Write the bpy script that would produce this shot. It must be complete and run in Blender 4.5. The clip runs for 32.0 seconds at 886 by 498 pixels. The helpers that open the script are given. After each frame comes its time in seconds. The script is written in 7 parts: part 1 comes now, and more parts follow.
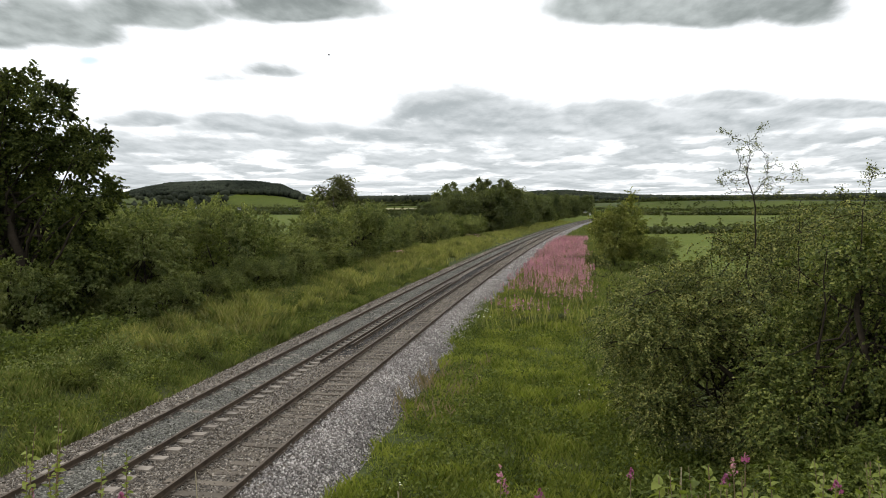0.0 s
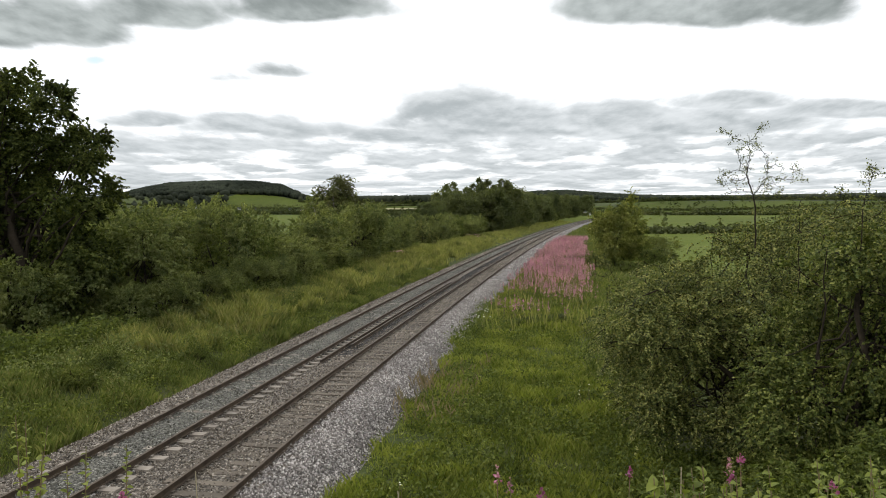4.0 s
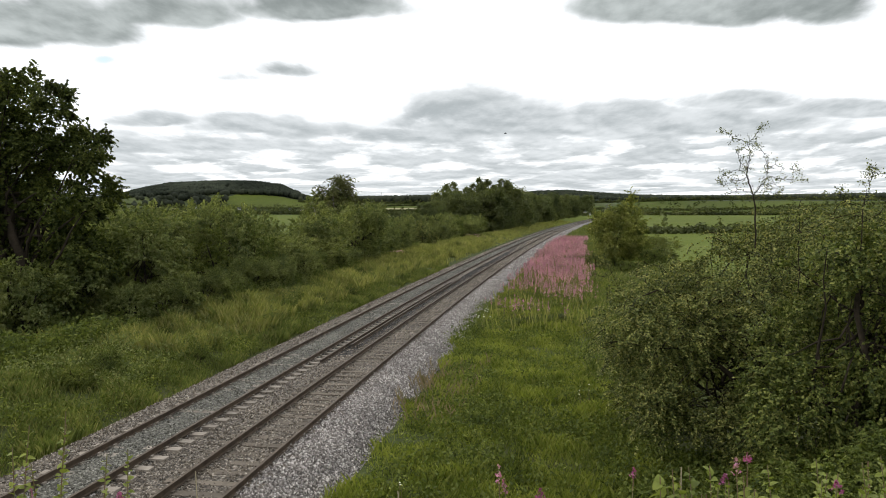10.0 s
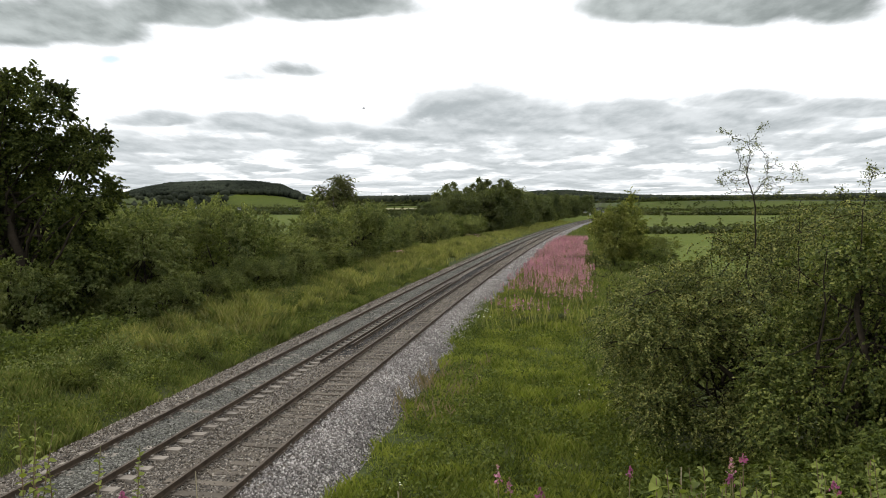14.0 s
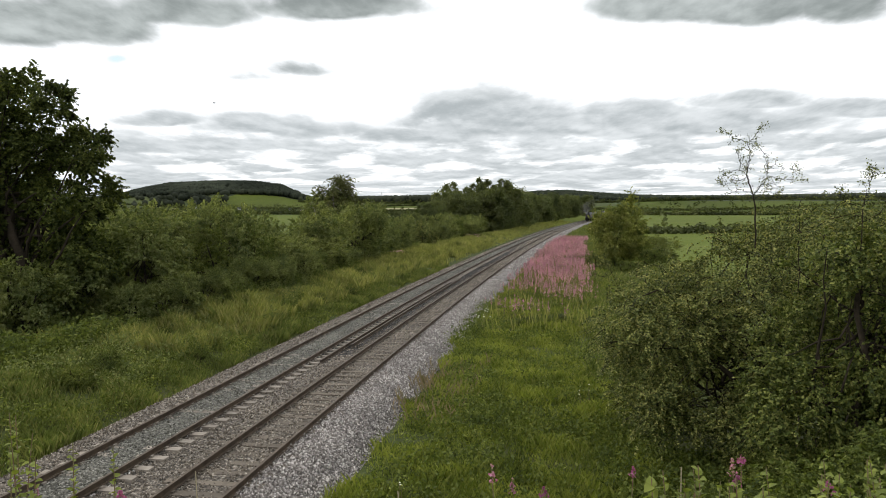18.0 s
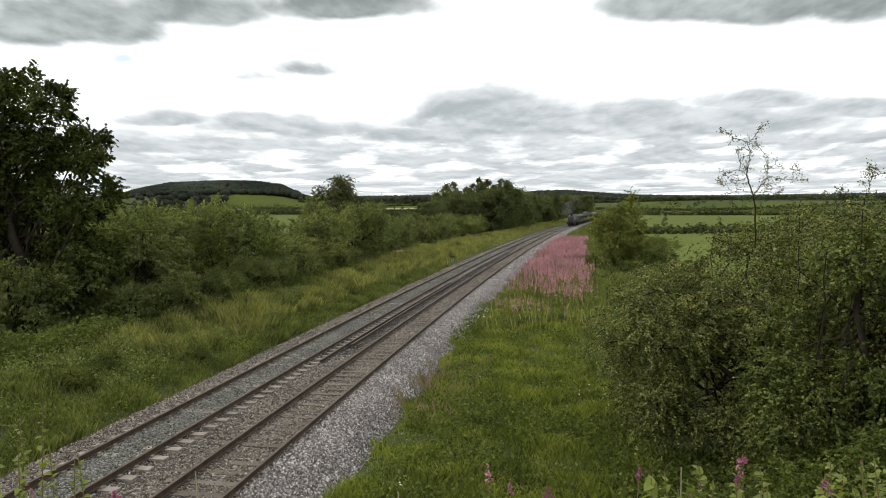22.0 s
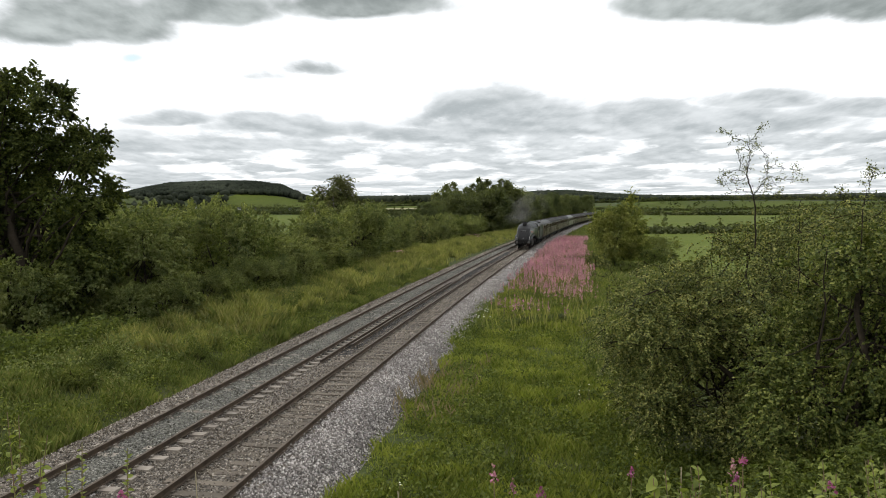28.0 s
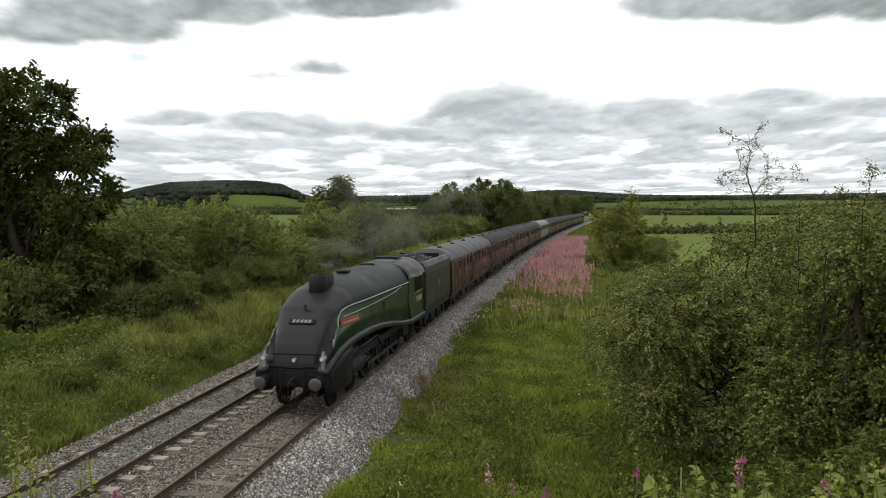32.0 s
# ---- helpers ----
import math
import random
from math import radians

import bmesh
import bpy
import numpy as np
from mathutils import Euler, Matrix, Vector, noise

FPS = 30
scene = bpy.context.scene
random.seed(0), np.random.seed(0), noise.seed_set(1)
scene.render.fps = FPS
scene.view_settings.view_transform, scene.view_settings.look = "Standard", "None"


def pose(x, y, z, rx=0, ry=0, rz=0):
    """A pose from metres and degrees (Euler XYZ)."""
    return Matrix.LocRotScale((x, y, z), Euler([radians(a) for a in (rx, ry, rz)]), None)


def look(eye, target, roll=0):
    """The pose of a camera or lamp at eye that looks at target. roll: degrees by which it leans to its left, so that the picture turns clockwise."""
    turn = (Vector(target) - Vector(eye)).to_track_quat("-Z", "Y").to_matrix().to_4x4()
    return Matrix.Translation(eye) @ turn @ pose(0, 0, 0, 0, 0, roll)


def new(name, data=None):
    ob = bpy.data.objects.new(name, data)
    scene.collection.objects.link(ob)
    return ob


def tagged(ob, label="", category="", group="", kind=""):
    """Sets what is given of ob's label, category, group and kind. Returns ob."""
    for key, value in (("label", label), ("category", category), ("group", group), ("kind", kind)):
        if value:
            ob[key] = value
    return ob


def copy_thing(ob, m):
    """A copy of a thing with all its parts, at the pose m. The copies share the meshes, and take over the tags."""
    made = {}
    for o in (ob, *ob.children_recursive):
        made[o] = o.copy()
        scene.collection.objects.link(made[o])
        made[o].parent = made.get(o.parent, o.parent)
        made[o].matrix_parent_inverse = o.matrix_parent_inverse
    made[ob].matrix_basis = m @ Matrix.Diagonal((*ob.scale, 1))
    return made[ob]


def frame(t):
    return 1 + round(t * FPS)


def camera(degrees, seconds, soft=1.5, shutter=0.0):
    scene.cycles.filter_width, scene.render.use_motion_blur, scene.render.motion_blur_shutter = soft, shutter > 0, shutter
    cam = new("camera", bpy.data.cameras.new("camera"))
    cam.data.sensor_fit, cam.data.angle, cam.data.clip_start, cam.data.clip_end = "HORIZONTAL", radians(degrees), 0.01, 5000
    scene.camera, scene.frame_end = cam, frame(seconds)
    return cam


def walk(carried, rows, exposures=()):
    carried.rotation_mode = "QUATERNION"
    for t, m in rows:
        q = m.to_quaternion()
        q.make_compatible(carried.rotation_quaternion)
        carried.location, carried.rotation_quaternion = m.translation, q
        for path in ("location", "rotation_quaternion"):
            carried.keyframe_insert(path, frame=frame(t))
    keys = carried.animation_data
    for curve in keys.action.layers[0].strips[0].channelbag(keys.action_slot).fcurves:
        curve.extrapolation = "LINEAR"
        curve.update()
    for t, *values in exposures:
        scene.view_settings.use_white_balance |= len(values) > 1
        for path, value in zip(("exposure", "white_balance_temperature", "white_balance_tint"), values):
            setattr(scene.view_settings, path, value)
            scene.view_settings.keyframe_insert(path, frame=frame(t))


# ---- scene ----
cam = camera(63.354, 32.0, soft=0.7, shutter=0.15)
EYE = (0.0, 0.0, 6.2121)
STAND = Matrix.Translation(EYE) @ pose(0, 0, 0, 90 - 3.2634, 0, 0) @ pose(0, 0, 0, 0, 0, -0.3273)
walk(cam, [(0, STAND), (32, STAND)])
scene.view_settings.exposure = 0.0

# ---- daylight: bright broken overcast ----
SUN_UP, SUN_ROUND = radians(48), radians(-92)
world = bpy.data.worlds.new("overcast_sky")
scene.world = world
world.use_nodes = True
wn = world.node_tree
wn.nodes.clear()
w_out = wn.nodes.new("ShaderNodeOutputWorld")
w_sky = wn.nodes.new("ShaderNodeTexSky")
w_sky.sky_type, w_sky.sun_disc = "NISHITA", False
w_sky.sun_elevation, w_sky.sun_rotation = SUN_UP, SUN_ROUND
w_blue = wn.nodes.new("ShaderNodeBackground")
w_blue.inputs["Strength"].default_value = 0.1
wn.links.new(w_sky.outputs[0], w_blue.inputs["Color"])
w_cloud = wn.nodes.new("ShaderNodeBackground")
w_cloud.inputs["Color"].default_value = (0.96, 0.98, 1.0, 1)
w_cloud.inputs["Strength"].default_value = 1.3
w_mix = wn.nodes.new("ShaderNodeMixShader")
w_mix.inputs[0].default_value = 0.92
wn.links.new(w_blue.outputs[0], w_mix.inputs[1])
wn.links.new(w_cloud.outputs[0], w_mix.inputs[2])
wn.links.new(w_mix.outputs[0], w_out.inputs["Surface"])
sun = new("sun", bpy.data.lights.new("sun", "SUN"))
sun.data.energy, sun.data.angle, sun.data.color = 1.5, radians(12), (1.0, 0.96, 0.9)
# the sky's sun_rotation turns clockwise from +y
sun_way = Vector((math.sin(SUN_ROUND) * math.cos(SUN_UP), math.cos(SUN_ROUND) * math.cos(SUN_UP), math.sin(SUN_UP)))
sun.matrix_world = look(sun_way * 300, (0, 0, 0))


# ---- the cloud sheet: flat-bottomed cloud drifting to the right, over bright overcast ----
def make_clouds():
    m = bpy.data.materials.new("drifting_cloud")
    m.use_nodes = True
    nt = m.node_tree
    nt.nodes.clear()
    out = nt.nodes.new("ShaderNodeOutputMaterial")
    coord = nt.nodes.new("ShaderNodeTexCoord").outputs["Object"]

    def maths(op, a, b=None, c=None):
        n = nt.nodes.new("ShaderNodeMath")
        n.operation = op
        for i, v in enumerate((a, b, c)):
            if isinstance(v, bpy.types.NodeSocket):
                nt.links.new(v, n.inputs[i])
            elif v is not None:
                n.inputs[i].default_value = v
        return n.outputs[0]

    def blend(fac, a, b):
        n = nt.nodes.new("ShaderNodeMix")
        n.data_type = "RGBA"
        for v, sock in ((fac, n.inputs[0]), (a, n.inputs[6]), (b, n.inputs[7])):
            if isinstance(v, bpy.types.NodeSocket):
                nt.links.new(v, sock)
            else:
                sock.default_value = (*v, 1)
        return n.outputs[2]

    sep = nt.nodes.new("ShaderNodeSeparateXYZ")
    nt.links.new(coord, sep.inputs[0])
    depth = maths("MAXIMUM", maths("SUBTRACT", sep.outputs[1], 4.0), 1.0)
    # bearing and rise of a place on the sheet, as slopes
    bearing = maths("DIVIDE", maths("ADD", sep.outputs[0], 17.0), depth)
    rise = maths("DIVIDE", 90.0, depth)
    log_rise = maths("LOGARITHM", rise, math.e)
    width = maths("DIVIDE", bearing, maths("ADD", maths("MULTIPLY", rise, 0.22), 0.042))

    def cloud_noise(across, along, detail, seed, rough=0.55, lift=0.0, warp=0.0):
        """Lumps that shrink towards the horizon."""
        cb = nt.nodes.new("ShaderNodeCombineXYZ")
        nt.links.new(maths("DIVIDE", width, across), cb.inputs[0])
        nt.links.new(maths("ADD", maths("MULTIPLY", log_rise, along), lift), cb.inputs[1])
        cb.inputs[2].default_value = seed
        n = nt.nodes.new("ShaderNodeTexNoise")
        n.inputs["Scale"].default_value, n.inputs["Detail"].default_value, n.inputs["Roughness"].default_value = 1.0, detail, rough
        n.inputs["Distortion"].default_value = warp
        nt.links.new(cb.outputs[0], n.inputs["Vector"])
        return n.outputs["Fac"]

    lumps = cloud_noise(1.0, 4.0, 6.0, 3.1, 0.55, 0.0, 0.1)
    lumps_over = cloud_noise(1.0, 4.0, 6.0, 3.1, 0.55, 0.22, 0.1)
    # the larger clouds: bearing, rise, half width, half height, weight; their undersides are flatter than their tops
    big = None
    for cx, cy, rx, ry, w in CLOUDS:
        ax = maths("POWER", maths("ABSOLUTE", maths("DIVIDE", maths("SUBTRACT", bearing, cx), rx)), 2.0)
        over = maths("DIVIDE", maths("SUBTRACT", rise, cy), ry)
        ay = maths("POWER", maths("ABSOLUTE", maths("MAXIMUM", over, maths("MULTIPLY", over, -2.0))), 2.0)
        g = maths("MULTIPLY", maths("MAXIMUM", maths("SUBTRACT", 1.0, maths("ADD", ax, ay)), -0.8), w)
        big = g if big is None else maths("MAXIMUM", big, g)
    body = ramp_of(nt, maths("ADD", big, maths("MULTIPLY", maths("SUBTRACT", lumps, 0.5), 3.2)), -0.1, 1.0)
    # streets of small cloud farther off
    streets = cloud_noise(1.15, 4.6, 7.0, 11.7, 0.54, 0.0, 0.12)
    streets_over = cloud_noise(1.15, 4.6, 7.0, 11.7, 0.54, 0.25, 0.12)
    far = ramp_of(nt, maths("MULTIPLY", rise, -1.0), -0.128, -0.095)
    thin = maths("MULTIPLY", ramp_of(nt, streets, 0.37, 0.55), far)
    cover = maths("SUBTRACT", 1.0, maths("MULTIPLY", maths("SUBTRACT", 1.0, maths("MULTIPLY", body, 0.97)), maths("SUBTRACT", 1.0, maths("MULTIPLY", thin, 0.9))))
    # bright tops, grey undersides
    lit = maths("ADD", maths("MULTIPLY", maths("SUBTRACT", lumps, lumps_over), 2.6), maths("MULTIPLY", maths("SUBTRACT", streets, streets_over), 1.6))
    lit = maths("ADD", lit, maths("MULTIPLY", maths("SUBTRACT", cloud_noise(2.2, 2.6, 4.0, 23.0), 0.5), 2.0))
    lit = ramp_of(nt, lit, -0.75, 0.85)
    high = ramp_of(nt, rise, 0.13, 0.25)
    dark = blend(high, (0.44, 0.485, 0.505), (0.25, 0.285, 0.28))
    pale = blend(high, (0.8, 0.84, 0.865), (0.6, 0.65, 0.645))
    tone = blend(lit, dark, pale)
    # a small gap of open blue
    ax = maths("POWER", maths("DIVIDE", maths("SUBTRACT", bearing, -0.452), 0.022), 2.0)
    ay = maths("POWER", maths("DIVIDE", maths("SUBTRACT", rise, 0.207), 0.008), 2.0)
    gap = ramp_of(nt, maths("ADD", maths("SUBTRACT", 1.0, maths("ADD", ax, ay)), maths("MULTIPLY", maths("SUBTRACT", lumps, 0.5), 2.0)), 0.0, 1.2)
    tone = blend(gap, tone, (0.66, 0.94, 1.0))
    cover = maths("MAXIMUM", cover, maths("MULTIPLY", gap, 0.85))
    em = nt.nodes.new("ShaderNodeEmission")
    nt.links.new(tone, em.inputs["Color"])
    clear = nt.nodes.new("ShaderNodeBsdfTransparent")
    ms = nt.nodes.new("ShaderNodeMixShader")
    nt.links.new(cover, ms.inputs[0])
    nt.links.new(clear.outputs[0], ms.inputs[1])
    nt.links.new(em.outputs[0], ms.inputs[2])
    nt.links.new(ms.outputs[0], out.inputs[0])
    m.cycles.emission_sampling = "NONE"
    me = bpy.data.meshes.new("cloud_sheet")
    me.from_pydata([(-2400, 216, 0), (2400, 216, 0), (4200, 4980, 0), (-4200, 4980, 0)], [], [(0, 3, 2, 1)])
    me.materials.append(m)
    return tagged(new("cloud_sheet", me), "grey broken cloud drifting across a bright white sky", "sky", kind="structure")


def ramp_of(nt, value, a, b):
    n = nt.nodes.new("ShaderNodeMapRange")
    n.interpolation_type = "SMOOTHSTEP"
    n.inputs["From Min"].default_value, n.inputs["From Max"].default_value = a, b
    nt.links.new(value, n.inputs["Value"])
    return n.outputs["Result"]


CLOUDS = [(-0.523, 0.249, 0.181, 0.059, 1.6), (-0.381, 0.267, 0.150, 0.043, 1.4), (-0.153, 0.279, 0.150, 0.047, 1.6), (0.312, 0.276, 0.126, 0.055, 1.7),
          (0.430, 0.271, 0.102, 0.055, 1.6), (0.540, 0.273, 0.094, 0.055, 1.5), (-0.216, 0.189, 0.071, 0.016, 0.95), (-0.251, 0.182, 0.043, 0.013, 0.8),
          (0.076, 0.120, 0.150, 0.052, 1.5), (0.272, 0.112, 0.220, 0.039, 1.6), (0.430, 0.142, 0.134, 0.022, 1.5), (0.564, 0.131, 0.134, 0.022, 1.5),
          (0.383, 0.113, 0.197, 0.035, 1.4), (-0.381, 0.122, 0.083, 0.017, 1.2), (-0.263, 0.115, 0.110, 0.024, 1.2), (-0.176, 0.103, 0.079, 0.022, 1.1),
          (-0.302, 0.089, 0.189, 0.016, 1.0), (-0.050, 0.096, 0.094, 0.016, 1.2), (-0.420, 0.084, 0.079, 0.016, 1.1)]
clouds = make_clouds()


# ---- materials ----
def nodes_of(name):
    m = bpy.data.materials.new(name)
    m.use_nodes = True
    nt = m.node_tree
    nt.nodes.clear()
    out = nt.nodes.new("ShaderNodeOutputMaterial")
    return m, nt, out


def add(nt, kind, **values):
    n = nt.nodes.new(kind)
    for k, v in values.items():
        n.inputs[k.replace("_", " ")].default_value = v
    return n


def ramp(nt, source, *stops):
    r = nt.nodes.new("ShaderNodeValToRGB")
    el = r.color_ramp.elements
    while len(el) < len(stops):
        el.new(0.5)
    for e, (at, c) in zip(el, stops):
        e.position = at
        e.color = (c, c, c, 1) if isinstance(c, (int, float)) else (*c, 1)
    nt.links.new(source, r.inputs[0])
    return r


def mix(nt, fac, a, b, blend="MIX"):
    n = nt.nodes.new("ShaderNodeMix")
    n.data_type, n.blend_type = "RGBA", blend
    for value, socket in ((fac, n.inputs[0]), (a, n.inputs[6]), (b, n.inputs[7])):
        if isinstance(value, bpy.types.NodeSocket):
            nt.links.new(value, socket)
        elif isinstance(value, (int, float)):
            socket.default_value = value
        else:
            socket.default_value = (*value, 1)
    return n.outputs[2]


def where(nt, kind="Object"):
    if kind == "World":
        return nt.nodes.new("ShaderNodeNewGeometry").outputs["Position"]
    return nt.nodes.new("ShaderNodeTexCoord").outputs[kind]


def grain(nt, place, scale, detail=4.0, rough=0.6):
    n = add(nt, "ShaderNodeTexNoise", Scale=scale, Detail=detail, Roughness=rough)
    nt.links.new(place, n.inputs["Vector"])
    return n.outputs["Fac"]


def solid(name, base, dark, rough=0.8, metal=0.0, scale=6.0, fine=60.0, bump=0.3, depth=0.01, coat=0.0, space="Object", vary=0.0, shine=0.35):
    """Two tones at two scales, with relief."""
    m, nt, out = nodes_of(name)
    p = nt.nodes.new("ShaderNodeBsdfPrincipled")
    place = where(nt, space)
    big, small = grain(nt, place, scale), grain(nt, place, fine, 3.0)
    c = mix(nt, ramp(nt, big, (0.3, 0), (0.7, 1)).outputs[0], base, dark)
    c = mix(nt, ramp(nt, small, (0.35, 0.0), (0.75, 0.35)).outputs[0], c, dark)
    if vary:
        info = nt.nodes.new("ShaderNodeObjectInfo")
        c = mix(nt, vary, c, ramp(nt, info.outputs["Random"], (0, 0.15), (1, 1.0)).outputs[0], "MULTIPLY")
    nt.links.new(c, p.inputs["Base Color"])
    nt.links.new(ramp(nt, big, (0.2, max(rough - 0.12, 0.05)), (0.8, min(rough + 0.12, 1))).outputs[0], p.inputs["Roughness"])
    p.inputs["Metallic"].default_value = metal
    p.inputs["Specular IOR Level"].default_value = shine
    p.inputs["Coat Weight"].default_value = coat
    if bump:
        b = add(nt, "ShaderNodeBump", Strength=bump, Distance=depth)
        nt.links.new(small, b.inputs["Height"])
        nt.links.new(b.outputs[0], p.inputs["Normal"])
    nt.links.new(p.outputs[0], out.inputs[0])
    return m


def leafy(name, tones, through_light=0.35, patch=0.25, rough=0.6, each=0.35):
    """Leaves and blades: each one its own tone, patches over metres, some light passing through."""
    m, nt, out = nodes_of(name)
    geo = nt.nodes.new("ShaderNodeNewGeometry")
    stops = [(i / max(len(tones) - 1, 1), t) for i, t in enumerate(tones)]
    c = ramp(nt, geo.outputs["Random Per Island"], *stops).outputs[0]
    n = grain(nt, geo.outputs["Position"], patch, 3.0)
    c = mix(nt, 1.0, c, ramp(nt, n, (0.3, (0.5, 0.55, 0.5)), (0.7, (1.42, 1.36, 1.25))).outputs[0], "MULTIPLY")
    info = nt.nodes.new("ShaderNodeObjectInfo")
    c = mix(nt, each, c, ramp(nt, info.outputs["Random"], (0, (0.6, 0.68, 0.62)), (0.5, (0.95, 0.97, 0.95)), (1, (1.35, 1.25, 1.1))).outputs[0], "MULTIPLY")
    d = nt.nodes.new("ShaderNodeBsdfPrincipled")
    d.inputs["Roughness"].default_value = rough
    d.inputs["Specular IOR Level"].default_value = 0.16
    nt.links.new(c, d.inputs["Base Color"])
    t = nt.nodes.new("ShaderNodeBsdfTranslucent")
    nt.links.new(mix(nt, 1.0, c, (1.2, 1.25, 0.6), "MULTIPLY"), t.inputs["Color"])
    ms = nt.nodes.new("ShaderNodeMixShader")
    ms.inputs[0].default_value = through_light
    nt.links.new(d.outputs[0], ms.inputs[1])
    nt.links.new(t.outputs[0], ms.inputs[2])
    nt.links.new(ms.outputs[0], out.inputs[0])
    return m


def ground_like(name, tones, scale=0.15, fine=5.0, bump=0.6, depth=0.08):
    m, nt, out = nodes_of(name)
    p = nt.nodes.new("ShaderNodeBsdfPrincipled")
    place = where(nt, "World")
    a, b = grain(nt, place, scale, 5.0), grain(nt, place, fine, 4.0)
    c = ramp(nt, a, *[(0.25 + 0.5 * i / (len(tones) - 1), t) for i, t in enumerate(tones)]).outputs[0]
    c = mix(nt, 1.0, c, ramp(nt, b, (0.25, 0.6), (0.75, 1.35)).outputs[0], "MULTIPLY")
    nt.links.new(c, p.inputs["Base Color"])
    p.inputs["Roughness"].default_value = 0.95
    p.inputs["Specular IOR Level"].default_value = 0.15
    bp = add(nt, "ShaderNodeBump", Strength=bump, Distance=depth)
    nt.links.new(b, bp.inputs["Height"])
    nt.links.new(bp.outputs[0], p.inputs["Normal"])
    nt.links.new(p.outputs[0], out.inputs[0])
    return m


def stone_bed(name, tones):
    """Packed broken stone under the loose ones: a cell a stone, dark in the joints."""
    m, nt, out = nodes_of(name)
    p = nt.nodes.new("ShaderNodeBsdfPrincipled")
    place = where(nt, "World")
    v = add(nt, "ShaderNodeTexVoronoi", Scale=17.0, Randomness=1.0)
    nt.links.new(place, v.inputs["Vector"])
    tone = nt.nodes.new("ShaderNodeSeparateColor")
    nt.links.new(v.outputs["Color"], tone.inputs[0])
    c = ramp(nt, tone.outputs[0], *[(i / (len(tones) - 1), t) for i, t in enumerate(tones)]).outputs[0]
    c = mix(nt, 1.0, c, ramp(nt, v.outputs["Distance"], (0.3, 1.0), (0.75, 0.35)).outputs[0], "MULTIPLY")
    n = grain(nt, place, 0.5, 4.0)
    c = mix(nt, 1.0, c, ramp(nt, n, (0.3, 0.75), (0.7, 1.15)).outputs[0], "MULTIPLY")
    nt.links.new(c, p.inputs["Base Color"])
    p.inputs["Roughness"].default_value = 0.92
    b = add(nt, "ShaderNodeBump", Strength=1.0, Distance=0.03)
    b.invert = True
    nt.links.new(v.outputs["Distance"], b.inputs["Height"])
    nt.links.new(b.outputs[0], p.inputs["Normal"])
    nt.links.new(p.outputs[0], out.inputs[0])
    return m


def stony(name, tones):
    m, nt, out = nodes_of(name)
    p = nt.nodes.new("ShaderNodeBsdfPrincipled")
    geo = nt.nodes.new("ShaderNodeNewGeometry")
    c = ramp(nt, geo.outputs["Random Per Island"], *[(i / (len(tones) - 1), t) for i, t in enumerate(tones)]).outputs[0]
    n = grain(nt, geo.outputs["Position"], 0.5, 4.0)
    c = mix(nt, 1.0, c, ramp(nt, n, (0.3, 0.75), (0.7, 1.15)).outputs[0], "MULTIPLY")
    nt.links.new(c, p.inputs["Base Color"])
    p.inputs["Roughness"].default_value = 0.9
    nt.links.new(p.outputs[0], out.inputs[0])
    return m


# verge soil darkened so its colour gives the shade in gaps between blades
M_VERGE = ground_like("shade_dark_verge_soil", [(0.038, 0.05, 0.014), (0.055, 0.068, 0.02), (0.078, 0.078, 0.03)])
M_PASTURE = ground_like("bright_pasture", [(0.07, 0.094, 0.009), (0.087, 0.113, 0.012), (0.104, 0.118, 0.02)], 0.06, 2.5)
M_MEADOW = ground_like("dull_meadow", [(0.06, 0.082, 0.024), (0.085, 0.105, 0.032), (0.115, 0.125, 0.046)], 0.03, 0.9)
M_STUBBLE = ground_like("pale_stubble", [(0.32, 0.29, 0.15), (0.38, 0.34, 0.19), (0.3, 0.3, 0.15)], 0.02, 1.5)
M_WOODFLOOR = ground_like("dark_woodland_floor", [(0.025, 0.035, 0.014), (0.035, 0.046, 0.018)], 0.02, 1.0)
M_BED = stone_bed("pale_ballast_bed", [(0.085, 0.074, 0.066), (0.18, 0.16, 0.145), (0.29, 0.263, 0.242), (0.47, 0.44, 0.41)])
M_BED_BROWN = stone_bed("brown_ballast_bed", [(0.045, 0.036, 0.026), (0.106, 0.087, 0.066), (0.18, 0.15, 0.117), (0.38, 0.34, 0.285)])
M_BED_OIL = stone_bed("oil_stained_bed", [(0.02, 0.018, 0.016), (0.04, 0.036, 0.032), (0.065, 0.06, 0.055), (0.1, 0.09, 0.08)])
M_BED_GREY = stone_bed("grey_ballast_bed", [(0.064, 0.06, 0.048), (0.112, 0.107, 0.087), (0.17, 0.164, 0.135), (0.3, 0.29, 0.25)])
M_STONE_PALE = stony("pale_ballast_stone", [(0.09, 0.079, 0.071), (0.2, 0.178, 0.162), (0.35, 0.318, 0.292), (0.66, 0.63, 0.59)])
M_STONE_BROWN = stony("brown_ballast_stone", [(0.048, 0.039, 0.028), (0.114, 0.094, 0.07), (0.196, 0.164, 0.127), (0.45, 0.4, 0.335)])
M_STONE_GREY = stony("grey_ballast_stone", [(0.066, 0.063, 0.05), (0.114, 0.11, 0.09), (0.174, 0.168, 0.138), (0.305, 0.295, 0.255)])
M_STONE_DARK = stony("oil_stained_stone", [(0.025, 0.022, 0.02), (0.045, 0.04, 0.036), (0.07, 0.065, 0.06)])
M_RAIL = solid("rusty_rail", (0.088, 0.06, 0.036), (0.045, 0.032, 0.022), 0.8, 0.1, 3.0, 80.0)
M_RAIL_TOP = solid("worn_rail_head", (0.12, 0.09, 0.062), (0.07, 0.053, 0.038), 0.62, 0.25, 2.0, 60.0, 0.1)
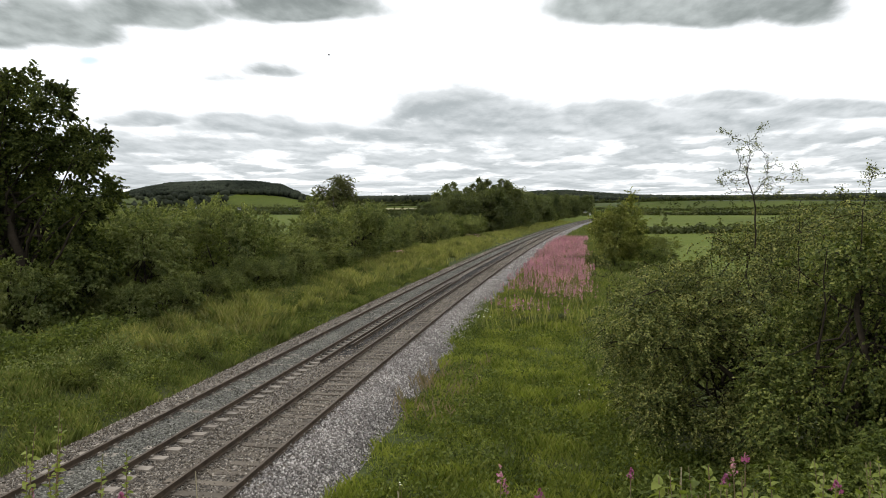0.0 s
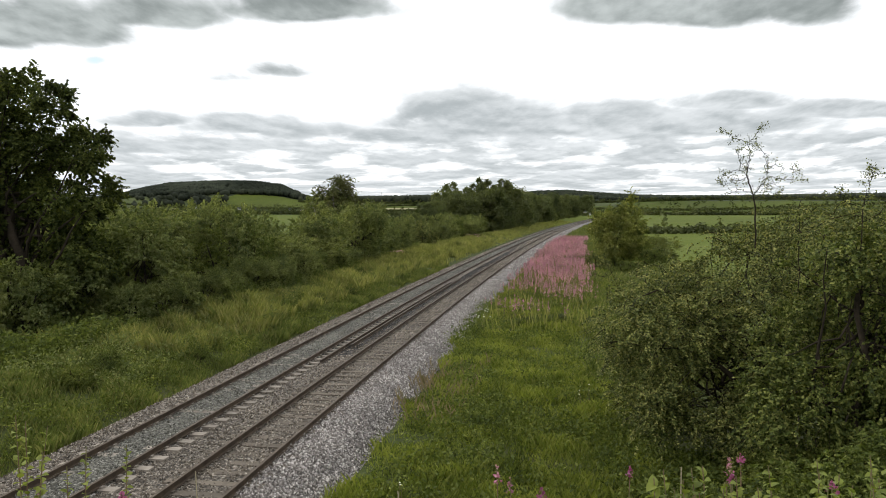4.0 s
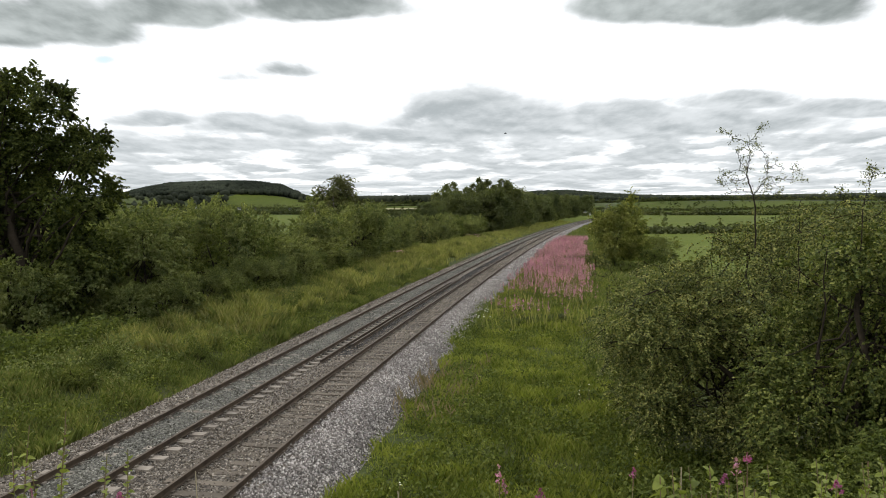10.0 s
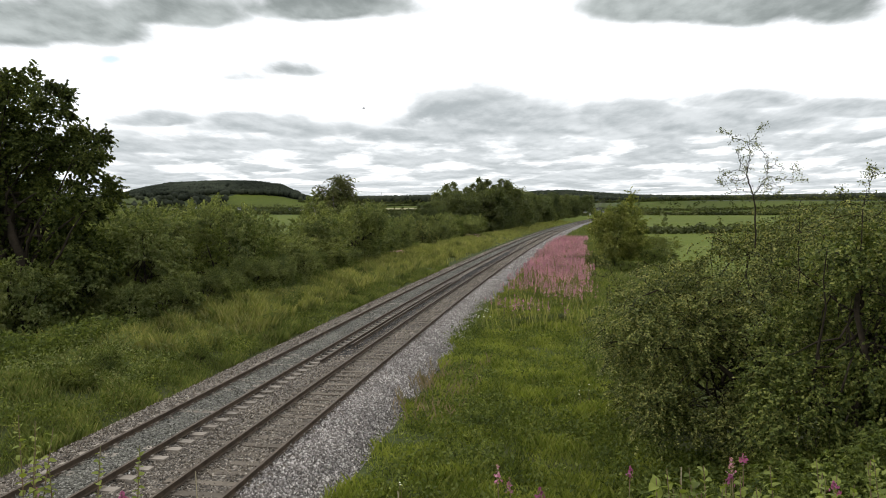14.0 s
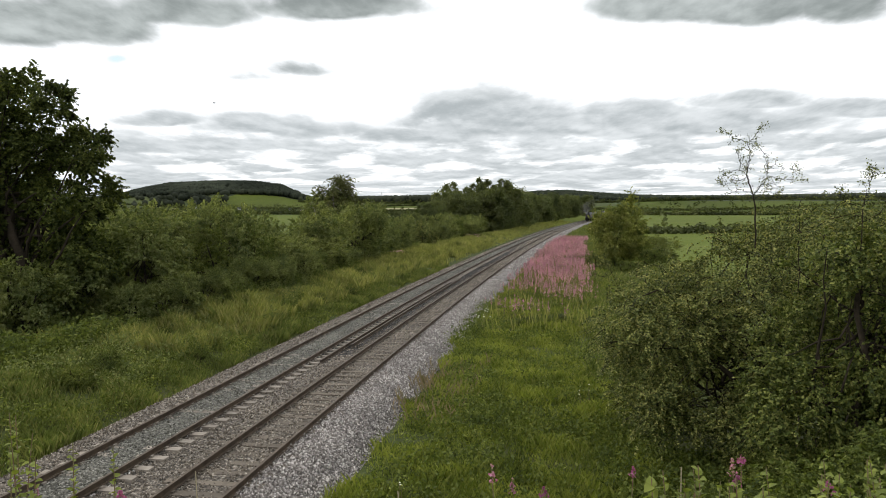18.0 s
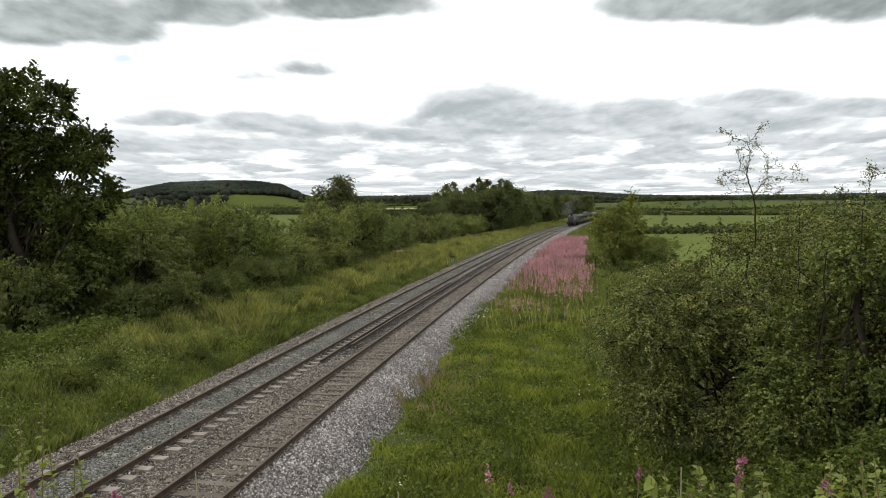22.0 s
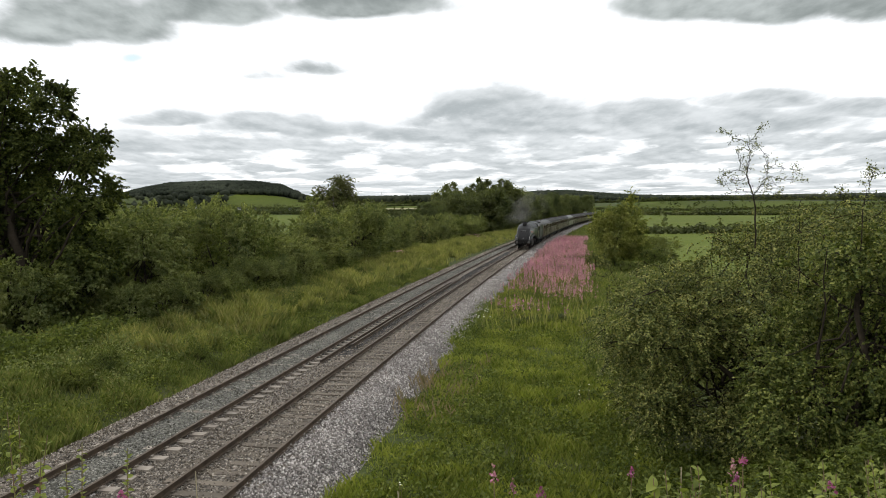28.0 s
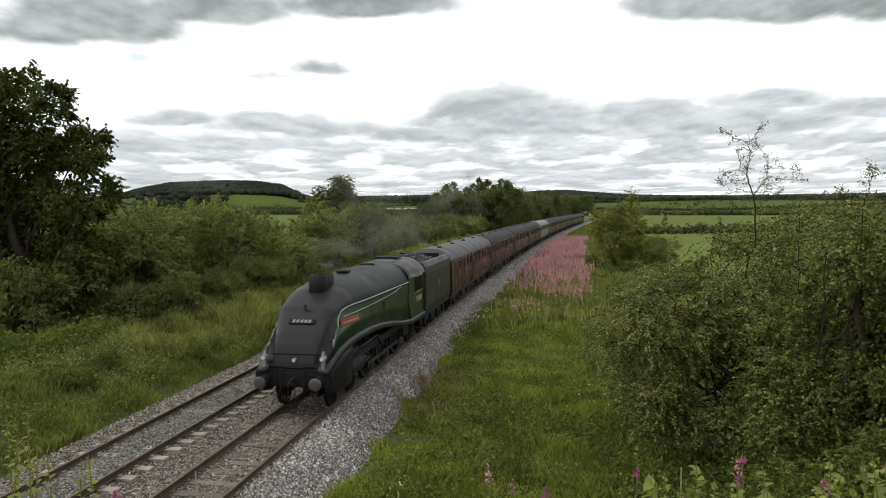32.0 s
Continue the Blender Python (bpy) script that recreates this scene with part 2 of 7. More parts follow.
M_SLEEPER = solid("weathered_concrete", (0.33, 0.29, 0.24), (0.21, 0.18, 0.147), 0.9, 0.0, 3.0, 40.0, 0.4, 0.01, 0, "World", 0.4)
M_TIMBER = solid("weathered_timber", (0.2, 0.168, 0.13), (0.115, 0.095, 0.073), 0.92, 0.0, 3.0, 50.0, 0.5, 0.01, 0, "World", 0.4)
M_BARK = solid("bark", (0.05, 0.04, 0.028), (0.022, 0.018, 0.013), 0.95, 0.0, 4.0, 25.0, 0.8, 0.03, shine=0.08)
M_BARK_PALE = solid("pale_bark", (0.34, 0.31, 0.28), (0.16, 0.14, 0.12), 0.9, 0.0, 4.0, 25.0, 0.6, 0.02)
M_OAK = leafy("oak_leaf", [(0.036, 0.048, 0.015), (0.07, 0.09, 0.024), (0.15, 0.17, 0.045)], 0.42, 0.7, each=0.0)
M_SALLOW = leafy("sallow_leaf", [(0.122, 0.148, 0.056), (0.196, 0.223, 0.09), (0.285, 0.3, 0.14)], 0.5, 0.9)
M_BIRCH = leafy("birch_leaf", [(0.075, 0.086, 0.034), (0.115, 0.124, 0.048), (0.16, 0.165, 0.066)], 0.4, 0.6, each=0.0)
M_THORN = leafy("hawthorn_leaf", [(0.034, 0.046, 0.015), (0.09, 0.112, 0.032), (0.182, 0.202, 0.062), (0.31, 0.296, 0.108)], 0.24, 1.8, each=0.0)
M_FRESHTHORN = leafy("green_hawthorn_leaf", [(0.034, 0.048, 0.012), (0.075, 0.1, 0.024), (0.145, 0.17, 0.043), (0.23, 0.236, 0.076)], 0.3, 1.5, each=0.0)
M_BRAMBLE = leafy("bramble_leaf", [(0.06, 0.08, 0.02), (0.113, 0.142, 0.034), (0.188, 0.212, 0.058)], 0.4, 0.8)
M_BUSHLEAF = leafy("fresh_hawthorn_leaf", [(0.09, 0.116, 0.03), (0.17, 0.195, 0.052), (0.26, 0.27, 0.085), (0.34, 0.325, 0.12)], 0.5, 0.7, each=0.0)
M_FARLEAF = leafy("far_tree_leaf", [(0.082, 0.098, 0.045), (0.112, 0.128, 0.058), (0.142, 0.156, 0.073)], 0.5, 0.05)
# distance haze put into the leaf colour: greyed woods, paler still on the ridge
M_HAZYLEAF = leafy("hazed_wood_leaf", [(0.036, 0.044, 0.032), (0.047, 0.056, 0.04), (0.058, 0.067, 0.048)], 0.2, 0.02, 0.95)
M_HAZYRIDGE = leafy("hazed_ridge_leaf", [(0.056, 0.068, 0.052), (0.068, 0.081, 0.061), (0.08, 0.094, 0.07)], 0.2, 0.02, 0.95)
M_GRASS = leafy("verge_grass", [(0.083, 0.11, 0.03), (0.124, 0.153, 0.043), (0.166, 0.189, 0.06), (0.222, 0.214, 0.097)], 0.42, 0.9, each=0.0)
M_FRESHGRASS = leafy("fresh_verge_grass", [(0.115, 0.148, 0.028), (0.17, 0.202, 0.04), (0.22, 0.245, 0.056), (0.25, 0.26, 0.09)], 0.45, 0.7, each=0.0)
M_STRAW = leafy("seeding_grass", [(0.15, 0.18, 0.05), (0.22, 0.225, 0.075), (0.3, 0.28, 0.125)], 0.45, 0.8, each=0.0)
M_SEED = leafy("dry_seedhead", [(0.16, 0.14, 0.09), (0.24, 0.19, 0.14), (0.27, 0.2, 0.165)], 0.35, 0.4)
M_HERB = leafy("willowherb_leaf", [(0.09, 0.12, 0.04), (0.14, 0.15, 0.06), (0.22, 0.15, 0.11)], 0.4)
M_PINK = leafy("pink_flower", [(0.42, 0.14, 0.28), (0.52, 0.21, 0.38), (0.55, 0.3, 0.42), (0.46, 0.3, 0.3)], 0.35)
M_MAGENTA = leafy("magenta_flower", [(0.36, 0.09, 0.25), (0.47, 0.16, 0.34)], 0.35)
M_WHITEFLOWER = leafy("white_flower", [(0.75, 0.76, 0.72), (0.85, 0.85, 0.82)], 0.3)
M_YELLOW = leafy("yellow_flower", [(0.6, 0.45, 0.04), (0.7, 0.55, 0.06)], 0.3)


# ---- tools: meshes ----
def quick(name, verts, faces, mats, index=None, smooth=False):
    """A mesh from arrays: verts (n, 3), faces (m, k) of one size."""
    verts, faces = np.asarray(verts, dtype=np.float32), np.asarray(faces, dtype=np.int32)
    me = bpy.data.meshes.new(name)
    k = faces.shape[1]
    me.vertices.add(len(verts))
    me.vertices.foreach_set("co", verts.ravel())
    me.loops.add(faces.size)
    me.loops.foreach_set("vertex_index", faces.ravel())
    me.polygons.add(len(faces))
    me.polygons.foreach_set("loop_start", np.arange(len(faces), dtype=np.int32) * k)
    for m in mats if isinstance(mats, (list, tuple)) else [mats]:
        me.materials.append(m)
    if index is not None:
        me.polygons.foreach_set("material_index", np.asarray(index, dtype=np.int32))
    me.polygons.foreach_set("use_smooth", np.full(len(faces), smooth))
    me.update(calc_edges=True)
    return me


def part(name, bm, material, parent, label="", smooth=False):
    """One mesh object from a bmesh (or a mesh) under a thing."""
    if isinstance(bm, bpy.types.Mesh):
        me = bm
    else:
        me = bpy.data.meshes.new(name)
        bmesh.ops.recalc_face_normals(bm, faces=bm.faces)
        bm.to_mesh(me)
        bm.free()
        for m in material if isinstance(material, (list, tuple)) else [material]:
            me.materials.append(m)
        me.polygons.foreach_set("use_smooth", np.full(len(me.polygons), smooth))
    ob = new(name, me)
    ob.parent = parent
    if label:
        ob["label"] = label
    return ob


def box(bm, x0, x1, y0, y1, z0, z1, bevel=0.0, mi=0):
    r = bmesh.ops.create_cube(bm, size=1.0, matrix=Matrix.LocRotScale(((x0 + x1) / 2, (y0 + y1) / 2, (z0 + z1) / 2), None, (x1 - x0, y1 - y0, z1 - z0)))
    faces = {f for v in r["verts"] for f in v.link_faces}
    for f in faces:
        f.material_index = mi
    if bevel:
        edges = list({e for f in faces for e in f.edges})
        b = bmesh.ops.bevel(bm, geom=edges, offset=bevel, segments=2, affect="EDGES", profile=0.6)
        for f in b["faces"]:
            f.material_index = mi


def cyl(bm, a, b, r0, r1=None, n=16, mi=0):
    a, b = Vector(a), Vector(b)
    q = (b - a).to_track_quat("Z", "Y").to_matrix().to_4x4()
    m = Matrix.Translation((a + b) / 2) @ q
    r = bmesh.ops.create_cone(bm, cap_ends=True, segments=n, radius1=r0, radius2=r0 if r1 is None else r1, depth=(b - a).length, matrix=m)
    for f in {f for v in r["verts"] for f in v.link_faces}:
        f.material_index = mi


def ball(bm, c, r, squash=(1, 1, 1), n=2):
    bmesh.ops.create_icosphere(bm, subdivisions=n, radius=r, matrix=Matrix.LocRotScale(c, None, squash))


def loft(bm, rings, closed=True, caps=True, mi=0):
    """Faces between rings of equal numbers of points."""
    vs = [[bm.verts.new(p) for p in ring] for ring in rings]
    n = len(rings[0])
    for a, b in zip(vs, vs[1:]):
        for i in range(n if closed else n - 1):
            j = (i + 1) % n
            f = bm.faces.new((a[i], a[j], b[j], b[i]))
            f.material_index = mi
    if caps and closed:
        bm.faces.new(vs[0]).material_index = mi
        bm.faces.new(vs[-1]).material_index = mi
    return vs


def tube_arrays(points, radii, n=6):
    """A tapered tube through points, as arrays."""
    P = np.asarray(points, dtype=float)
    R = np.asarray(radii, dtype=float)
    T = np.gradient(P, axis=0)
    T /= np.linalg.norm(T, axis=1)[:, None] + 1e-9
    ref = np.where(np.abs(T[:, 2:3]) > 0.9, [[1.0, 0, 0]], [[0, 0, 1.0]])
    U = np.cross(T, ref)
    U /= np.linalg.norm(U, axis=1)[:, None] + 1e-9
    V = np.cross(T, U)
    a = np.linspace(0, 2 * np.pi, n, endpoint=False)
    ring = U[:, None] * np.cos(a)[None, :, None] + V[:, None] * np.sin(a)[None, :, None]
    verts = (P[:, None] + ring * R[:, None, None]).reshape(-1, 3)
    i = np.arange(len(P) - 1)[:, None] * n
    j = np.arange(n)[None, :]
    k = (j + 1) % n
    faces = np.stack([i + j, i + k, i + n + k, i + n + j], -1).reshape(-1, 4)
    return verts, faces


def joined(pieces):
    vs, fs, o = [], [], 0
    for v, f in pieces:
        vs.append(v)
        fs.append(f + o)
        o += len(v)
    return np.concatenate(vs), np.concatenate(fs)


# ---- tools: the line of the railway ----
# s runs along the near track away from the bridge, o is the offset to its right
LINE_S = np.linspace(-90, 960, 4201)
STEP = LINE_S[1] - LINE_S[0]
LINE_H = np.cumsum(np.interp(LINE_S, [0, 60, 130, 200, 330, 345], [0.000614, 0.000395, 0.000308, 0.000305, 0.000229, 0.0])) * STEP
LINE_H += 0.168305 - np.interp(0, LINE_S, LINE_H)
LINE_X, LINE_Y = np.cumsum(np.sin(LINE_H)) * STEP, np.cumsum(np.cos(LINE_H)) * STEP
LINE_X += -4.62409 - np.interp(0, LINE_S, LINE_X)
LINE_Y += 20.87793 - np.interp(0, LINE_S, LINE_Y)
FAR_TRACK = -3.278


def on_line(s, o=0.0):
    """x, y, heading at s, offset o to the right."""
    h = np.interp(s, LINE_S, LINE_H)
    return np.interp(s, LINE_S, LINE_X) + o * np.cos(h), np.interp(s, LINE_S, LINE_Y) - o * np.sin(h), h


def to_line(x, y):
    """s and o of places, near enough."""
    s = np.interp(y, LINE_Y, LINE_S)
    for _ in range(3):
        cx, cy, h = on_line(s)
        s = s + (x - cx) * np.sin(h) + (y - cy) * np.cos(h)
    cx, cy, h = on_line(s)
    return s, (x - cx) * np.cos(h) - (y - cy) * np.sin(h)


def wave(x, y, size, seed=0.0):
    """Cheap smooth unevenness, about -1 to 1."""
    a, b = x / size + seed, y / size - seed * 1.7
    return (np.sin(a + 1.3 * np.sin(b * 0.7)) + np.sin(b * 1.1 + 1.7 * np.sin(a * 0.6 + seed)) + np.sin((a + b) * 0.63 + seed)) / 3


def smooth(a, b, x):
    t = np.clip((x - a) / (b - a), 0, 1)
    return t * t * (3 - 2 * t)


def land(x, y):
    """Height of the ground; the rail heads lie at 0."""
    x, y = np.asarray(x, dtype=float), np.asarray(y, dtype=float)
    s, o = to_line(x, y)
    z = np.interp(o, [-400, -60, -30, -21, -16, -11, -7.2, -6.2, -5.6, 2.2, 2.9, 5, 9.5, 18, 60, 400], [-2.6, -2.4, -1.9, -0.9, -0.2, 0.05, -0.35, -0.62, -0.85, -0.85, -0.68, -0.62, -0.6, -0.75, -1.2, -1.8])
    z = z + 0.16 * wave(x, y, 2.3) * smooth(0.3, 2.0, np.maximum(o - 2.9, -6.2 - o))
    z = z + (0.13 * wave(x, y, 0.75, 1.4) + 0.2 * wave(x, y, 1.9, 3.3)) * smooth(0.4, 1.6, -6.2 - o) * (1 - smooth(12, 16, -o))
    # the bank that carries the camera
    up = np.interp(y, [-30, 0, 2.2, 8, 15.5], [4.6, 4.5, 4.1, 1.1, -0.6])
    z = np.maximum(z, up * smooth(2.6, 5.0, o) + z * (1 - smooth(2.6, 5.0, o)))
    # gentle country, rising to wooded hills
    d = np.hypot(x, y)
    far = smooth(250, 900, d)
    z = z * (1 - far) + far * (-2.5 + 5 * wave(x, y, 240, 0.4))
    z = z + 20 * smooth(900, 1600, d)
    az = x / np.maximum(y, 1.0)
    hill = 40 * np.interp(az, [-0.47, -0.43, -0.38, -0.30, -0.262, -0.224, -0.208, -0.172], [0, 0.5, 0.86, 1.0, 0.98, 0.8, 0.45, 0]) * (1 + 0.07 * wave(x, y, 55, 2.0)) * smooth(1350, 1900, d)
    hill = hill + 12 * np.exp(-((az + 0.33) / 0.2) ** 2) * smooth(1250, 1700, d)
    ridge = (26 + 15 * np.exp(-((az - 0.16) / 0.06) ** 2) - 14 * smooth(0.2, 0.45, az)) * smooth(1700, 2700, d) * smooth(-0.13, 0.06, az)
    ridge2 = 27 * smooth(1900, 2800, d) * (1 - smooth(-0.13, 0.06, az))
    return z + np.where(y > 0, hill + ridge + ridge2, 8 * smooth(1500, 2800, d))


def ground_at(x, y):
    return float(land(np.array([x]), np.array([y]))[0])


def line_pose(s, o=0.0, z=0.0):
    x, y, h = on_line(s, o)
    return pose(float(x), float(y), z, 0, 0, 90 - math.degrees(float(h)))


# ---- the setting ----
def make_ground():
    near = np.concatenate([np.linspace(-40, -8, 9), np.arange(-7, 40, 0.5), np.geomspace(40, 400, 60), np.geomspace(415, 4600, 90)])
    ys = np.unique(np.concatenate([[-4600, -2000, -900, -400, -200, -100, -60], near]))
    side = np.concatenate([np.arange(0, 30, 0.6), np.geomspace(30, 250, 45), np.geomspace(262, 4600, 80)])
    xs = np.unique(np.concatenate([-side, side]))
    X, Y = np.meshgrid(xs, ys)
    X = X + 0.18 * Y * smooth(0, 200, Y) * np.exp(-np.abs(X) / 300)
    Z = land(X, Y)
    nx, ny = len(xs), len(ys)
    i = (np.arange(ny - 1)[:, None] * nx + np.arange(nx - 1)[None, :]).ravel()
    faces = np.stack([i, i + 1, i + nx + 1, i + nx], 1)
    V = np.stack([X.ravel(), Y.ravel(), Z.ravel()], 1)
    C = V[faces].mean(1)
    idx = field_of(C[:, 0], C[:, 1])
    me = quick("ground", V, faces, [M_VERGE, M_PASTURE, M_MEADOW, M_STUBBLE, M_WOODFLOOR], idx, True)
    tagged(new("ground", me), "rough grassy railway land running into green farm fields", "ground", kind="structure")


def field_of(x, y):
    s, o = to_line(x, y)
    d = np.hypot(x, y)
    az = x / np.maximum(y, 1.0)
    idx = np.zeros(len(x), dtype=int)
    right = (o > 15) & (y > 60)
    idx[right] = 1
    idx[right & (y > 200)] = 2
    left = (o < -34) & (y > 20)
    idx[left] = 2
    idx[left & (az < -0.14) & (az > -0.28) & (d > 140)] = 1
    open_land = (d > 300)
    cell = (np.floor(az * 9 + 0.3 * np.sin(d / 300)) * 7 + np.floor(d / 210)).astype(int) % 5
    idx[open_land] = np.array([2, 1, 2, 3, 1])[cell[open_land]]
    idx[(d > 290) & (d < 760) & (az < -0.14) & (az > -0.28)] = 1
    idx[(d > 760) & (d < 1150) & (az < -0.02)] = 2
    idx[(d > 960) & (d < 1060) & (az < -0.02) & (az > -0.24)] = 3
    idx[(d > 820) & (d < 930) & (az < 0.02) & (az > -0.08)] = 3
    idx[(d > 1150) & (d < 1560) & (az < -0.13)] = 2
    idx[(d > 1300) & (d < 1560) & (az < -0.18) & (az > -0.3)] = 1
    idx[(az > 0.12) & (idx == 3)] = 2
    idx[(az > 0.12) & (d > 260) & (d < 640)] = 1
    idx[(az > 0.1) & (d > 760) & (cell % 2 == 0)] = 1
    idx[(az > 0.1) & (d > 1500)] = 4
    hill = (np.abs(az + 0.33) < 0.16) & (d > 1560)
    ridge = (d > 1900) & (y > 0)
    idx[hill | ridge] = 4
    return idx


make_ground()


BED = [(-6.15, -0.66), (-5.5, -0.33), (-4.75, -0.2), (-4.15, -0.19), (-3.9, -0.17), (-3.28, -0.155), (-2.65, -0.17), (-2.4, -0.22), (-1.65, -0.24), (-1.0, -0.19), (-0.6, -0.195), (0.0, -0.2), (0.6, -0.195), (1.0, -0.185), (1.6, -0.2), (2.0, -0.3), (2.75, -0.78)]


def make_ballast():
    ss = np.concatenate([np.arange(-60, 120, 1.0), np.arange(120, 420, 5.0)])
    prof = BED
    V = []
    for o, z in prof:
        x, y, h = on_line(ss, o)
        V.append(np.stack([x, y, np.full_like(x, z) + 0.02 * wave(x, y, 0.5)], 1))
    V = np.stack(V, 1)
    n, k = V.shape[:2]
    mids = [(a[0] + b[0]) / 2 for a, b in zip(BED, BED[1:])]
    bands = [0 if q > 0.7 else 2 if abs(q - FAR_TRACK) < 0.72 else 1 for q in mids]
    idx = np.tile(bands, n - 1)
    oily = ((ss[:-1, None] > 9) & (ss[:-1, None] < 84) & (np.array(mids)[None, :] > -2.55) & (np.array(mids)[None, :] < -1.2)).ravel()
    idx[oily] = 3
    i = (np.arange(n - 1)[:, None] * k + np.arange(k - 1)[None, :]).ravel()
    faces = np.stack([i, i + 1, i + k + 1, i + k], 1)
    tagged(new("track_bed", quick("track_bed", V.reshape(-1, 3), faces, [M_BED, M_BED_BROWN, M_BED_GREY, M_BED_OIL], idx)), "pale grey stone ballast under two railway tracks", "ballast", kind="structure")


make_ballast()


def bed_height(o):
    return np.interp(o, [b[0] for b in BED], [b[1] for b in BED])


def stones(count, s0, s1, o0, o1, size, mats, pick, name, label):
    """Loose broken stones, joined."""
    rng = np.random.default_rng(len(name) + count)
    s = s0 + (s1 - s0) * rng.random(count) ** 1.35
    o = o0 + (o1 - o0) * rng.random(count)
    # the sleepers' tops stay mostly clear
    beat = np.abs((s + 14 + 0.34) % 0.68 - 0.34) < 0.12
    clear = beat & ((np.abs(o) < 0.62) & (rng.random(count) < 0.45) | (o > -2.5) & (o < -2.05) | (o < -4.1) & (o > -4.4) & (rng.random(count) < 0.6))
    s, o = s[~clear], o[~clear]
    count = len(s)
    x, y, h = on_line(s, o)
    z = bed_height(o) + 0.005 + 0.035 * rng.random(count)
    base = np.array([[1, 0, 0], [-1, 0, 0], [0, 1, 0], [0, -1, 0], [0, 0, 1], [0, 0, -1]], dtype=float)
    tri = np.array([[0, 2, 4], [2, 1, 4], [1, 3, 4], [3, 0, 4], [2, 0, 5], [1, 2, 5], [3, 1, 5], [0, 3, 5]])
    r = size * (0.5 + 0.8 * rng.random((count, 1, 1))) * (0.6 + 0.5 * rng.random((count, 6, 1))) * np.repeat(rng.uniform([0.9, 0.6, 0.4], [1.7, 1.0, 0.8], (count, 3)), 2, 1)[:, :, None]
    axes, _ = np.linalg.qr(rng.normal(size=(count, 3, 3)))
    P = np.einsum("ij,njk->nik", base, axes) * r + np.stack([x, y, z], 1)[:, None]
    F = (np.arange(count)[:, None, None] * 6 + tri[None]).reshape(-1, 3)
    idx = np.repeat(pick(s, o, rng), 8)
    tagged(new(name, quick(name, P.reshape(-1, 3), F, mats, idx)), label, "ballast", kind="stuff")


def ballast_kind(s, o, rng):
    k = np.zeros(len(s), dtype=int)
    k[(o > FAR_TRACK + 0.9) & (o < 0.75)] = 1
    k[(np.abs(o - FAR_TRACK) < 0.75)] = 2
    k[(o < FAR_TRACK - 0.75)] = 1
    oil = np.exp(-(((o + 1.85) / 0.85) ** 2)) * smooth(7, 18, s) * (1 - smooth(80, 115, s))
    k[rng.random(len(s)) < oil * 0.95] = 3
    k[(o < -5.4) & (rng.random(len(s)) < 0.4)] = 1
    return k


BALLAST = [M_STONE_PALE, M_STONE_BROWN, M_STONE_GREY, M_STONE_DARK]
stones(50000, -12, 62, -6.1, 0.8, 0.036, BALLAST, ballast_kind, "ballast_stones", "loose broken ballast stones in grey, brown and white")
stones(31000, -8, 44, 0.75, 2.8, 0.038, BALLAST, ballast_kind, "ballast_stones", "loose pale ballast stones on the near shoulder")
stones(12000, 55, 180, -6.1, 2.75, 0.075, BALLAST, ballast_kind, "ballast_stones", "loose broken ballast stones seen far along the line")


def rail_mesh(name, s0, s1, off, step, lift=0.0):
    """A flat-bottomed rail swept along the line: head, web, foot."""
    ss = np.arange(s0, s1 + step, step)
    prof = np.array([(-0.036, 0.0), (0.036, 0.0), (0.036, -0.034), (0.011, -0.046), (0.011, -0.132), (0.07, -0.146), (0.07, -0.159), (-0.07, -0.159), (-0.07, -0.146), (-0.011, -0.132), (-0.011, -0.046), (-0.036, -0.034)])
    x, y, h = on_line(ss, off)
    V = np.stack([x[:, None] + prof[None, :, 0] * np.cos(h)[:, None], y[:, None] - prof[None, :, 0] * np.sin(h)[:, None], np.broadcast_to(prof[None, :, 1] + lift, (len(ss), len(prof)))], -1)
    n, k = V.shape[:2]
    i, j = np.meshgrid(np.arange(n - 1), np.arange(k), indexing="ij")
    i, j = i.ravel(), j.ravel()
    F = np.stack([i * k + j, i * k + (j + 1) % k, (i + 1) * k + (j + 1) % k, (i + 1) * k + j], 1)
    return quick(name, V.reshape(-1, 3), F, [M_RAIL, M_RAIL_TOP], (j == 0).astype(int))


def make_track(off, label, material, pitch, proud):
    track = tagged(new("railway_track"), label, "railway track", "running lines")
    x, y, h = on_line(0, off)
    for side in (-0.7525, 0.7525):
        part("rail", rail_mesh("rail", -60, 420, off + side, 2.0), None, track, "rust-brown rail with a worn bright head")
    bm = bmesh.new()
    box(bm, -1.25, 1.25, -0.13, 0.13, -0.2, 0.0)
    for side in (-0.7525, 0.7525):
        for e in (-0.1, 0.1):
            box(bm, side + e - 0.03, side + e + 0.03, -0.06, 0.06, 0.0, 0.045)
    me = bpy.data.meshes.new("sleeper")
    bm.to_mesh(me)
    bm.free()
    me.materials.append(material)
    rng = random.Random(int(-off * 10) + 3)
    n, s = 0, -14.0
    while n < 150:
        sx, sy, sh = on_line(s, off)
        ob = new("sleeper", me)
        ob.parent = track
        ob.matrix_local = pose(float(sx), float(sy), -0.16 - proud + rng.uniform(-0.012, 0.012), 0, 0, -math.degrees(float(sh)) + rng.uniform(-0.8, 0.8))
        s += pitch
        n += 1


make_track(0.0, "near railway track on half-buried sleepers in pale ballast", M_TIMBER, 0.68, 0.026)
make_track(FAR_TRACK, "far railway track with pale sleeper ends showing", M_SLEEPER, 0.68, 0.012)


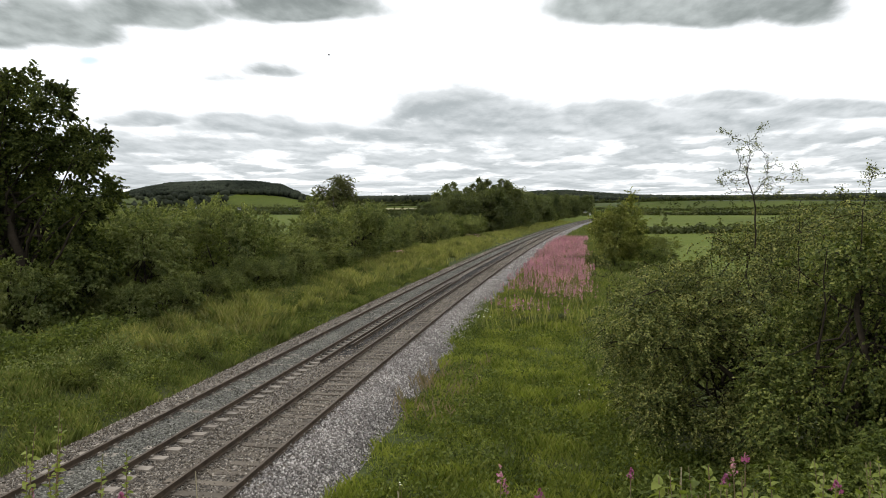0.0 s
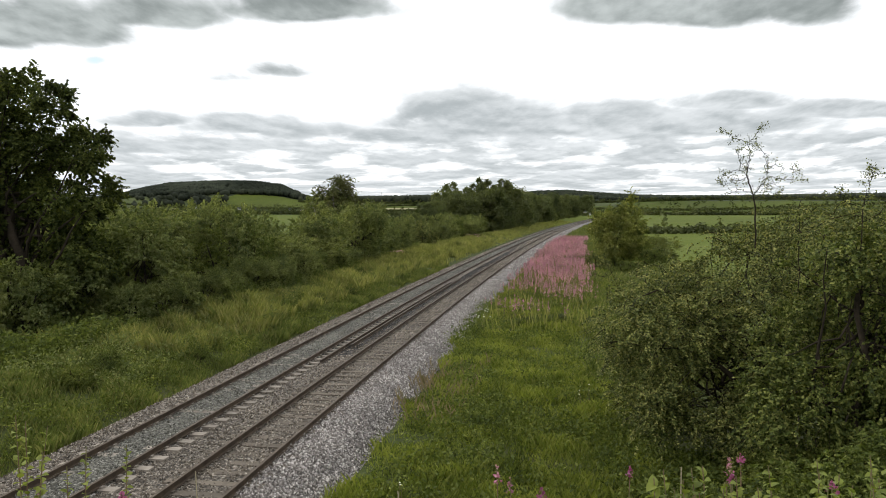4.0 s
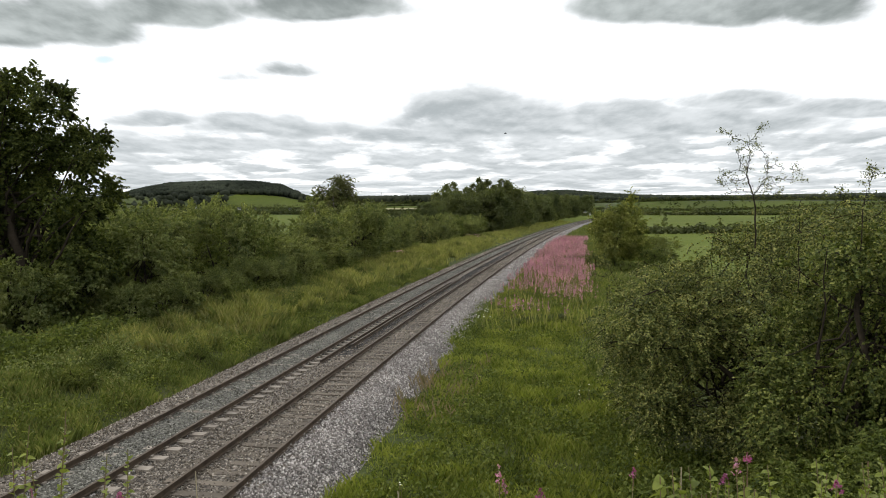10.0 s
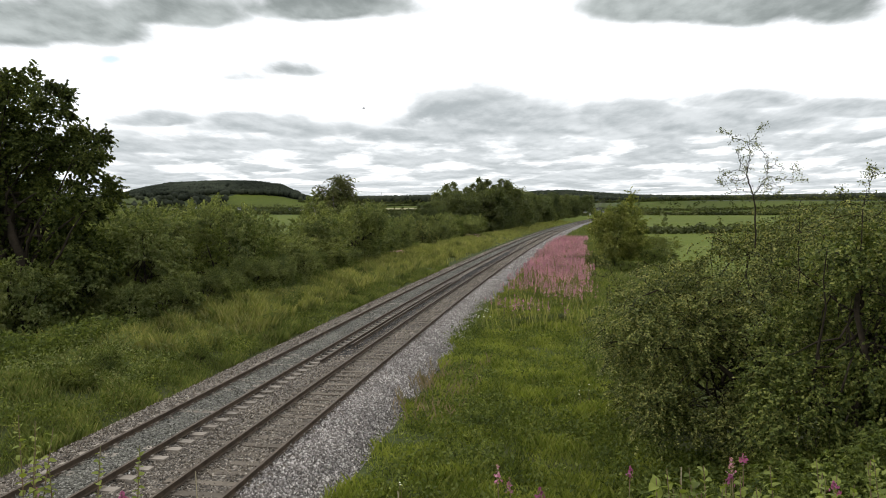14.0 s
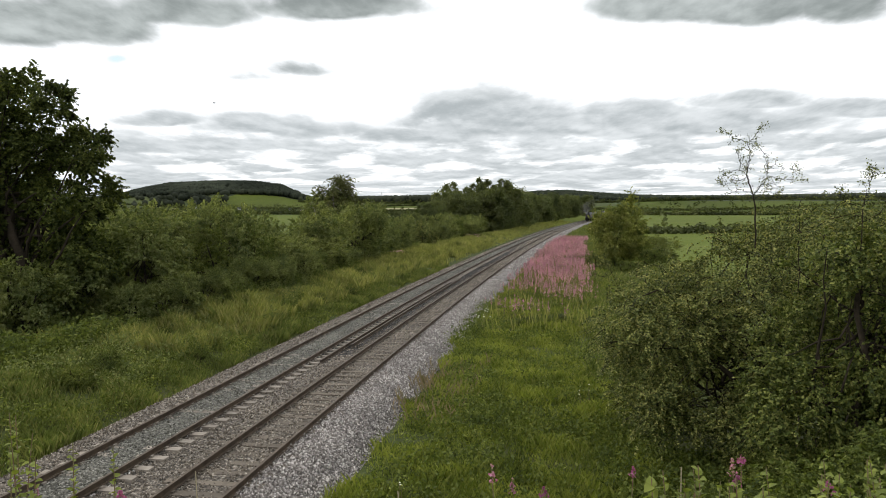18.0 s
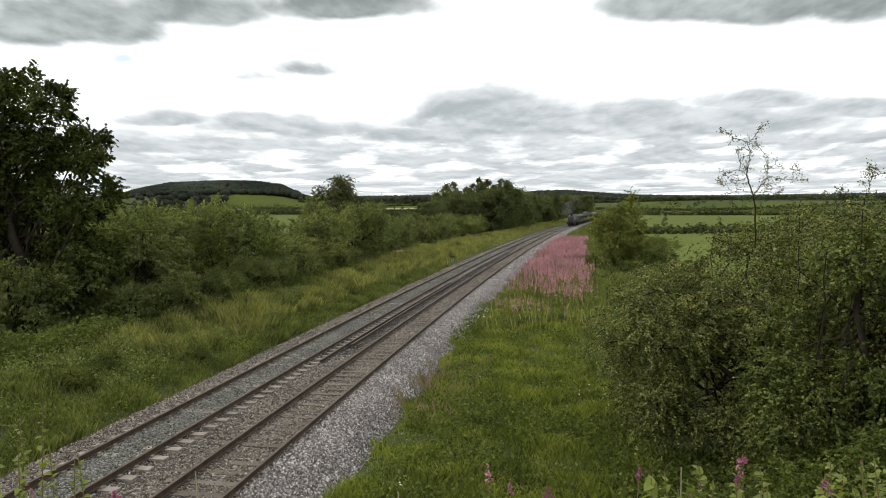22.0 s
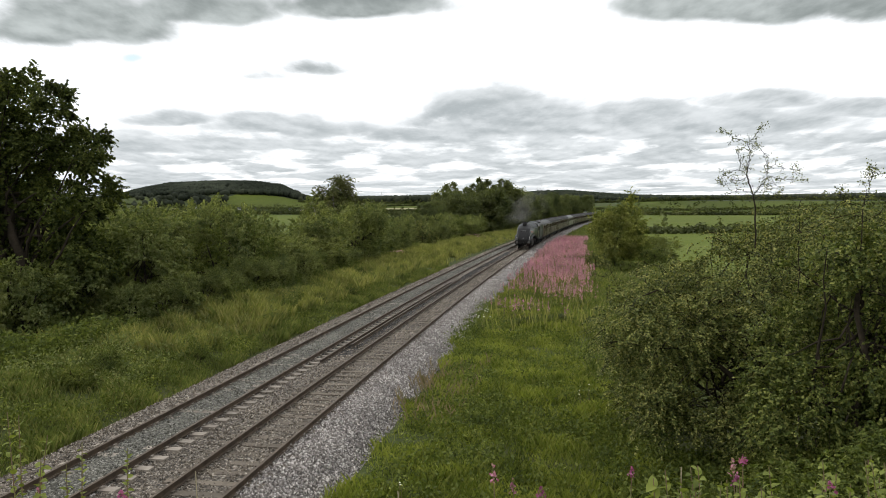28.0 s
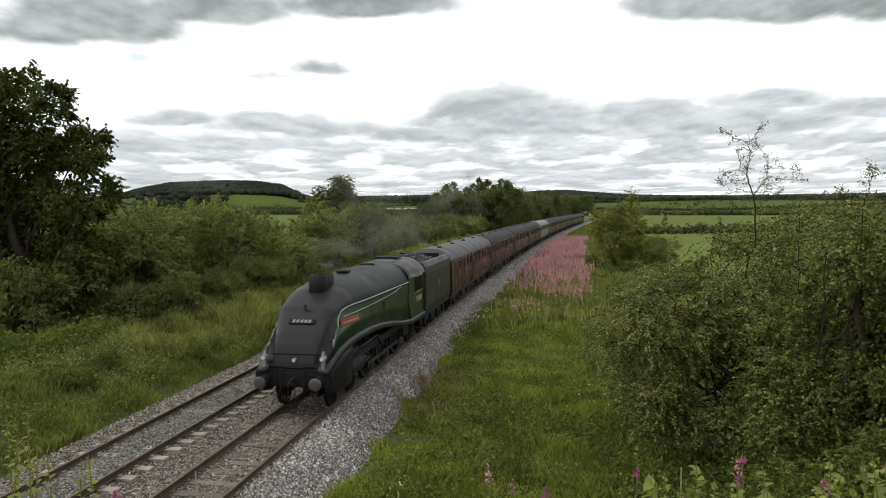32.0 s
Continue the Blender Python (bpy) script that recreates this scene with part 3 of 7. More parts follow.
# ---- the train ----
M_SOOT = solid("sooty_black_paint", (0.009, 0.009, 0.01), (0.018, 0.018, 0.0175), 0.42, 0.0, 1.2, 30.0, 0.08, 0.004, shine=0.17)
# green greyed by soot and by sky reflection mixed into the colour
M_BOILER = solid("sooty_sky_greyed_green", (0.008, 0.012, 0.01), (0.017, 0.02, 0.018), 0.5, 0.0, 0.9, 24.0, 0.06, 0.004, shine=0.14)
M_GREEN = solid("brunswick_green_paint", (0.007, 0.025, 0.009), (0.011, 0.028, 0.011), 0.36, 0.0, 1.0, 30.0, 0.04, 0.003, 0.08, shine=0.2)
# olive tint stands for the grass reflected in the tender's green sides
M_TENDERGREEN = solid("grass_tinted_green_paint", (0.014, 0.022, 0.008), (0.022, 0.028, 0.012), 0.55, 0.0, 1.0, 20.0, 0.05, 0.003, shine=0.15)
M_FRAME = solid("oily_black_iron", (0.008, 0.008, 0.008), (0.018, 0.016, 0.015), 0.7, 0.0, 2.0, 30.0, 0.2, shine=0.12)
M_FOOTPLATE = solid("worn_grey_footplate", (0.024, 0.025, 0.025), (0.014, 0.014, 0.014), 0.5, 0.1, 2.0, 20.0, 0.1)
M_CABROOF = solid("sooty_cab_roof", (0.06, 0.062, 0.06), (0.03, 0.031, 0.03), 0.4, 0.0, 1.5, 20.0, 0.1)
M_STEEL = solid("oily_steel", (0.034, 0.032, 0.03), (0.018, 0.017, 0.016), 0.45, 0.5, 3.0, 40.0, 0.1)
M_BUFFER = solid("greased_grey_buffer", (0.085, 0.078, 0.07), (0.05, 0.046, 0.042), 0.5, 0.2, 3.0, 30.0, 0.1)
M_LINE = solid("pale_lining", (0.36, 0.37, 0.35), (0.26, 0.27, 0.25), 0.5, 0.0, 3.0, 30.0, 0.0)
M_PLATE = solid("red_nameplate", (0.22, 0.034, 0.016), (0.17, 0.027, 0.014), 0.5, 0.0, 3.0, 30.0, 0.05)
M_CREAM = solid("cream_paint", (0.34, 0.29, 0.15), (0.26, 0.22, 0.12), 0.5, 0.0, 3.0, 30.0, 0.0)
M_CREST = solid("faded_crest_paint", (0.09, 0.085, 0.045), (0.05, 0.055, 0.03), 0.5, 0.0, 3.0, 30.0, 0.0)
M_LETTER = solid("white_letter_paint", (0.2, 0.2, 0.195), (0.15, 0.15, 0.145), 0.5, 0.0, 3.0, 30.0, 0.0)
M_COAL = solid("coal", (0.012, 0.012, 0.013), (0.03, 0.03, 0.032), 0.35, 0.0, 8.0, 40.0, 1.0, 0.05)
M_MAROON = solid("maroon_coach_paint", (0.044, 0.012, 0.0085), (0.025, 0.0085, 0.0068), 0.3, 0.0, 0.8, 20.0, 0.03, 0.003, 0.06, shine=0.25)
M_PALECOACH = solid("pale_coach_paint", (0.17, 0.17, 0.13), (0.12, 0.12, 0.095), 0.35, 0.0, 0.8, 20.0, 0.03, 0.003)
# van roof grey, also the painted highlights on cab edge and tender rim
M_VANROOF = solid("dusty_roof_and_highlight_grey", (0.12, 0.12, 0.118), (0.07, 0.07, 0.068), 0.7, 0.0, 0.6, 12.0, 0.1, shine=0.12)
M_COACHROOF = solid("sooty_coach_roof", (0.042, 0.039, 0.037), (0.026, 0.025, 0.024), 0.72, 0.0, 0.6, 12.0, 0.1, shine=0.1)
M_PALEROOF = solid("pale_grey_coach_roof", (0.17, 0.175, 0.165), (0.11, 0.115, 0.11), 0.6, 0.0, 0.6, 12.0, 0.1)
M_PANE, nt_pane, out_pane = nodes_of("dark_window_glass")
pane_bsdf = add(nt_pane, "ShaderNodeBsdfPrincipled", Roughness=0.2, IOR=1.2)
pane_bsdf.inputs["Specular IOR Level"].default_value = 0.04
pane_bsdf.inputs["Base Color"].default_value = (0.004, 0.004, 0.005, 1)
nt_pane.links.new(pane_bsdf.outputs[0], out_pane.inputs[0])
M_LAMP, nt_lamp, out_lamp = nodes_of("lit_headlamp")
lamp_em = add(nt_lamp, "ShaderNodeEmission", Strength=0.35)
lamp_em.inputs["Color"].default_value = (1, 0.97, 0.9, 1)
nt_lamp.links.new(lamp_em.outputs[0], out_lamp.inputs[0])
M_LAMPBODY = solid("white_lamp_body", (0.24, 0.24, 0.23), (0.17, 0.17, 0.165), 0.5, 0.0, 6.0, 30.0, 0.0)

LOCO_MID = 7.0


def foot_line(u):
    """Height of the sweeping footplate over the wheels."""
    return float(np.interp(u, [0.5, 0.9, 1.4, 2.0, 3.0, 4.4, 6.0, 7.8, 9.5, 11.0, 13.8], [1.38, 1.66, 1.9, 2.03, 2.1, 2.09, 1.98, 1.76, 1.5, 1.34, 1.3]))


def foot_width(u):
    return float(np.interp(u, [0.5, 1.0, 2.0, 3.5], [1.12, 1.24, 1.36, 1.42]))


def body_ring(u, zm, z1, wt, n, k=24):
    """A section across the casing: sides leaning in from the footplate to a shoulder at zm, then a rounded top to z1. Left foot over the top to the right."""
    z0, wb = foot_line(u) - 0.03, foot_width(u) - 0.1
    zm = max(zm, z0 + 0.02)
    pts = [(LOCO_MID - u, wb, z0), (LOCO_MID - u, (wb + wt) / 2, (z0 + zm) / 2)]
    for i in range(k + 1):
        a = math.pi * i / k
        c, s = math.cos(a), math.sin(a)
        pts.append((LOCO_MID - u, math.copysign(abs(c) ** (2 / n), c) * wt, zm + (z1 - zm) * abs(s) ** (2 / n)))
    pts.append((LOCO_MID - u, -(wb + wt) / 2, (z0 + zm) / 2))
    pts.append((LOCO_MID - u, -wb, z0))
    return pts


CASING = [
    # u, shoulder, top, half width there, squareness
    (0.62, 1.46, 1.54, 0.64, 7.0), (0.70, 1.64, 1.74, 0.66, 7.0), (0.86, 1.9, 2.04, 0.71, 7.0), (1.10, 2.2, 2.38, 0.79, 7.0),
    (1.45, 2.56, 2.78, 0.87, 7.0), (1.75, 2.76, 3.06, 0.92, 6.0), (2.30, 2.86, 3.32, 0.98, 4.0), (2.80, 2.92, 3.55, 1.06, 3.2),
    (3.35, 2.95, 3.70, 1.12, 2.8), (4.00, 2.95, 3.79, 1.17, 2.55), (5.00, 2.94, 3.84, 1.23, 2.45), (6.50, 2.92, 3.88, 1.26, 2.35),
    (8.50, 2.9, 3.90, 1.29, 2.3), (10.0, 2.9, 3.90, 1.32, 2.3), (11.0, 2.9, 3.88, 1.33, 2.3)]


def casing_width(u, z):
    """Half width of the leaning side at a height below the shoulder."""
    zm = float(np.interp(u, [c[0] for c in CASING], [c[1] for c in CASING]))
    wt = float(np.interp(u, [c[0] for c in CASING], [c[3] for c in CASING]))
    return float(np.interp(z, [foot_line(u) - 0.03, zm], [foot_width(u) - 0.1, wt]))


def wheel_mesh(r, wide, spokes, name):
    bm = bmesh.new()
    n = 36
    loft(bm, [[(math.cos(2 * math.pi * i / n) * q, y, math.sin(2 * math.pi * i / n) * q) for i in range(n)] for q, y in ((r * 0.88, 0.0), (r + 0.03, 0.0), (r + 0.03, 0.03), (r, 0.035), (r, wide), (r * 0.88, wide), (r * 0.88, 0.0))], caps=False)
    cyl(bm, (0, -0.02, 0), (0, wide + 0.03, 0), r * 0.2, n=18)
    for k in range(spokes):
        a = 2 * math.pi * k / spokes
        cyl(bm, (math.cos(a) * r * 0.15, wide * 0.5, math.sin(a) * r * 0.15), (math.cos(a) * r * 0.9, wide * 0.5, math.sin(a) * r * 0.9), 0.035, 0.028, 6)
    me = bpy.data.meshes.new(name)
    bm.to_mesh(me)
    bm.free()
    return me


DRIVERS = []
RODS = []


def make_loco():
    loco = tagged(new("steam_locomotive"), "streamlined dark green express steam locomotive with a sooty wedge nose", "locomotive")
    X = lambda u: LOCO_MID - u
    bm = bmesh.new()
    rows = []
    for a, b in zip(CASING, CASING[1:]):
        for t in (0, 0.25, 0.5, 0.75):
            rows.append(tuple(p + (q - p) * t for p, q in zip(a, b)))
    rows.append(CASING[-1])
    loft(bm, [body_ring(*r) for r in rows])
    bm.normal_update()
    for f in bm.faces:
        c = f.calc_center_median()
        u = LOCO_MID - c.x
        side = abs(f.normal.y) > 0.6
        f.material_index = 1 if side and c.z < 2.96 and u > float(np.interp(c.z, [1.9, 2.12, 2.32, 2.5, 2.74, 2.92], [1.2, 1.35, 1.55, 1.75, 1.95, 2.2])) else (2 if u > 3.2 else 0)
    part("casing", bm, [M_SOOT, M_GREEN, M_BOILER], loco, "sooty black nose and green streamlined sides", True)
    # nose seams, smokebox flap edge
    bm = bmesh.new()
    for u, z, w in ((0.74, 1.81, 0.8),):
        box(bm, X(u) - 0.02, X(u) + 0.03, -w, w, z - 0.012, z + 0.012, 0.004)
    part("nose_seam", bm, M_FRAME, loco)
    # chimney with the fairing behind it
    bm = bmesh.new()
    ring = lambda w, l, z, u: [(X(u) + math.copysign(abs(math.cos(a)) ** 0.4, math.cos(a)) * l, math.copysign(abs(math.sin(a)) ** 0.4, math.sin(a)) * w, z) for a in [2 * math.pi * i / 20 for i in range(20)]]
    loft(bm, [ring(0.31, 0.66, 3.2, 3.2), ring(0.29, 0.58, 3.7, 3.2), ring(0.3, 0.55, 4.0, 3.2), ring(0.25, 0.5, 4.0, 3.2), ring(0.22, 0.44, 3.8, 3.2)])
    part("chimney", bm, M_FRAME, loco, "low sooty black double chimney", True)
    bm = bmesh.new()
    box(bm, X(5.75), X(5.35), -0.22, 0.22, 3.86, 3.97, 0.05)
    box(bm, X(8.9), X(8.6), -0.3, 0.3, 3.86, 3.97, 0.05)
    part("dome_cover", bm, M_BOILER, loco, "", True)
    # handrails and lining
    for side in (1, -1):
        for name, material, label, r, us, zs in (
                ("handrail", M_LINE, "bright steel handrail", 0.02, [1.75, 1.95, 2.2, 2.6, 3.2, 4.5, 6.0, 8.0, 9.5, 10.9], [2.5, 2.74, 2.92, 3.0, 3.03, 3.03, 3.03, 3.02, 3.02, 3.0]),
                ("lining", M_LINE, "thin pale lining", 0.013, [2.3, 3.2, 4.5, 6.0, 8.0, 9.3], [2.74, 2.76, 2.78, 2.8, 2.84, 2.96]),
                ("lining", M_LINE, "pale curved lining at the nose", 0.01, [1.2, 1.35, 1.55, 1.75], [1.95, 2.12, 2.32, 2.5])):
            bm = bmesh.new()
            ends = list(zip(us, zs))
            for (u0, z0), (u1, z1) in zip(ends, ends[1:]):
                cyl(bm, (X(u0), side * (casing_width(u0, z0) + 0.012), z0), (X(u1), side * (casing_width(u1, z1) + 0.012), z1), r, n=8)
            part(name, bm, material, loco, label)
        # nameplate with unread writing
        w0, w1 = casing_width(1.95, 2.55), casing_width(3.35, 2.55)
        flush = pose(X(2.65), side * ((w0 + w1) / 2 + 0.03), 2.56, side * 8, 0, -side * math.degrees(math.atan2(w1 - w0, 1.4)))
        bm = bmesh.new()
        box(bm, -0.72, 0.72, -0.02, 0.02, -0.11, 0.11, 0.01)
        plate = part("nameplate", bm, M_PLATE, loco, "red nameplate")
        plate.matrix_local = flush
        for k in range(9):
            bm = bmesh.new()
            box(bm, -0.52 + k * 0.13 - 0.045, -0.52 + k * 0.13 + 0.045, side * 0.021 - 0.003, side * 0.021 + 0.003, -0.03, 0.03)
            part("plate_writing", bm, M_CREAM, plate)
        bm = bmesh.new()
        box(bm, X(1.32), X(1.24), side * (casing_width(1.28, 2.08) + 0.012) - 0.01, side * (casing_width(1.28, 2.08) + 0.012) + 0.01, 1.98, 2.18, 0.005)
        part("shed_plate", bm, M_CREAM, loco, "small cream plate")
        bm = bmesh.new()
        box(bm, X(6.65), X(6.45), side * (casing_width(6.5, 2.5) + 0.0) - 0.014, side * (casing_width(6.5, 2.5)) + 0.014, 2.36, 2.68, 0.02)
        part("washout_cover", bm, M_FRAME, loco)
        # the sweeping footplate and its valance
        us = list(np.linspace(0.5, 13.8, 60))
        bm = bmesh.new()
        loft(bm, [[(X(u), side * (foot_width(u) - 0.34), foot_line(u) - 0.04), (X(u), side * (foot_width(u) - 0.34), foot_line(u) + 0.02), (X(u), side * (foot_width(u) - 0.02), foot_line(u) - 0.02), (X(u), side * foot_width(u), foot_line(u) - 0.05), (X(u), side * (foot_width(u) + 0.01), foot_line(u) - 0.2), (X(u), side * (foot_width(u) - 0.03), foot_line(u) - 0.2)] for u in us])
        part("footplate", bm, M_FOOTPLATE, loco, "grey curved footplate sweeping over the wheels", True)
        # cab side sheet
        bm = bmesh.new()
        loft(bm, [[(X(10.9), side * 1.365, 1.35), (X(13.75), side * 1.365, 1.3), (X(13.75), side * 1.365, 2.2), (X(13.65), side * 1.365, 2.35), (X(13.65), side * 1.36, 3.22), (X(10.7), side * 1.36, 3.22), (X(10.4), side * 1.365, 2.2)], [(X(10.9), side * 1.33, 1.35), (X(13.75), side * 1.33, 1.3), (X(13.75), side * 1.33, 2.2), (X(13.65), side * 1.33, 2.35), (X(13.65), side * 1.325, 3.22), (X(10.7), side * 1.325, 3.22), (X(10.4), side * 1.33, 2.2)]])
        part("cab_side", bm, M_GREEN, loco)
        for a, b in ((11.75, 12.5), (12.62, 13.35)):
            bm = bmesh.new()
            box(bm, X(b), X(a), side * 1.372 - 0.008, side * 1.372 + 0.008, 2.42, 3.1, 0.01)
            w = part("cab_window", bm, M_PANE, loco, "dark cab side window")
            bm = bmesh.new()
            for z in (2.4, 3.1):
                box(bm, X(b + 0.02), X(a - 0.02), side * 1.374 - 0.014, side * 1.374 + 0.014, z, z + 0.03)
            part("window_frame", bm, M_CREAM, w)
        bm = bmesh.new()
        for k in range(5):
            box(bm, X(13.1 - k * 0.24) - 0.075, X(13.1 - k * 0.24) + 0.075, side * 1.372 - 0.004, side * 1.372 + 0.004, 1.95, 2.2)
        part("cab_number_bars", bm, M_CREAM, loco)
        bm = bmesh.new()
        for u in (13.72, 13.5):
            cyl(bm, (X(u), side * 1.4, 1.4), (X(u), side * 1.4, 2.9), 0.022, n=8)
        part("cab_handrail", bm, M_STEEL, loco)
        # cylinders and steps
        bm = bmesh.new()
        cyl(bm, (X(2.35), side * 1.03, 0.98), (X(3.75), side * 1.03, 0.98), 0.3, n=20)
        cyl(bm, (X(2.25), side * 1.03, 0.98), (X(2.35), side * 1.03, 0.98), 0.22, n=20)
        cyl(bm, (X(2.45), side * 1.0, 1.42), (X(3.65), side * 1.0, 1.42), 0.17, n=16)
        box(bm, X(3.6), X(2.5), side * 0.72 - 0.1, side * 1.0 + 0.1 * side, 0.9, 1.5, 0.03)
        part("cylinder", bm, M_FRAME, loco, "black outside cylinder")
        bm = bmesh.new()
        box(bm, X(5.3), X(3.75), side * 1.03 - 0.06, side * 1.03 + 0.06, 1.1, 1.18, 0.01)
        box(bm, X(5.3), X(3.75), side * 1.03 - 0.06, side * 1.03 + 0.06, 0.8, 0.87, 0.01)
        part("slide_bar", bm, M_STEEL, loco)
        bm = bmesh.new()
        for z in (0.5, 0.85, 1.15):
            box(bm, X(13.7), X(13.3), side * 1.1 - 0.12, side * 1.1 + 0.2, z, z + 0.04, 0.01)
        box(bm, X(13.68), X(13.62), side * 1.18 - 0.02, side * 1.18 + 0.02, 0.5, 1.3)
        part("cab_step", bm, M_FRAME, loco)
        # buffers
        bm = bmesh.new()
        cyl(bm, (X(0.62), side * 0.865, 1.05), (X(0.3), side * 0.865, 1.05), 0.16, 0.14, 18)
        cyl(bm, (X(0.3), side * 0.865, 1.05), (X(0.07), side * 0.865, 1.05), 0.09, n=14)
        buf = part("buffer", bm, M_FRAME, loco)
        bm = bmesh.new()
        loft(bm, [[(X(u), side * 0.865 + math.cos(a) * r, 1.05 + math.sin(a) * r) for a in [2 * math.pi * i / 24 for i in range(24)]] for u, r in ((0.08, 0.19), (0.04, 0.195), (0.012, 0.17), (0.0, 0.09))])
        part("buffer_head", bm, M_BUFFER, buf, "round greased grey buffer head", True)
        # lamps over the buffers
        bm = bmesh.new()
        cyl(bm, (X(0.72), side * 0.93, 1.72), (X(0.5), side * 0.93, 1.72), 0.08, n=16)
        box(bm, X(0.7), X(0.56), side * 0.93 - 0.045, side * 0.93 + 0.045, 1.4, 1.66, 0.02)
        cyl(bm, (X(0.64), side * 0.93, 1.8), (X(0.64), side * 0.93, 1.93), 0.06, 0.03, 10)
        lamp = part("headlamp", bm, M_LAMPBODY, loco, "white headlamp over the buffer")
        bm = bmesh.new()
        cyl(bm, (X(0.5), side * 0.93, 1.72), (X(0.47), side * 0.93, 1.72), 0.058, n=16)
        part("lamp_glass", bm, M_LAMP, lamp)
        # driving wheels
        for u in (5.6, 7.81, 10.02):
            me = WHEEL_BIG
            w = part("driving_wheel", me, None, loco)
            w.matrix_local = pose(X(u), side * 0.72, 1.02, 0, 0, 0 if side > 0 else 180)
            DRIVERS.append((w, X(u), side))
        for u, r in ((1.75, 0), (3.65, 0), (12.7, 1)):
            w = part("bogie_wheel" if r == 0 else "trailing_wheel", WHEEL_SMALL if r == 0 else WHEEL_MID, None, loco)
            w.matrix_local = pose(X(u), side * 0.72, 0.485 if r == 0 else 0.56, 0, 0, 0 if side > 0 else 180)
        bm = bmesh.new()
        box(bm, -2.3, 2.3, -0.03, 0.03, -0.06, 0.06, 0.015)
        for q in (-2.21, 0, 2.21):
            cyl(bm, (q, -0.045, 0), (q, 0.045, 0), 0.13, n=14)
        rod = part("coupling_rod", bm, M_STEEL, loco, "oily steel coupling rod")
        RODS.append((rod, X(7.81), side))
        bm = bmesh.new()
        cyl(bm, (X(4.6), side * 1.08, 1.0), (X(3.75), side * 1.05, 0.98), 0.04, n=10)
        cyl(bm, (X(6.3), side * 1.06, 1.45), (X(4.0), side * 1.06, 1.4), 0.035, n=8)
        cyl(bm, (X(6.9), side * 1.1, 1.0), (X(6.2), side * 1.08, 1.5), 0.035, n=8)
        part("valve_rod", bm, M_STEEL, loco)
    # frames, bogie, ashpan
    bm = bmesh.new()
    for side in (1, -1):
        box(bm, X(13.7), X(0.7), side * 0.6 - 0.03, side * 0.6 + 0.03, 0.62, 1.5)
        box(bm, X(4.3), X(1.1), side * 0.56 - 0.03, side * 0.56 + 0.03, 0.4, 0.8, 0.02)
    box(bm, X(12.2), X(11.1), -0.95, 0.95, 0.5, 1.4, 0.05)
    box(bm, X(13.7), X(0.9), -1.05, 1.05, 1.05, 1.32)
    part("main_frame", bm, M_FRAME, loco)
    bm = bmesh.new()
    box(bm, X(0.75), X(0.58), -1.24, 1.24, 0.82, 1.28, 0.04)
    box(bm, X(0.85), X(0.6), -1.2, 1.2, 1.26, 1.36, 0.04)
    box(bm, X(0.95), X(0.66), -0.95, 0.95, 1.3, 1.5, 0.04)
    part("buffer_beam", bm, M_FRAME, loco, "black buffer beam")
    # lower nose casing curving to the buffer beam at both sides
    for side in (1, -1):
        bm = bmesh.new()
        rings = []
        for u, z0, z1 in ((0.55, 0.75, 1.34), (0.8, 0.64, 1.55), (1.2, 0.58, 1.72), (1.8, 0.58, 1.86), (2.3, 0.64, 1.96)):
            rings.append([(X(u), side * 1.0, z0), (X(u), side * (foot_width(u) - 0.08), z0), (X(u), side * (foot_width(u) - 0.01), z1 - 0.25), (X(u), side * (foot_width(u) - 0.06), z1), (X(u), side * 0.95, z1 + 0.02)])
        loft(bm, rings)
        part("front_skirt", bm, M_SOOT, loco, "", True)
    # coupling, hoses, number board, bracket and small lamp on the nose
    bm = bmesh.new()
    box(bm, X(0.6), X(0.28), -0.05, 0.05, 0.98, 1.1, 0.015)
    cyl(bm, (X(0.34), -0.1, 0.98), (X(0.34), 0.1, 0.98), 0.035, n=10)
    for y in (-0.1, 0.1):
        cyl(bm, (X(0.34), y, 0.98), (X(0.42), y, 0.55), 0.022, n=8)
    cyl(bm, (X(0.42), -0.13, 0.55), (X(0.42), 0.13, 0.55), 0.035, n=10)
    part("screw_coupling", bm, M_STEEL, loco, "worn steel screw coupling")
    for y, r in ((0.38, 0.035), (-0.36, 0.03), (-0.5, 0.03)):
        bm = bmesh.new()
        cyl(bm, (X(0.56), y, 1.36), (X(0.46), y, 1.34), r, n=10)
        cyl(bm, (X(0.46), y, 1.36), (X(0.42), y, 0.75), r, n=10)
        cyl(bm, (X(0.42), y, 0.75), (X(0.56), y * 1.05, 0.66), r, n=10)
        part("brake_hose", bm, M_FRAME, loco)
    bm = bmesh.new()
    cyl(bm, (X(0.8), 0, 1.64), (X(0.6), 0, 1.64), 0.07, n=14)
    lamp = part("headlamp", bm, M_LAMPBODY, loco, "small white headlamp at the foot of the nose")
    bm = bmesh.new()
    cyl(bm, (X(0.6), 0, 1.64), (X(0.585), 0, 1.64), 0.045, n=14)
    part("lamp_glass", bm, M_LAMP, lamp)
    bm = bmesh.new()
    box(bm, -0.015, 0.03, -0.42, 0.42, -0.085, 0.085, 0.01)
    board = part("number_board", bm, M_FRAME, loco, "black number board on the nose")
    board.matrix_local = pose(X(1.36), 0, 2.7, 0, -42, 0)
    bm = bmesh.new()
    for k in range(5):
        box(bm, 0.03, 0.036, -0.26 + k * 0.13 - 0.045, -0.26 + k * 0.13 + 0.045, -0.055, 0.055)
    part("number_bars", bm, M_LETTER, board)
    bm = bmesh.new()
    cyl(bm, (X(1.72), 0, 2.95), (X(1.62), 0, 3.2), 0.025, n=8)
    box(bm, X(1.7), X(1.58), -0.05, 0.05, 3.14, 3.18, 0.01)
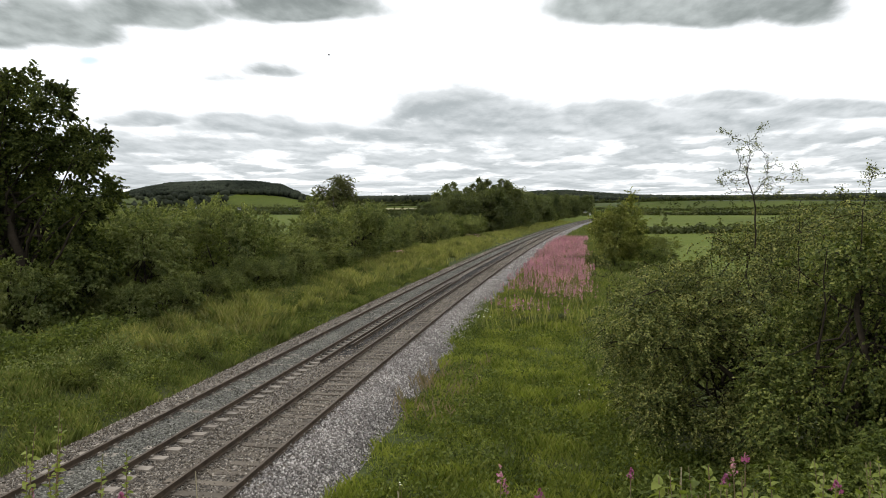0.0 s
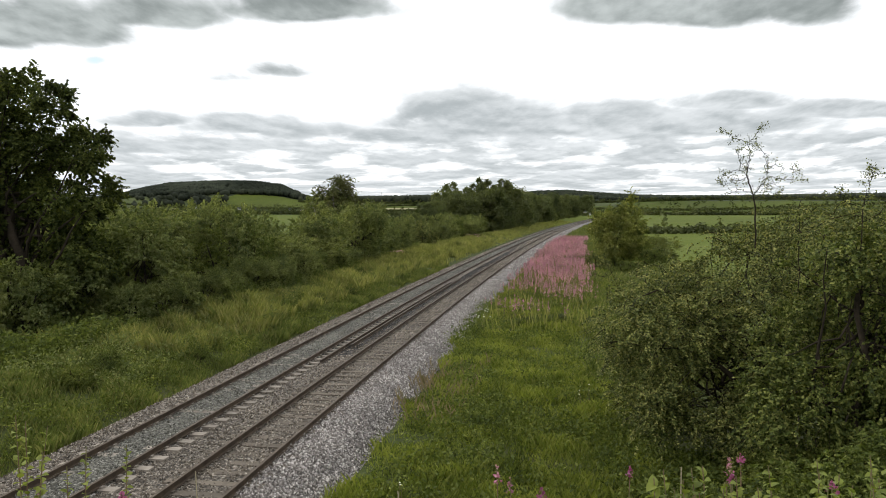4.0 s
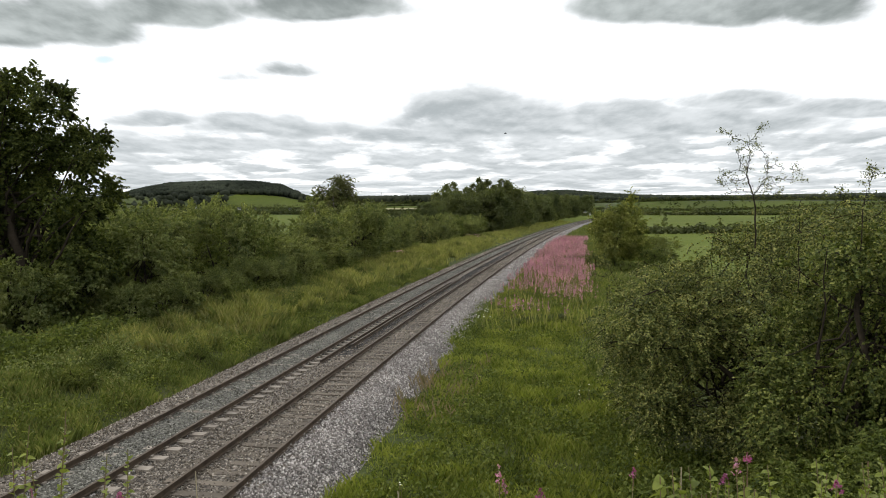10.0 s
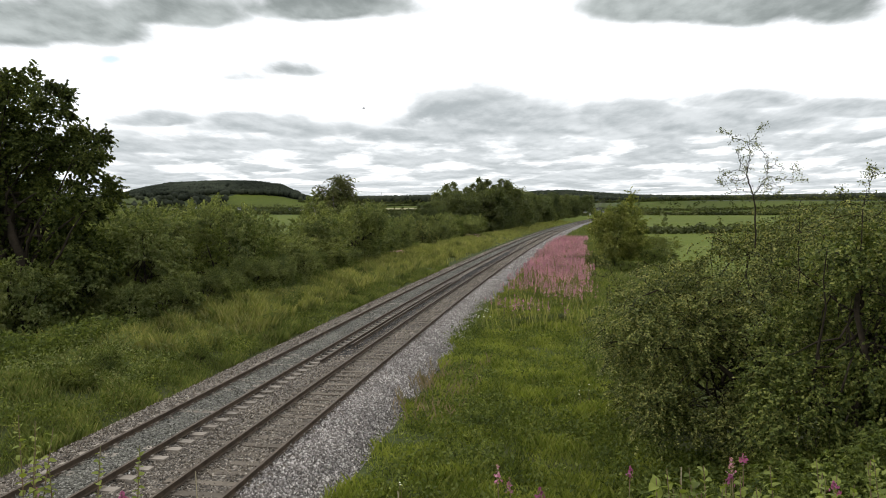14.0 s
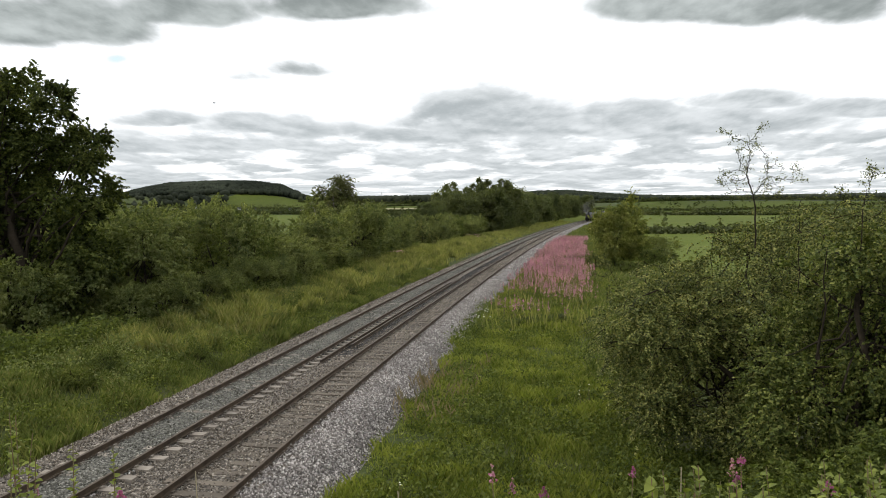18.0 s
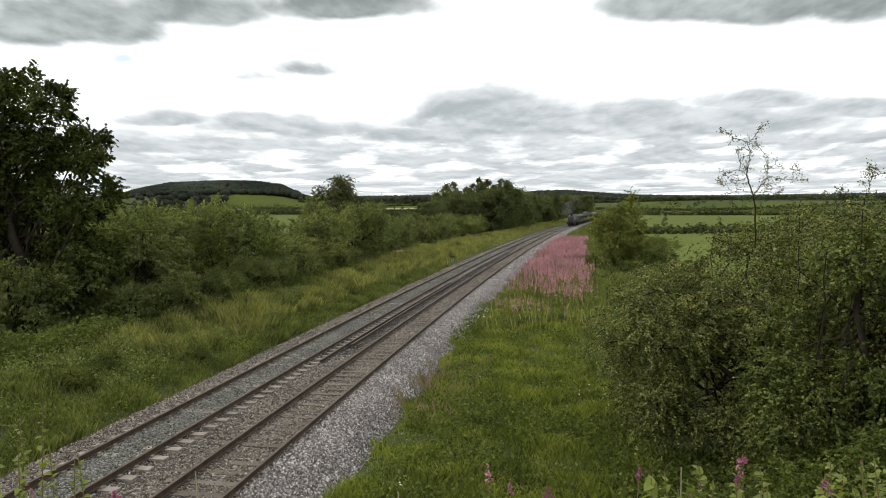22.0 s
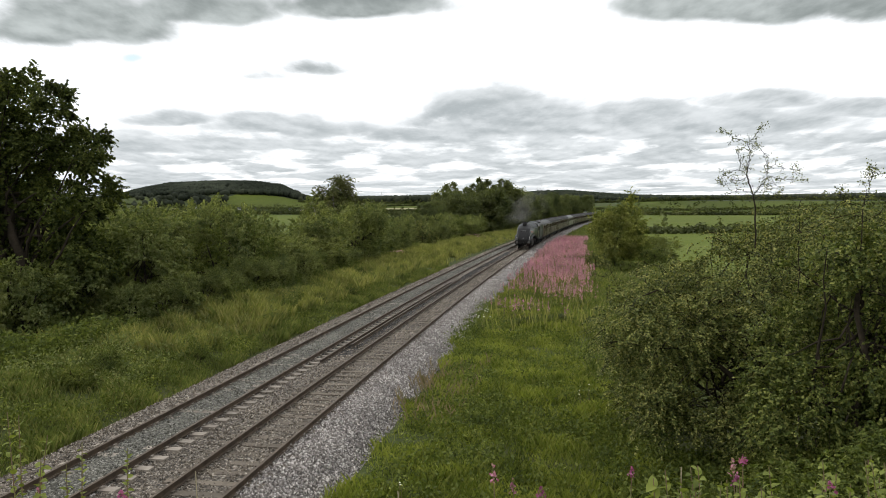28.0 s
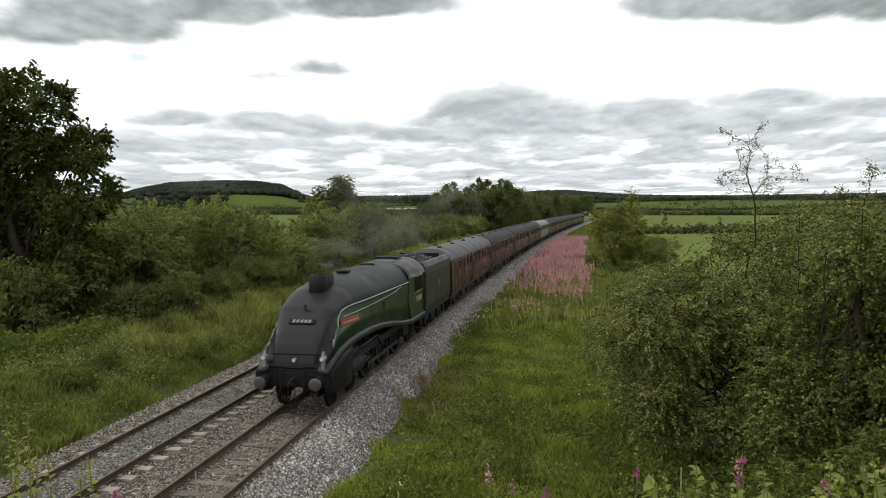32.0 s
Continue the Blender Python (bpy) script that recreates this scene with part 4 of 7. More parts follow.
    part("lamp_bracket", bm, M_FRAME, loco)
    bm = bmesh.new()
    box(bm, X(0.64), X(0.6), -0.3, 0.3, 1.4, 1.44, 0.01)
    part("front_step", bm, M_STEEL, loco)
    # cab roof, front windows and back
    bm = bmesh.new()
    loft(bm, [[(X(u), math.sin(a) * 1.4, 3.02 + (ztop - 3.02) * math.cos(a * 0.98) ** 0.8) for a in np.linspace(-1.5, 1.5, 17)] for u, ztop in ((10.6, 3.88), (10.9, 3.93), (12.3, 3.93), (13.85, 3.92))], closed=False)
    solid_roof = bmesh.ops.solidify(bm, geom=list(bm.faces), thickness=0.04)
    part("cab_roof", bm, M_CABROOF, loco, "sooty dark grey cab roof", True)
    bm = bmesh.new()
    box(bm, X(12.9), X(11.9), -0.5, 0.5, 3.95, 4.0, 0.015)
    part("roof_vent", bm, M_FRAME, loco)
    # pale strip painting the highlight along the roof's front edge
    bm = bmesh.new()
    arch = [(math.sin(a) * 1.41, 3.03 + 0.86 * math.cos(a * 0.98) ** 0.8) for a in np.linspace(-1.5, 1.5, 17)]
    loft(bm, [[(X(10.66), y, z + 0.015) for y, z in arch], [(X(10.5), y, z + 0.01) for y, z in arch], [(X(10.5), y * 0.97, z - 0.05) for y, z in arch]], closed=False)
    part("cab_front_edge", bm, M_VANROOF, loco, "cab roof edge with a pale highlight painted in", True)
    for side in (1, -1):
        bm = bmesh.new()
        loft(bm, [[(X(u), side * 1.3, 3.06), (X(u - 0.45), side * 0.72, 3.62), (X(u - 0.2), side * 0.7, 3.74), (X(u + 0.25), side * 1.28, 3.22)] for u in (10.5, 10.6)])
        part("cab_front_window", bm, M_PANE, loco, "dark slanted cab front window")
    bm = bmesh.new()
    box(bm, X(13.6), X(11.2), -1.3, 1.3, 1.3, 1.5)
    box(bm, X(11.5), X(11.3), -1.3, 1.3, 1.5, 3.3)
    part("cab_floor", bm, M_FRAME, loco)
    return loco


def wheels():
    out = []
    for r, wide, spokes, name in ((1.015, 0.14, 20, "driving_wheel"), (0.485, 0.13, 10, "bogie_wheel"), (0.56, 0.13, 10, "trailing_wheel")):
        me = wheel_mesh(r, wide, spokes, name)
        me.materials.append(M_FRAME)
        out.append(me)
    return out


WHEEL_BIG, WHEEL_SMALL, WHEEL_MID = wheels()
loco = make_loco()


def make_tender():
    t = tagged(new("coal_tender"), "olive green coal tender coupled behind the locomotive", "tender")
    h = 3.55
    bm = bmesh.new()
    sec = lambda x: [(x, 1.33, 1.25), (x, 1.37, 1.4), (x, 1.37, 3.05), (x, 1.33, 3.35), (x, 1.2, 3.55), (x, 1.12, 3.55), (x, 1.12, 3.3), (x, -1.12, 3.3), (x, -1.12, 3.55), (x, -1.2, 3.55), (x, -1.33, 3.35), (x, -1.37, 3.05), (x, -1.37, 1.4), (x, -1.33, 1.25)]
    loft(bm, [sec(h - 0.05), sec(h - 0.3), sec(0.5), sec(-h + 0.3), sec(-h + 0.05)])
    part("tank", bm, M_TENDERGREEN, t, "green tender side tinted olive for reflected grass")
    for side in (1, -1):
        # rim in pale grey, standing for the highlight on the tender's top edge
        bm = bmesh.new()
        loft(bm, [[(x, side * 1.35, 3.33), (x, side * 1.21, 3.56), (x, side * 1.1, 3.58), (x, side * 1.1, 3.54)] for x in (-h + 0.1, h - 0.1)])
        part("top_rim", bm, M_VANROOF, t, "tender rim with its highlight put into the colour")
        bm = bmesh.new()
        for z in (1.5, 3.0):
            box(bm, -h + 0.3, h - 0.3, side * 1.372 - 0.006, side * 1.372 + 0.006, z, z + 0.02)
        part("lining", bm, M_TENDERGREEN, t)
        bm = bmesh.new()
        box(bm, -0.3, 0.3, side * 1.374 - 0.004, side * 1.374 + 0.004, 2.1, 2.45, 0.003)
        part("crest", bm, M_CREST, t, "small faded crest")
        bm = bmesh.new()
        box(bm, -h, h, side * 1.25 - 0.05, side * 1.25 + 0.05, 0.95, 1.25, 0.02)
        box(bm, -h + 0.2, h - 0.2, side * 0.98 - 0.03, side * 0.98 + 0.03, 0.5, 1.1, 0.02)
        for x in (-2.55, -0.85, 0.85, 2.55):
            box(bm, x - 0.18, x + 0.18, side * 1.05 - 0.1, side * 1.05 + 0.1, 0.42, 0.75, 0.03)
        part("side_frame", bm, M_FRAME, t)
        for x in (-2.55, -0.85, 0.85, 2.55):
            w = part("tender_wheel", WHEEL_MID, None, t)
            w.matrix_local = pose(x, side * 0.72, 0.56, 0, 0, 0 if side > 0 else 180)
    bm = bmesh.new()
    box(bm, -h + 0.1, h - 0.1, -1.2, 1.2, 0.9, 1.3)
    box(bm, -h - 0.2, -h + 0.1, -0.5, 0.5, 1.2, 3.4, 0.05)
    part("underframe", bm, M_FRAME, t)
    # coal heap
    rng = np.random.default_rng(8)
    n = 700
    x = rng.uniform(-0.9, 3.3, n)
    y = rng.uniform(-1.05, 1.05, n)
    z = 3.3 + 0.42 * (1 - (y / 1.15) ** 2) * (0.6 + 0.4 * np.sin(x * 1.3 + 1)) + rng.uniform(-0.05, 0.05, n)
    base = np.array([[1, 0, 0], [-1, 0, 0], [0, 1, 0], [0, -1, 0], [0, 0, 1], [0, 0, -1]], dtype=float)
    tri = np.array([[0, 2, 4], [2, 1, 4], [1, 3, 4], [3, 0, 4], [2, 0, 5], [1, 2, 5], [3, 1, 5], [0, 3, 5]])
    axes, _ = np.linalg.qr(rng.normal(size=(n, 3, 3)))
    P = np.einsum("ij,njk->nik", base, axes) * (0.08 + 0.12 * rng.random((n, 6, 1))) + np.stack([x, y, z], 1)[:, None]
    F = (np.arange(n)[:, None, None] * 6 + tri[None]).reshape(-1, 3)
    part("coal", quick("coal", P.reshape(-1, 3), F, M_COAL), None, t, "heaped black coal")
    bm = bmesh.new()
    box(bm, -1.5, -1.35, -1.1, 1.1, 3.3, 3.75, 0.02)
    box(bm, -3.3, -1.6, -0.9, 0.9, 3.28, 3.4, 0.05)
    cyl(bm, (-2.5, 0, 3.4), (-2.5, 0, 3.55), 0.25, n=16)
    part("bulkhead", bm, M_FRAME, t)
    return t


tender = make_tender()

COACH_HALF = 9.82


def coach_section(x, k=10):
    """Tumblehome side, cantrail and arched roof; left foot to right foot."""
    side = [(1.33, 1.02), (1.385, 1.25), (1.41, 1.7), (1.41, 2.2), (1.385, 2.75), (1.345, 3.12)]
    arch = [(math.sin(a) * 1.345, 3.12 + 0.7 * (math.cos(a) - math.cos(1.5)) / (1 - math.cos(1.5))) for a in np.linspace(1.5, -1.5, 2 * k + 1)]
    left = [(x, y, z) for y, z in side]
    right = [(x, -y, z) for y, z in reversed(side)]
    return left, [(x, y, z) for y, z in arch], right


def make_coach(van, pale, label):
    paint = M_PALECOACH if pale else M_MAROON
    c = tagged(new("railway_coach"), label, "coach", "coaches of the train")
    bm = bmesh.new()
    rings = []
    for x in (COACH_HALF, -COACH_HALF):
        l, a, r = coach_section(x)
        rings.append(l + r)
    loft(bm, rings)
    part("body", bm, paint, c, "pale grey-green coach body" if pale else "glossy maroon coach body")
    bm = bmesh.new()
    rings = []
    for x in (COACH_HALF + 0.02, COACH_HALF - 0.3, 0, -COACH_HALF + 0.3, -COACH_HALF - 0.02):
        l, a, r = coach_section(x)
        rings.append([(x, 1.365, 3.08)] + a + [(x, -1.365, 3.08)])
    loft(bm, rings)
    part("roof", bm, M_PALEROOF if pale else M_VANROOF if van else M_COACHROOF, c, "pale grey arched roof" if pale else "dusty grey arched roof" if van else "sooty dark grey arched roof", True)
    # windows
    if van:
        spots = [(x, 0.42) for x in (6.7, 5.1, 3.6, 2.2)] + [(x, 0.7) for x in (-0.5, -2.2, -4.0, -5.8, -7.6)] + [(-9.1, 0.42)]
    else:
        spots = [(9.1, 0.42)] + [(x, 1.2) for x in (7.0, 5.0, 3.0, 1.0, -1.0, -3.0, -5.0, -7.0)] + [(-9.1, 0.42)]
    for side in (1, -1):
        for x, w in spots:
            key = ("van" if w < 0.5 else "wide" if w > 1 else "mid")
            ob = part("window", COACH_PANES[key], None, c)
            ob.matrix_local = pose(x, side * 1.396, 2.66, side * 2.9, 0, 0) @ pose(0, 0, 0, 0, 0, 0 if side > 0 else 180)
            fr = part("window_frame", COACH_FRAMES[key], None, ob)
        bm = bmesh.new()
        box(bm, -COACH_HALF, COACH_HALF, side * 1.4 - 0.012, side * 1.4 + 0.018, 2.02, 2.06)
        box(bm, -COACH_HALF, COACH_HALF, side * 1.36 - 0.012, side * 1.36 + 0.018, 3.0, 3.03)
        part("waist_line", bm, paint, c)
        for x in ((8.4, -8.4, 5.7, 1.2, 2.2) if van else (8.4, -8.4, 0.0)):
            bm = bmesh.new()
            for e in (-0.36, 0.36):
                box(bm, x + e - 0.012, x + e + 0.012, side * 1.405 - 0.012, side * 1.405 + 0.012, 1.15, 2.95)
            cyl(bm, (x - 0.42, side * 1.44, 1.9), (x - 0.42, side * 1.44, 2.5), 0.018, n=6)
            part("door_seam", bm, M_FRAME, c)
        bm = bmesh.new()
        box(bm, -COACH_HALF, COACH_HALF, side * 1.2 - 0.06, side * 1.2 + 0.06, 0.86, 1.04, 0.01)
        cyl(bm, (-6, side * 1.1, 0.5), (6, side * 1.1, 0.5), 0.03, n=6)
        for x in (-6, -3, 3, 6):
            cyl(bm, (x, side * 1.1, 0.5), (x * 0.85, side * 1.15, 0.95), 0.025, n=6)
        part("solebar", bm, M_FRAME, c)
    bm = bmesh.new()
    box(bm, -1.6, 0.6, -1.05, 1.05, 0.45, 0.95, 0.04)
    box(bm, 1.4, 2.6, -1.15, -0.3, 0.42, 0.95, 0.04)
    box(bm, 1.2, 2.4, 0.3, 1.15, 0.42, 0.95, 0.04)
    cyl(bm, (-3.6, 0.7, 0.65), (-2.4, 0.7, 0.65), 0.22, n=14)
    part("battery_box", bm, M_FRAME, c)
    # running gear filled out solid black, standing in for the shade below the body
    bm = bmesh.new()
    box(bm, -COACH_HALF + 0.3, COACH_HALF - 0.3, -0.95, 0.95, 0.62, 0.98, 0.02)
    for x in (-4.3, 3.2):
        box(bm, x, x + 1.3, -1.12, 1.12, 0.36, 0.9, 0.04)
    part("underframe", bm, M_FRAME, c, "black underframe filled in to deepen the shade below the body")
    for bx in (7.1, -7.1):
        bm = bmesh.new()
        for side in (1, -1):
            box(bm, bx - 1.75, bx + 1.75, side * 0.98 - 0.06, side * 0.98 + 0.06, 0.55, 0.72, 0.02)
            for e in (-1.3, 1.3):
                box(bm, bx + e - 0.18, bx + e + 0.18, side * 1.0 - 0.09, side * 1.0 + 0.09, 0.36, 0.68, 0.03)
            box(bm, bx - 0.4, bx + 0.4, side * 0.98 - 0.1, side * 0.98 + 0.1, 0.3, 0.55, 0.04)
        box(bm, bx - 0.3, bx + 0.3, -1.0, 1.0, 0.5, 0.95, 0.02)
        bogie = part("bogie", bm, M_FRAME, c)
        for e in (-1.3, 1.3):
            for side in (1, -1):
                w = part("wheel", WHEEL_SMALL, None, bogie)
                w.matrix_local = pose(bx + e, side * 0.72, 0.485, 0, 0, 0 if side > 0 else 180)
    for end in (1, -1):
        bm = bmesh.new()
        box(bm, min(end * COACH_HALF, end * (COACH_HALF + 0.22)), max(end * COACH_HALF, end * (COACH_HALF + 0.22)), -0.55, 0.55, 1.1, 3.35, 0.06)
        part("gangway", bm, M_FRAME, c, "black gangway bellows")
        bm = bmesh.new()
        for y in (0.865, -0.865):
            cyl(bm, (end * COACH_HALF, y, 1.05), (end * (COACH_HALF + 0.2), y, 1.05), 0.1, n=10)
        part("buffer", bm, M_FRAME, c)
    for k, x in enumerate((-8.2, -6, -3.6, -1.2, 1.2, 3.6, 6, 8.2)):
        bm = bmesh.new()
        ball(bm, (x, 0.32 if k % 2 else -0.32, 3.81), 0.16, (1, 1, 0.6), 2)
        part("roof_vent", bm, M_COACHROOF, c, "", True)
    return c


COACH_PANES, COACH_FRAMES = {}, {}
for key, w in (("van", 0.42), ("mid", 0.7), ("wide", 1.2)):
    bm = bmesh.new()
    box(bm, -w / 2, w / 2, -0.01, 0.012, -0.32 + 0.1 * (w < 0.5), 0.32 - 0.1 * (w < 0.5), 0.01)
    me = bpy.data.meshes.new("window")
    bm.to_mesh(me)
    bm.free()
    me.materials.append(M_PANE)
    COACH_PANES[key] = me
    bm = bmesh.new()
    for z in ((-0.35, 0.32) if w > 0.5 else (-0.25, 0.22)):
        box(bm, -w / 2 - 0.03, w / 2 + 0.03, -0.01, 0.022, z, z + 0.03)
    for x in (-w / 2 - 0.03, w / 2):
        box(bm, x, x + 0.03, -0.01, 0.022, -0.32 + 0.1 * (w < 0.5), 0.32 - 0.1 * (w < 0.5))
    if w > 1:
        box(bm, -w / 2, w / 2, -0.01, 0.02, 0.1, 0.125)
    me = bpy.data.meshes.new("window_frame")
    bm.to_mesh(me)
    bm.free()
    me.materials.append(M_MAROON)
    COACH_FRAMES[key] = me

coach_van = make_coach(True, False, "maroon brake coach with small windows behind the tender")
coach_long = make_coach(False, False, "maroon passenger coach with a grey arched roof")
coach_pale = make_coach(False, True, "pale grey-green passenger coach with a pale roof")
COACHES = [coach_van, coach_long]
for k in range(10):
    COACHES.append(coach_pale if k == 2 else copy_thing(coach_long, pose(0, 0, 0)))


# ---- plants ----
def leaf_arrays(C, size, rng, long=1.6, up=0.3, facing=None):
    """A folded pointed leaf at each place of C, turned at random or with its upper side to the facing."""
    n = len(C)
    size = size * (0.65 + 0.7 * rng.random((n, 1)))
    if facing is None:
        a = rng.normal(size=(n, 3))
        a[:, 2] += up
        a /= np.linalg.norm(a, axis=1)[:, None]
        b = np.cross(a, rng.normal(size=(n, 3)))
        b /= np.linalg.norm(b, axis=1)[:, None] + 1e-9
        c = np.cross(a, b)
    else:
        c = facing / (np.linalg.norm(facing, axis=1)[:, None] + 1e-9)
        a = np.cross(c, rng.normal(size=(n, 3)))
        a /= np.linalg.norm(a, axis=1)[:, None] + 1e-9
        b = np.cross(c, a)
    V = np.stack([C - a * size * long * 0.5, C + b * size * 0.5 + c * size * 0.12, C + a * size * long * 0.5, C - b * size * 0.5 + c * size * 0.12], 1).reshape(-1, 3)
    return V, np.arange(4 * n).reshape(-1, 4)


def unit(v):
    return v / (np.linalg.norm(v, axis=-1, keepdims=True) + 1e-9)


def leafy_shoots(blobs, boughs, per, leaves, length, rng, rise=0.3, droop=0.35, fan=0.7, inner=0.15, gather=0.28):
    """Leaves strung along curved shoots that fan out of boughs over a few ellipsoids, and a sparser heart."""
    B = np.asarray(blobs, dtype=float)
    w = B[:, 3] * B[:, 4] + B[:, 3] * B[:, 5] + B[:, 4] * B[:, 5]
    which = rng.choice(len(B), boughs * 3, p=w / w.sum())
    d = unit(rng.normal(size=(len(which), 3)))
    tip = B[which, :3] + d * B[which, 3:] * rng.uniform(0.72, 1.06, (len(which), 1))
    # none that would lie deep within another mass
    depth = np.min(np.linalg.norm((tip[:, None] - B[None, :, :3]) / B[None, :, 3:], axis=2), axis=1)
    ok = np.nonzero(depth > 0.62)[0][:boughs]
    d, tip, which = d[ok], tip[ok], which[ok]
    n = len(ok) * per
    k = np.repeat(np.arange(len(ok)), per)
    start = tip[k] - d[k] * length * 0.6 + rng.normal(size=(n, 3)) * gather * length
    way = unit(d[k] * [1, 1, 0.8] + rng.normal(size=(n, 3)) * fan + [0, 0, rise])
    L = length * (0.5 + 0.8 * rng.random((n, 1)))
    q = np.repeat(np.arange(n), leaves)
    t = rng.random((len(q), 1)) ** 0.8
    C = start[q] + way[q] * L[q] * t - np.array([0, 0, 1.0]) * droop * L[q] * t * t + rng.normal(size=(len(q), 3)) * 0.055 * length * (1.3 - t)
    F = unit(d[k][q] * 0.5 + [0, 0, 0.75]) + 0.75 * rng.normal(size=(len(q), 3)) * 0.8
    m = int(len(q) * inner)
    wi = rng.choice(len(B), m, p=w / w.sum())
    di = unit(rng.normal(size=(m, 3)))
    Ci = B[wi, :3] + di * B[wi, 3:] * (rng.random((m, 1)) ** 0.4) * 0.78
    ts = np.linspace(0, 1, 4)
    s4 = start[:, None] + way[:, None] * L[:, None] * ts[None, :, None] - np.array([0, 0, 1.0]) * droop * L[:, None] * (ts * ts)[None, :, None]
    return np.concatenate([C, Ci]), np.concatenate([F, rng.normal(size=(m, 3))]), tip, s4


def crown_points(blobs, n, rng, clumps=40, spread=0.16, lump=0.3, core=0.5, spray=0.0):
    """Leaf places in clumps over the shells of a few ellipsoids."""
    blobs = np.asarray(blobs, dtype=float)
    w = blobs[:, 3] * blobs[:, 4] + blobs[:, 3] * blobs[:, 5] + blobs[:, 4] * blobs[:, 5]
    k = clumps * len(blobs)
    which = rng.choice(len(blobs), k, p=w / w.sum())
    d = rng.normal(size=(k, 3))
    d /= np.linalg.norm(d, axis=1)[:, None]
    rad = (core + (1 - core) * rng.random(k) ** 0.5) * (1 + lump * (rng.random(k) - 0.45))
    centre = blobs[which, :3] + d * blobs[which, 3:] * rad[:, None]
    pick = rng.integers(0, k, n)
    r = blobs[which[pick], 3:] * spread
    g = rng.normal(size=(n, 3))
    out = d[pick] * [1, 1, 0.7] + [0, 0, 0.15]
    return centre[pick] + g * r + out * (rng.normal(size=(n, 1)) * r.mean(1)[:, None] * spray), centre


def limb(a, b, r0, r1, rng, sag=0.1, n=6):
    a, b = np.asarray(a, float), np.asarray(b, float)
    t = np.linspace(0, 1, n)[:, None]
    L = np.linalg.norm(b - a)
    bend = rng.normal(size=3) * L * sag
    P = a + (b - a) * t + bend * np.sin(t * np.pi) + rng.normal(size=(n, 3)) * L * 0.02 * np.sin(t * np.pi)
    return tube_arrays(P, np.linspace(r0, r1, n), 6)


def woody(name, blobs, leaves, leaf, material, bark, label, category, group="", seed=1, girth=0.2, base=(0, 0), stems=1, clumps=40, spread=0.16, lump=0.3, core=0.5, limbs=26, long=1.6, spray=0.0, shoot=None, twigs=0, rise=0.3, droop=0.35, fan=0.7, inner=0.15, per=14, each=26):
    """A tree or shrub about its own foot: stems, limbs and a crown of single leaves, in clumps or (shoot: their length) along shoots."""
    rng = np.random.default_rng(seed)
    thing = tagged(new(name), label, category, group)
    if shoot:
        pts, facing, centre, lines = leafy_shoots(blobs, int(leaves / (per * each)), per, each, shoot, rng, rise, droop, fan, inner)
    else:
        pts, centre = crown_points(blobs, leaves, rng, clumps, spread, lump, core, spray)
        heart = np.asarray(blobs, float)[:, :3].mean(0)
        facing = unit(pts - heart) * 0.5 + [0, 0, 0.6] + rng.normal(size=pts.shape) * 0.7
    ok = pts[:, 2] > 0.03
    pts, facing = pts[ok], facing[ok]
    B = np.asarray(blobs, float)
    heart = B[:, :3].mean(0)
    pieces = []
    tops = []
    for k in range(stems):
        foot = np.array([base[0] + rng.normal() * 0.15 * (stems > 1) * 3, base[1] + rng.normal() * 0.15 * (stems > 1) * 3, -0.25])
        tgt = B[k % len(B), :3] * [0.7, 0.7, 1] + [0, 0, 0.1 * B[k % len(B), 5]] if stems > 1 else heart
        pieces.append(limb(foot, tgt, girth, girth * 0.45, rng, 0.06, 8))
        tops.append((foot, tgt))
    for q in rng.choice(len(centre), min(limbs, len(centre)), replace=False):
        foot, tgt = tops[rng.integers(len(tops))]
        a = foot + (tgt - foot) * rng.uniform(0.35, 1.0)
        pieces.append(limb(a, centre[q], girth * 0.32, girth * 0.06, rng, 0.1))
    if shoot:
        for q in rng.choice(len(lines), min(twigs, len(lines)), replace=False):
            pieces.append(tube_arrays(lines[q], np.linspace(0.1, 0.03, 4) * girth, 4))
    v, f = joined(pieces)
    part("trunk", quick("trunk", v, f, bark, None, True), None, thing)
    v, f = leaf_arrays(pts, leaf, rng, long, 0.3, facing)
    part("crown", quick("crown", v, f, material), None, thing)
    return thing


def put(thing, x, y, turn=0.0, size=1.0, z=None):
    thing.matrix_basis = pose(x, y, ground_at(x, y) if z is None else z, 0, 0, turn) @ Matrix.Scale(size, 4)
    return thing


def again(thing, x, y, turn, size=1.0, tall=1.0, z=None):
    return copy_thing(thing, pose(x, y, ground_at(x, y) if z is None else z, 0, 0, turn) @ Matrix.Diagonal((size, size, size * tall, 1)))


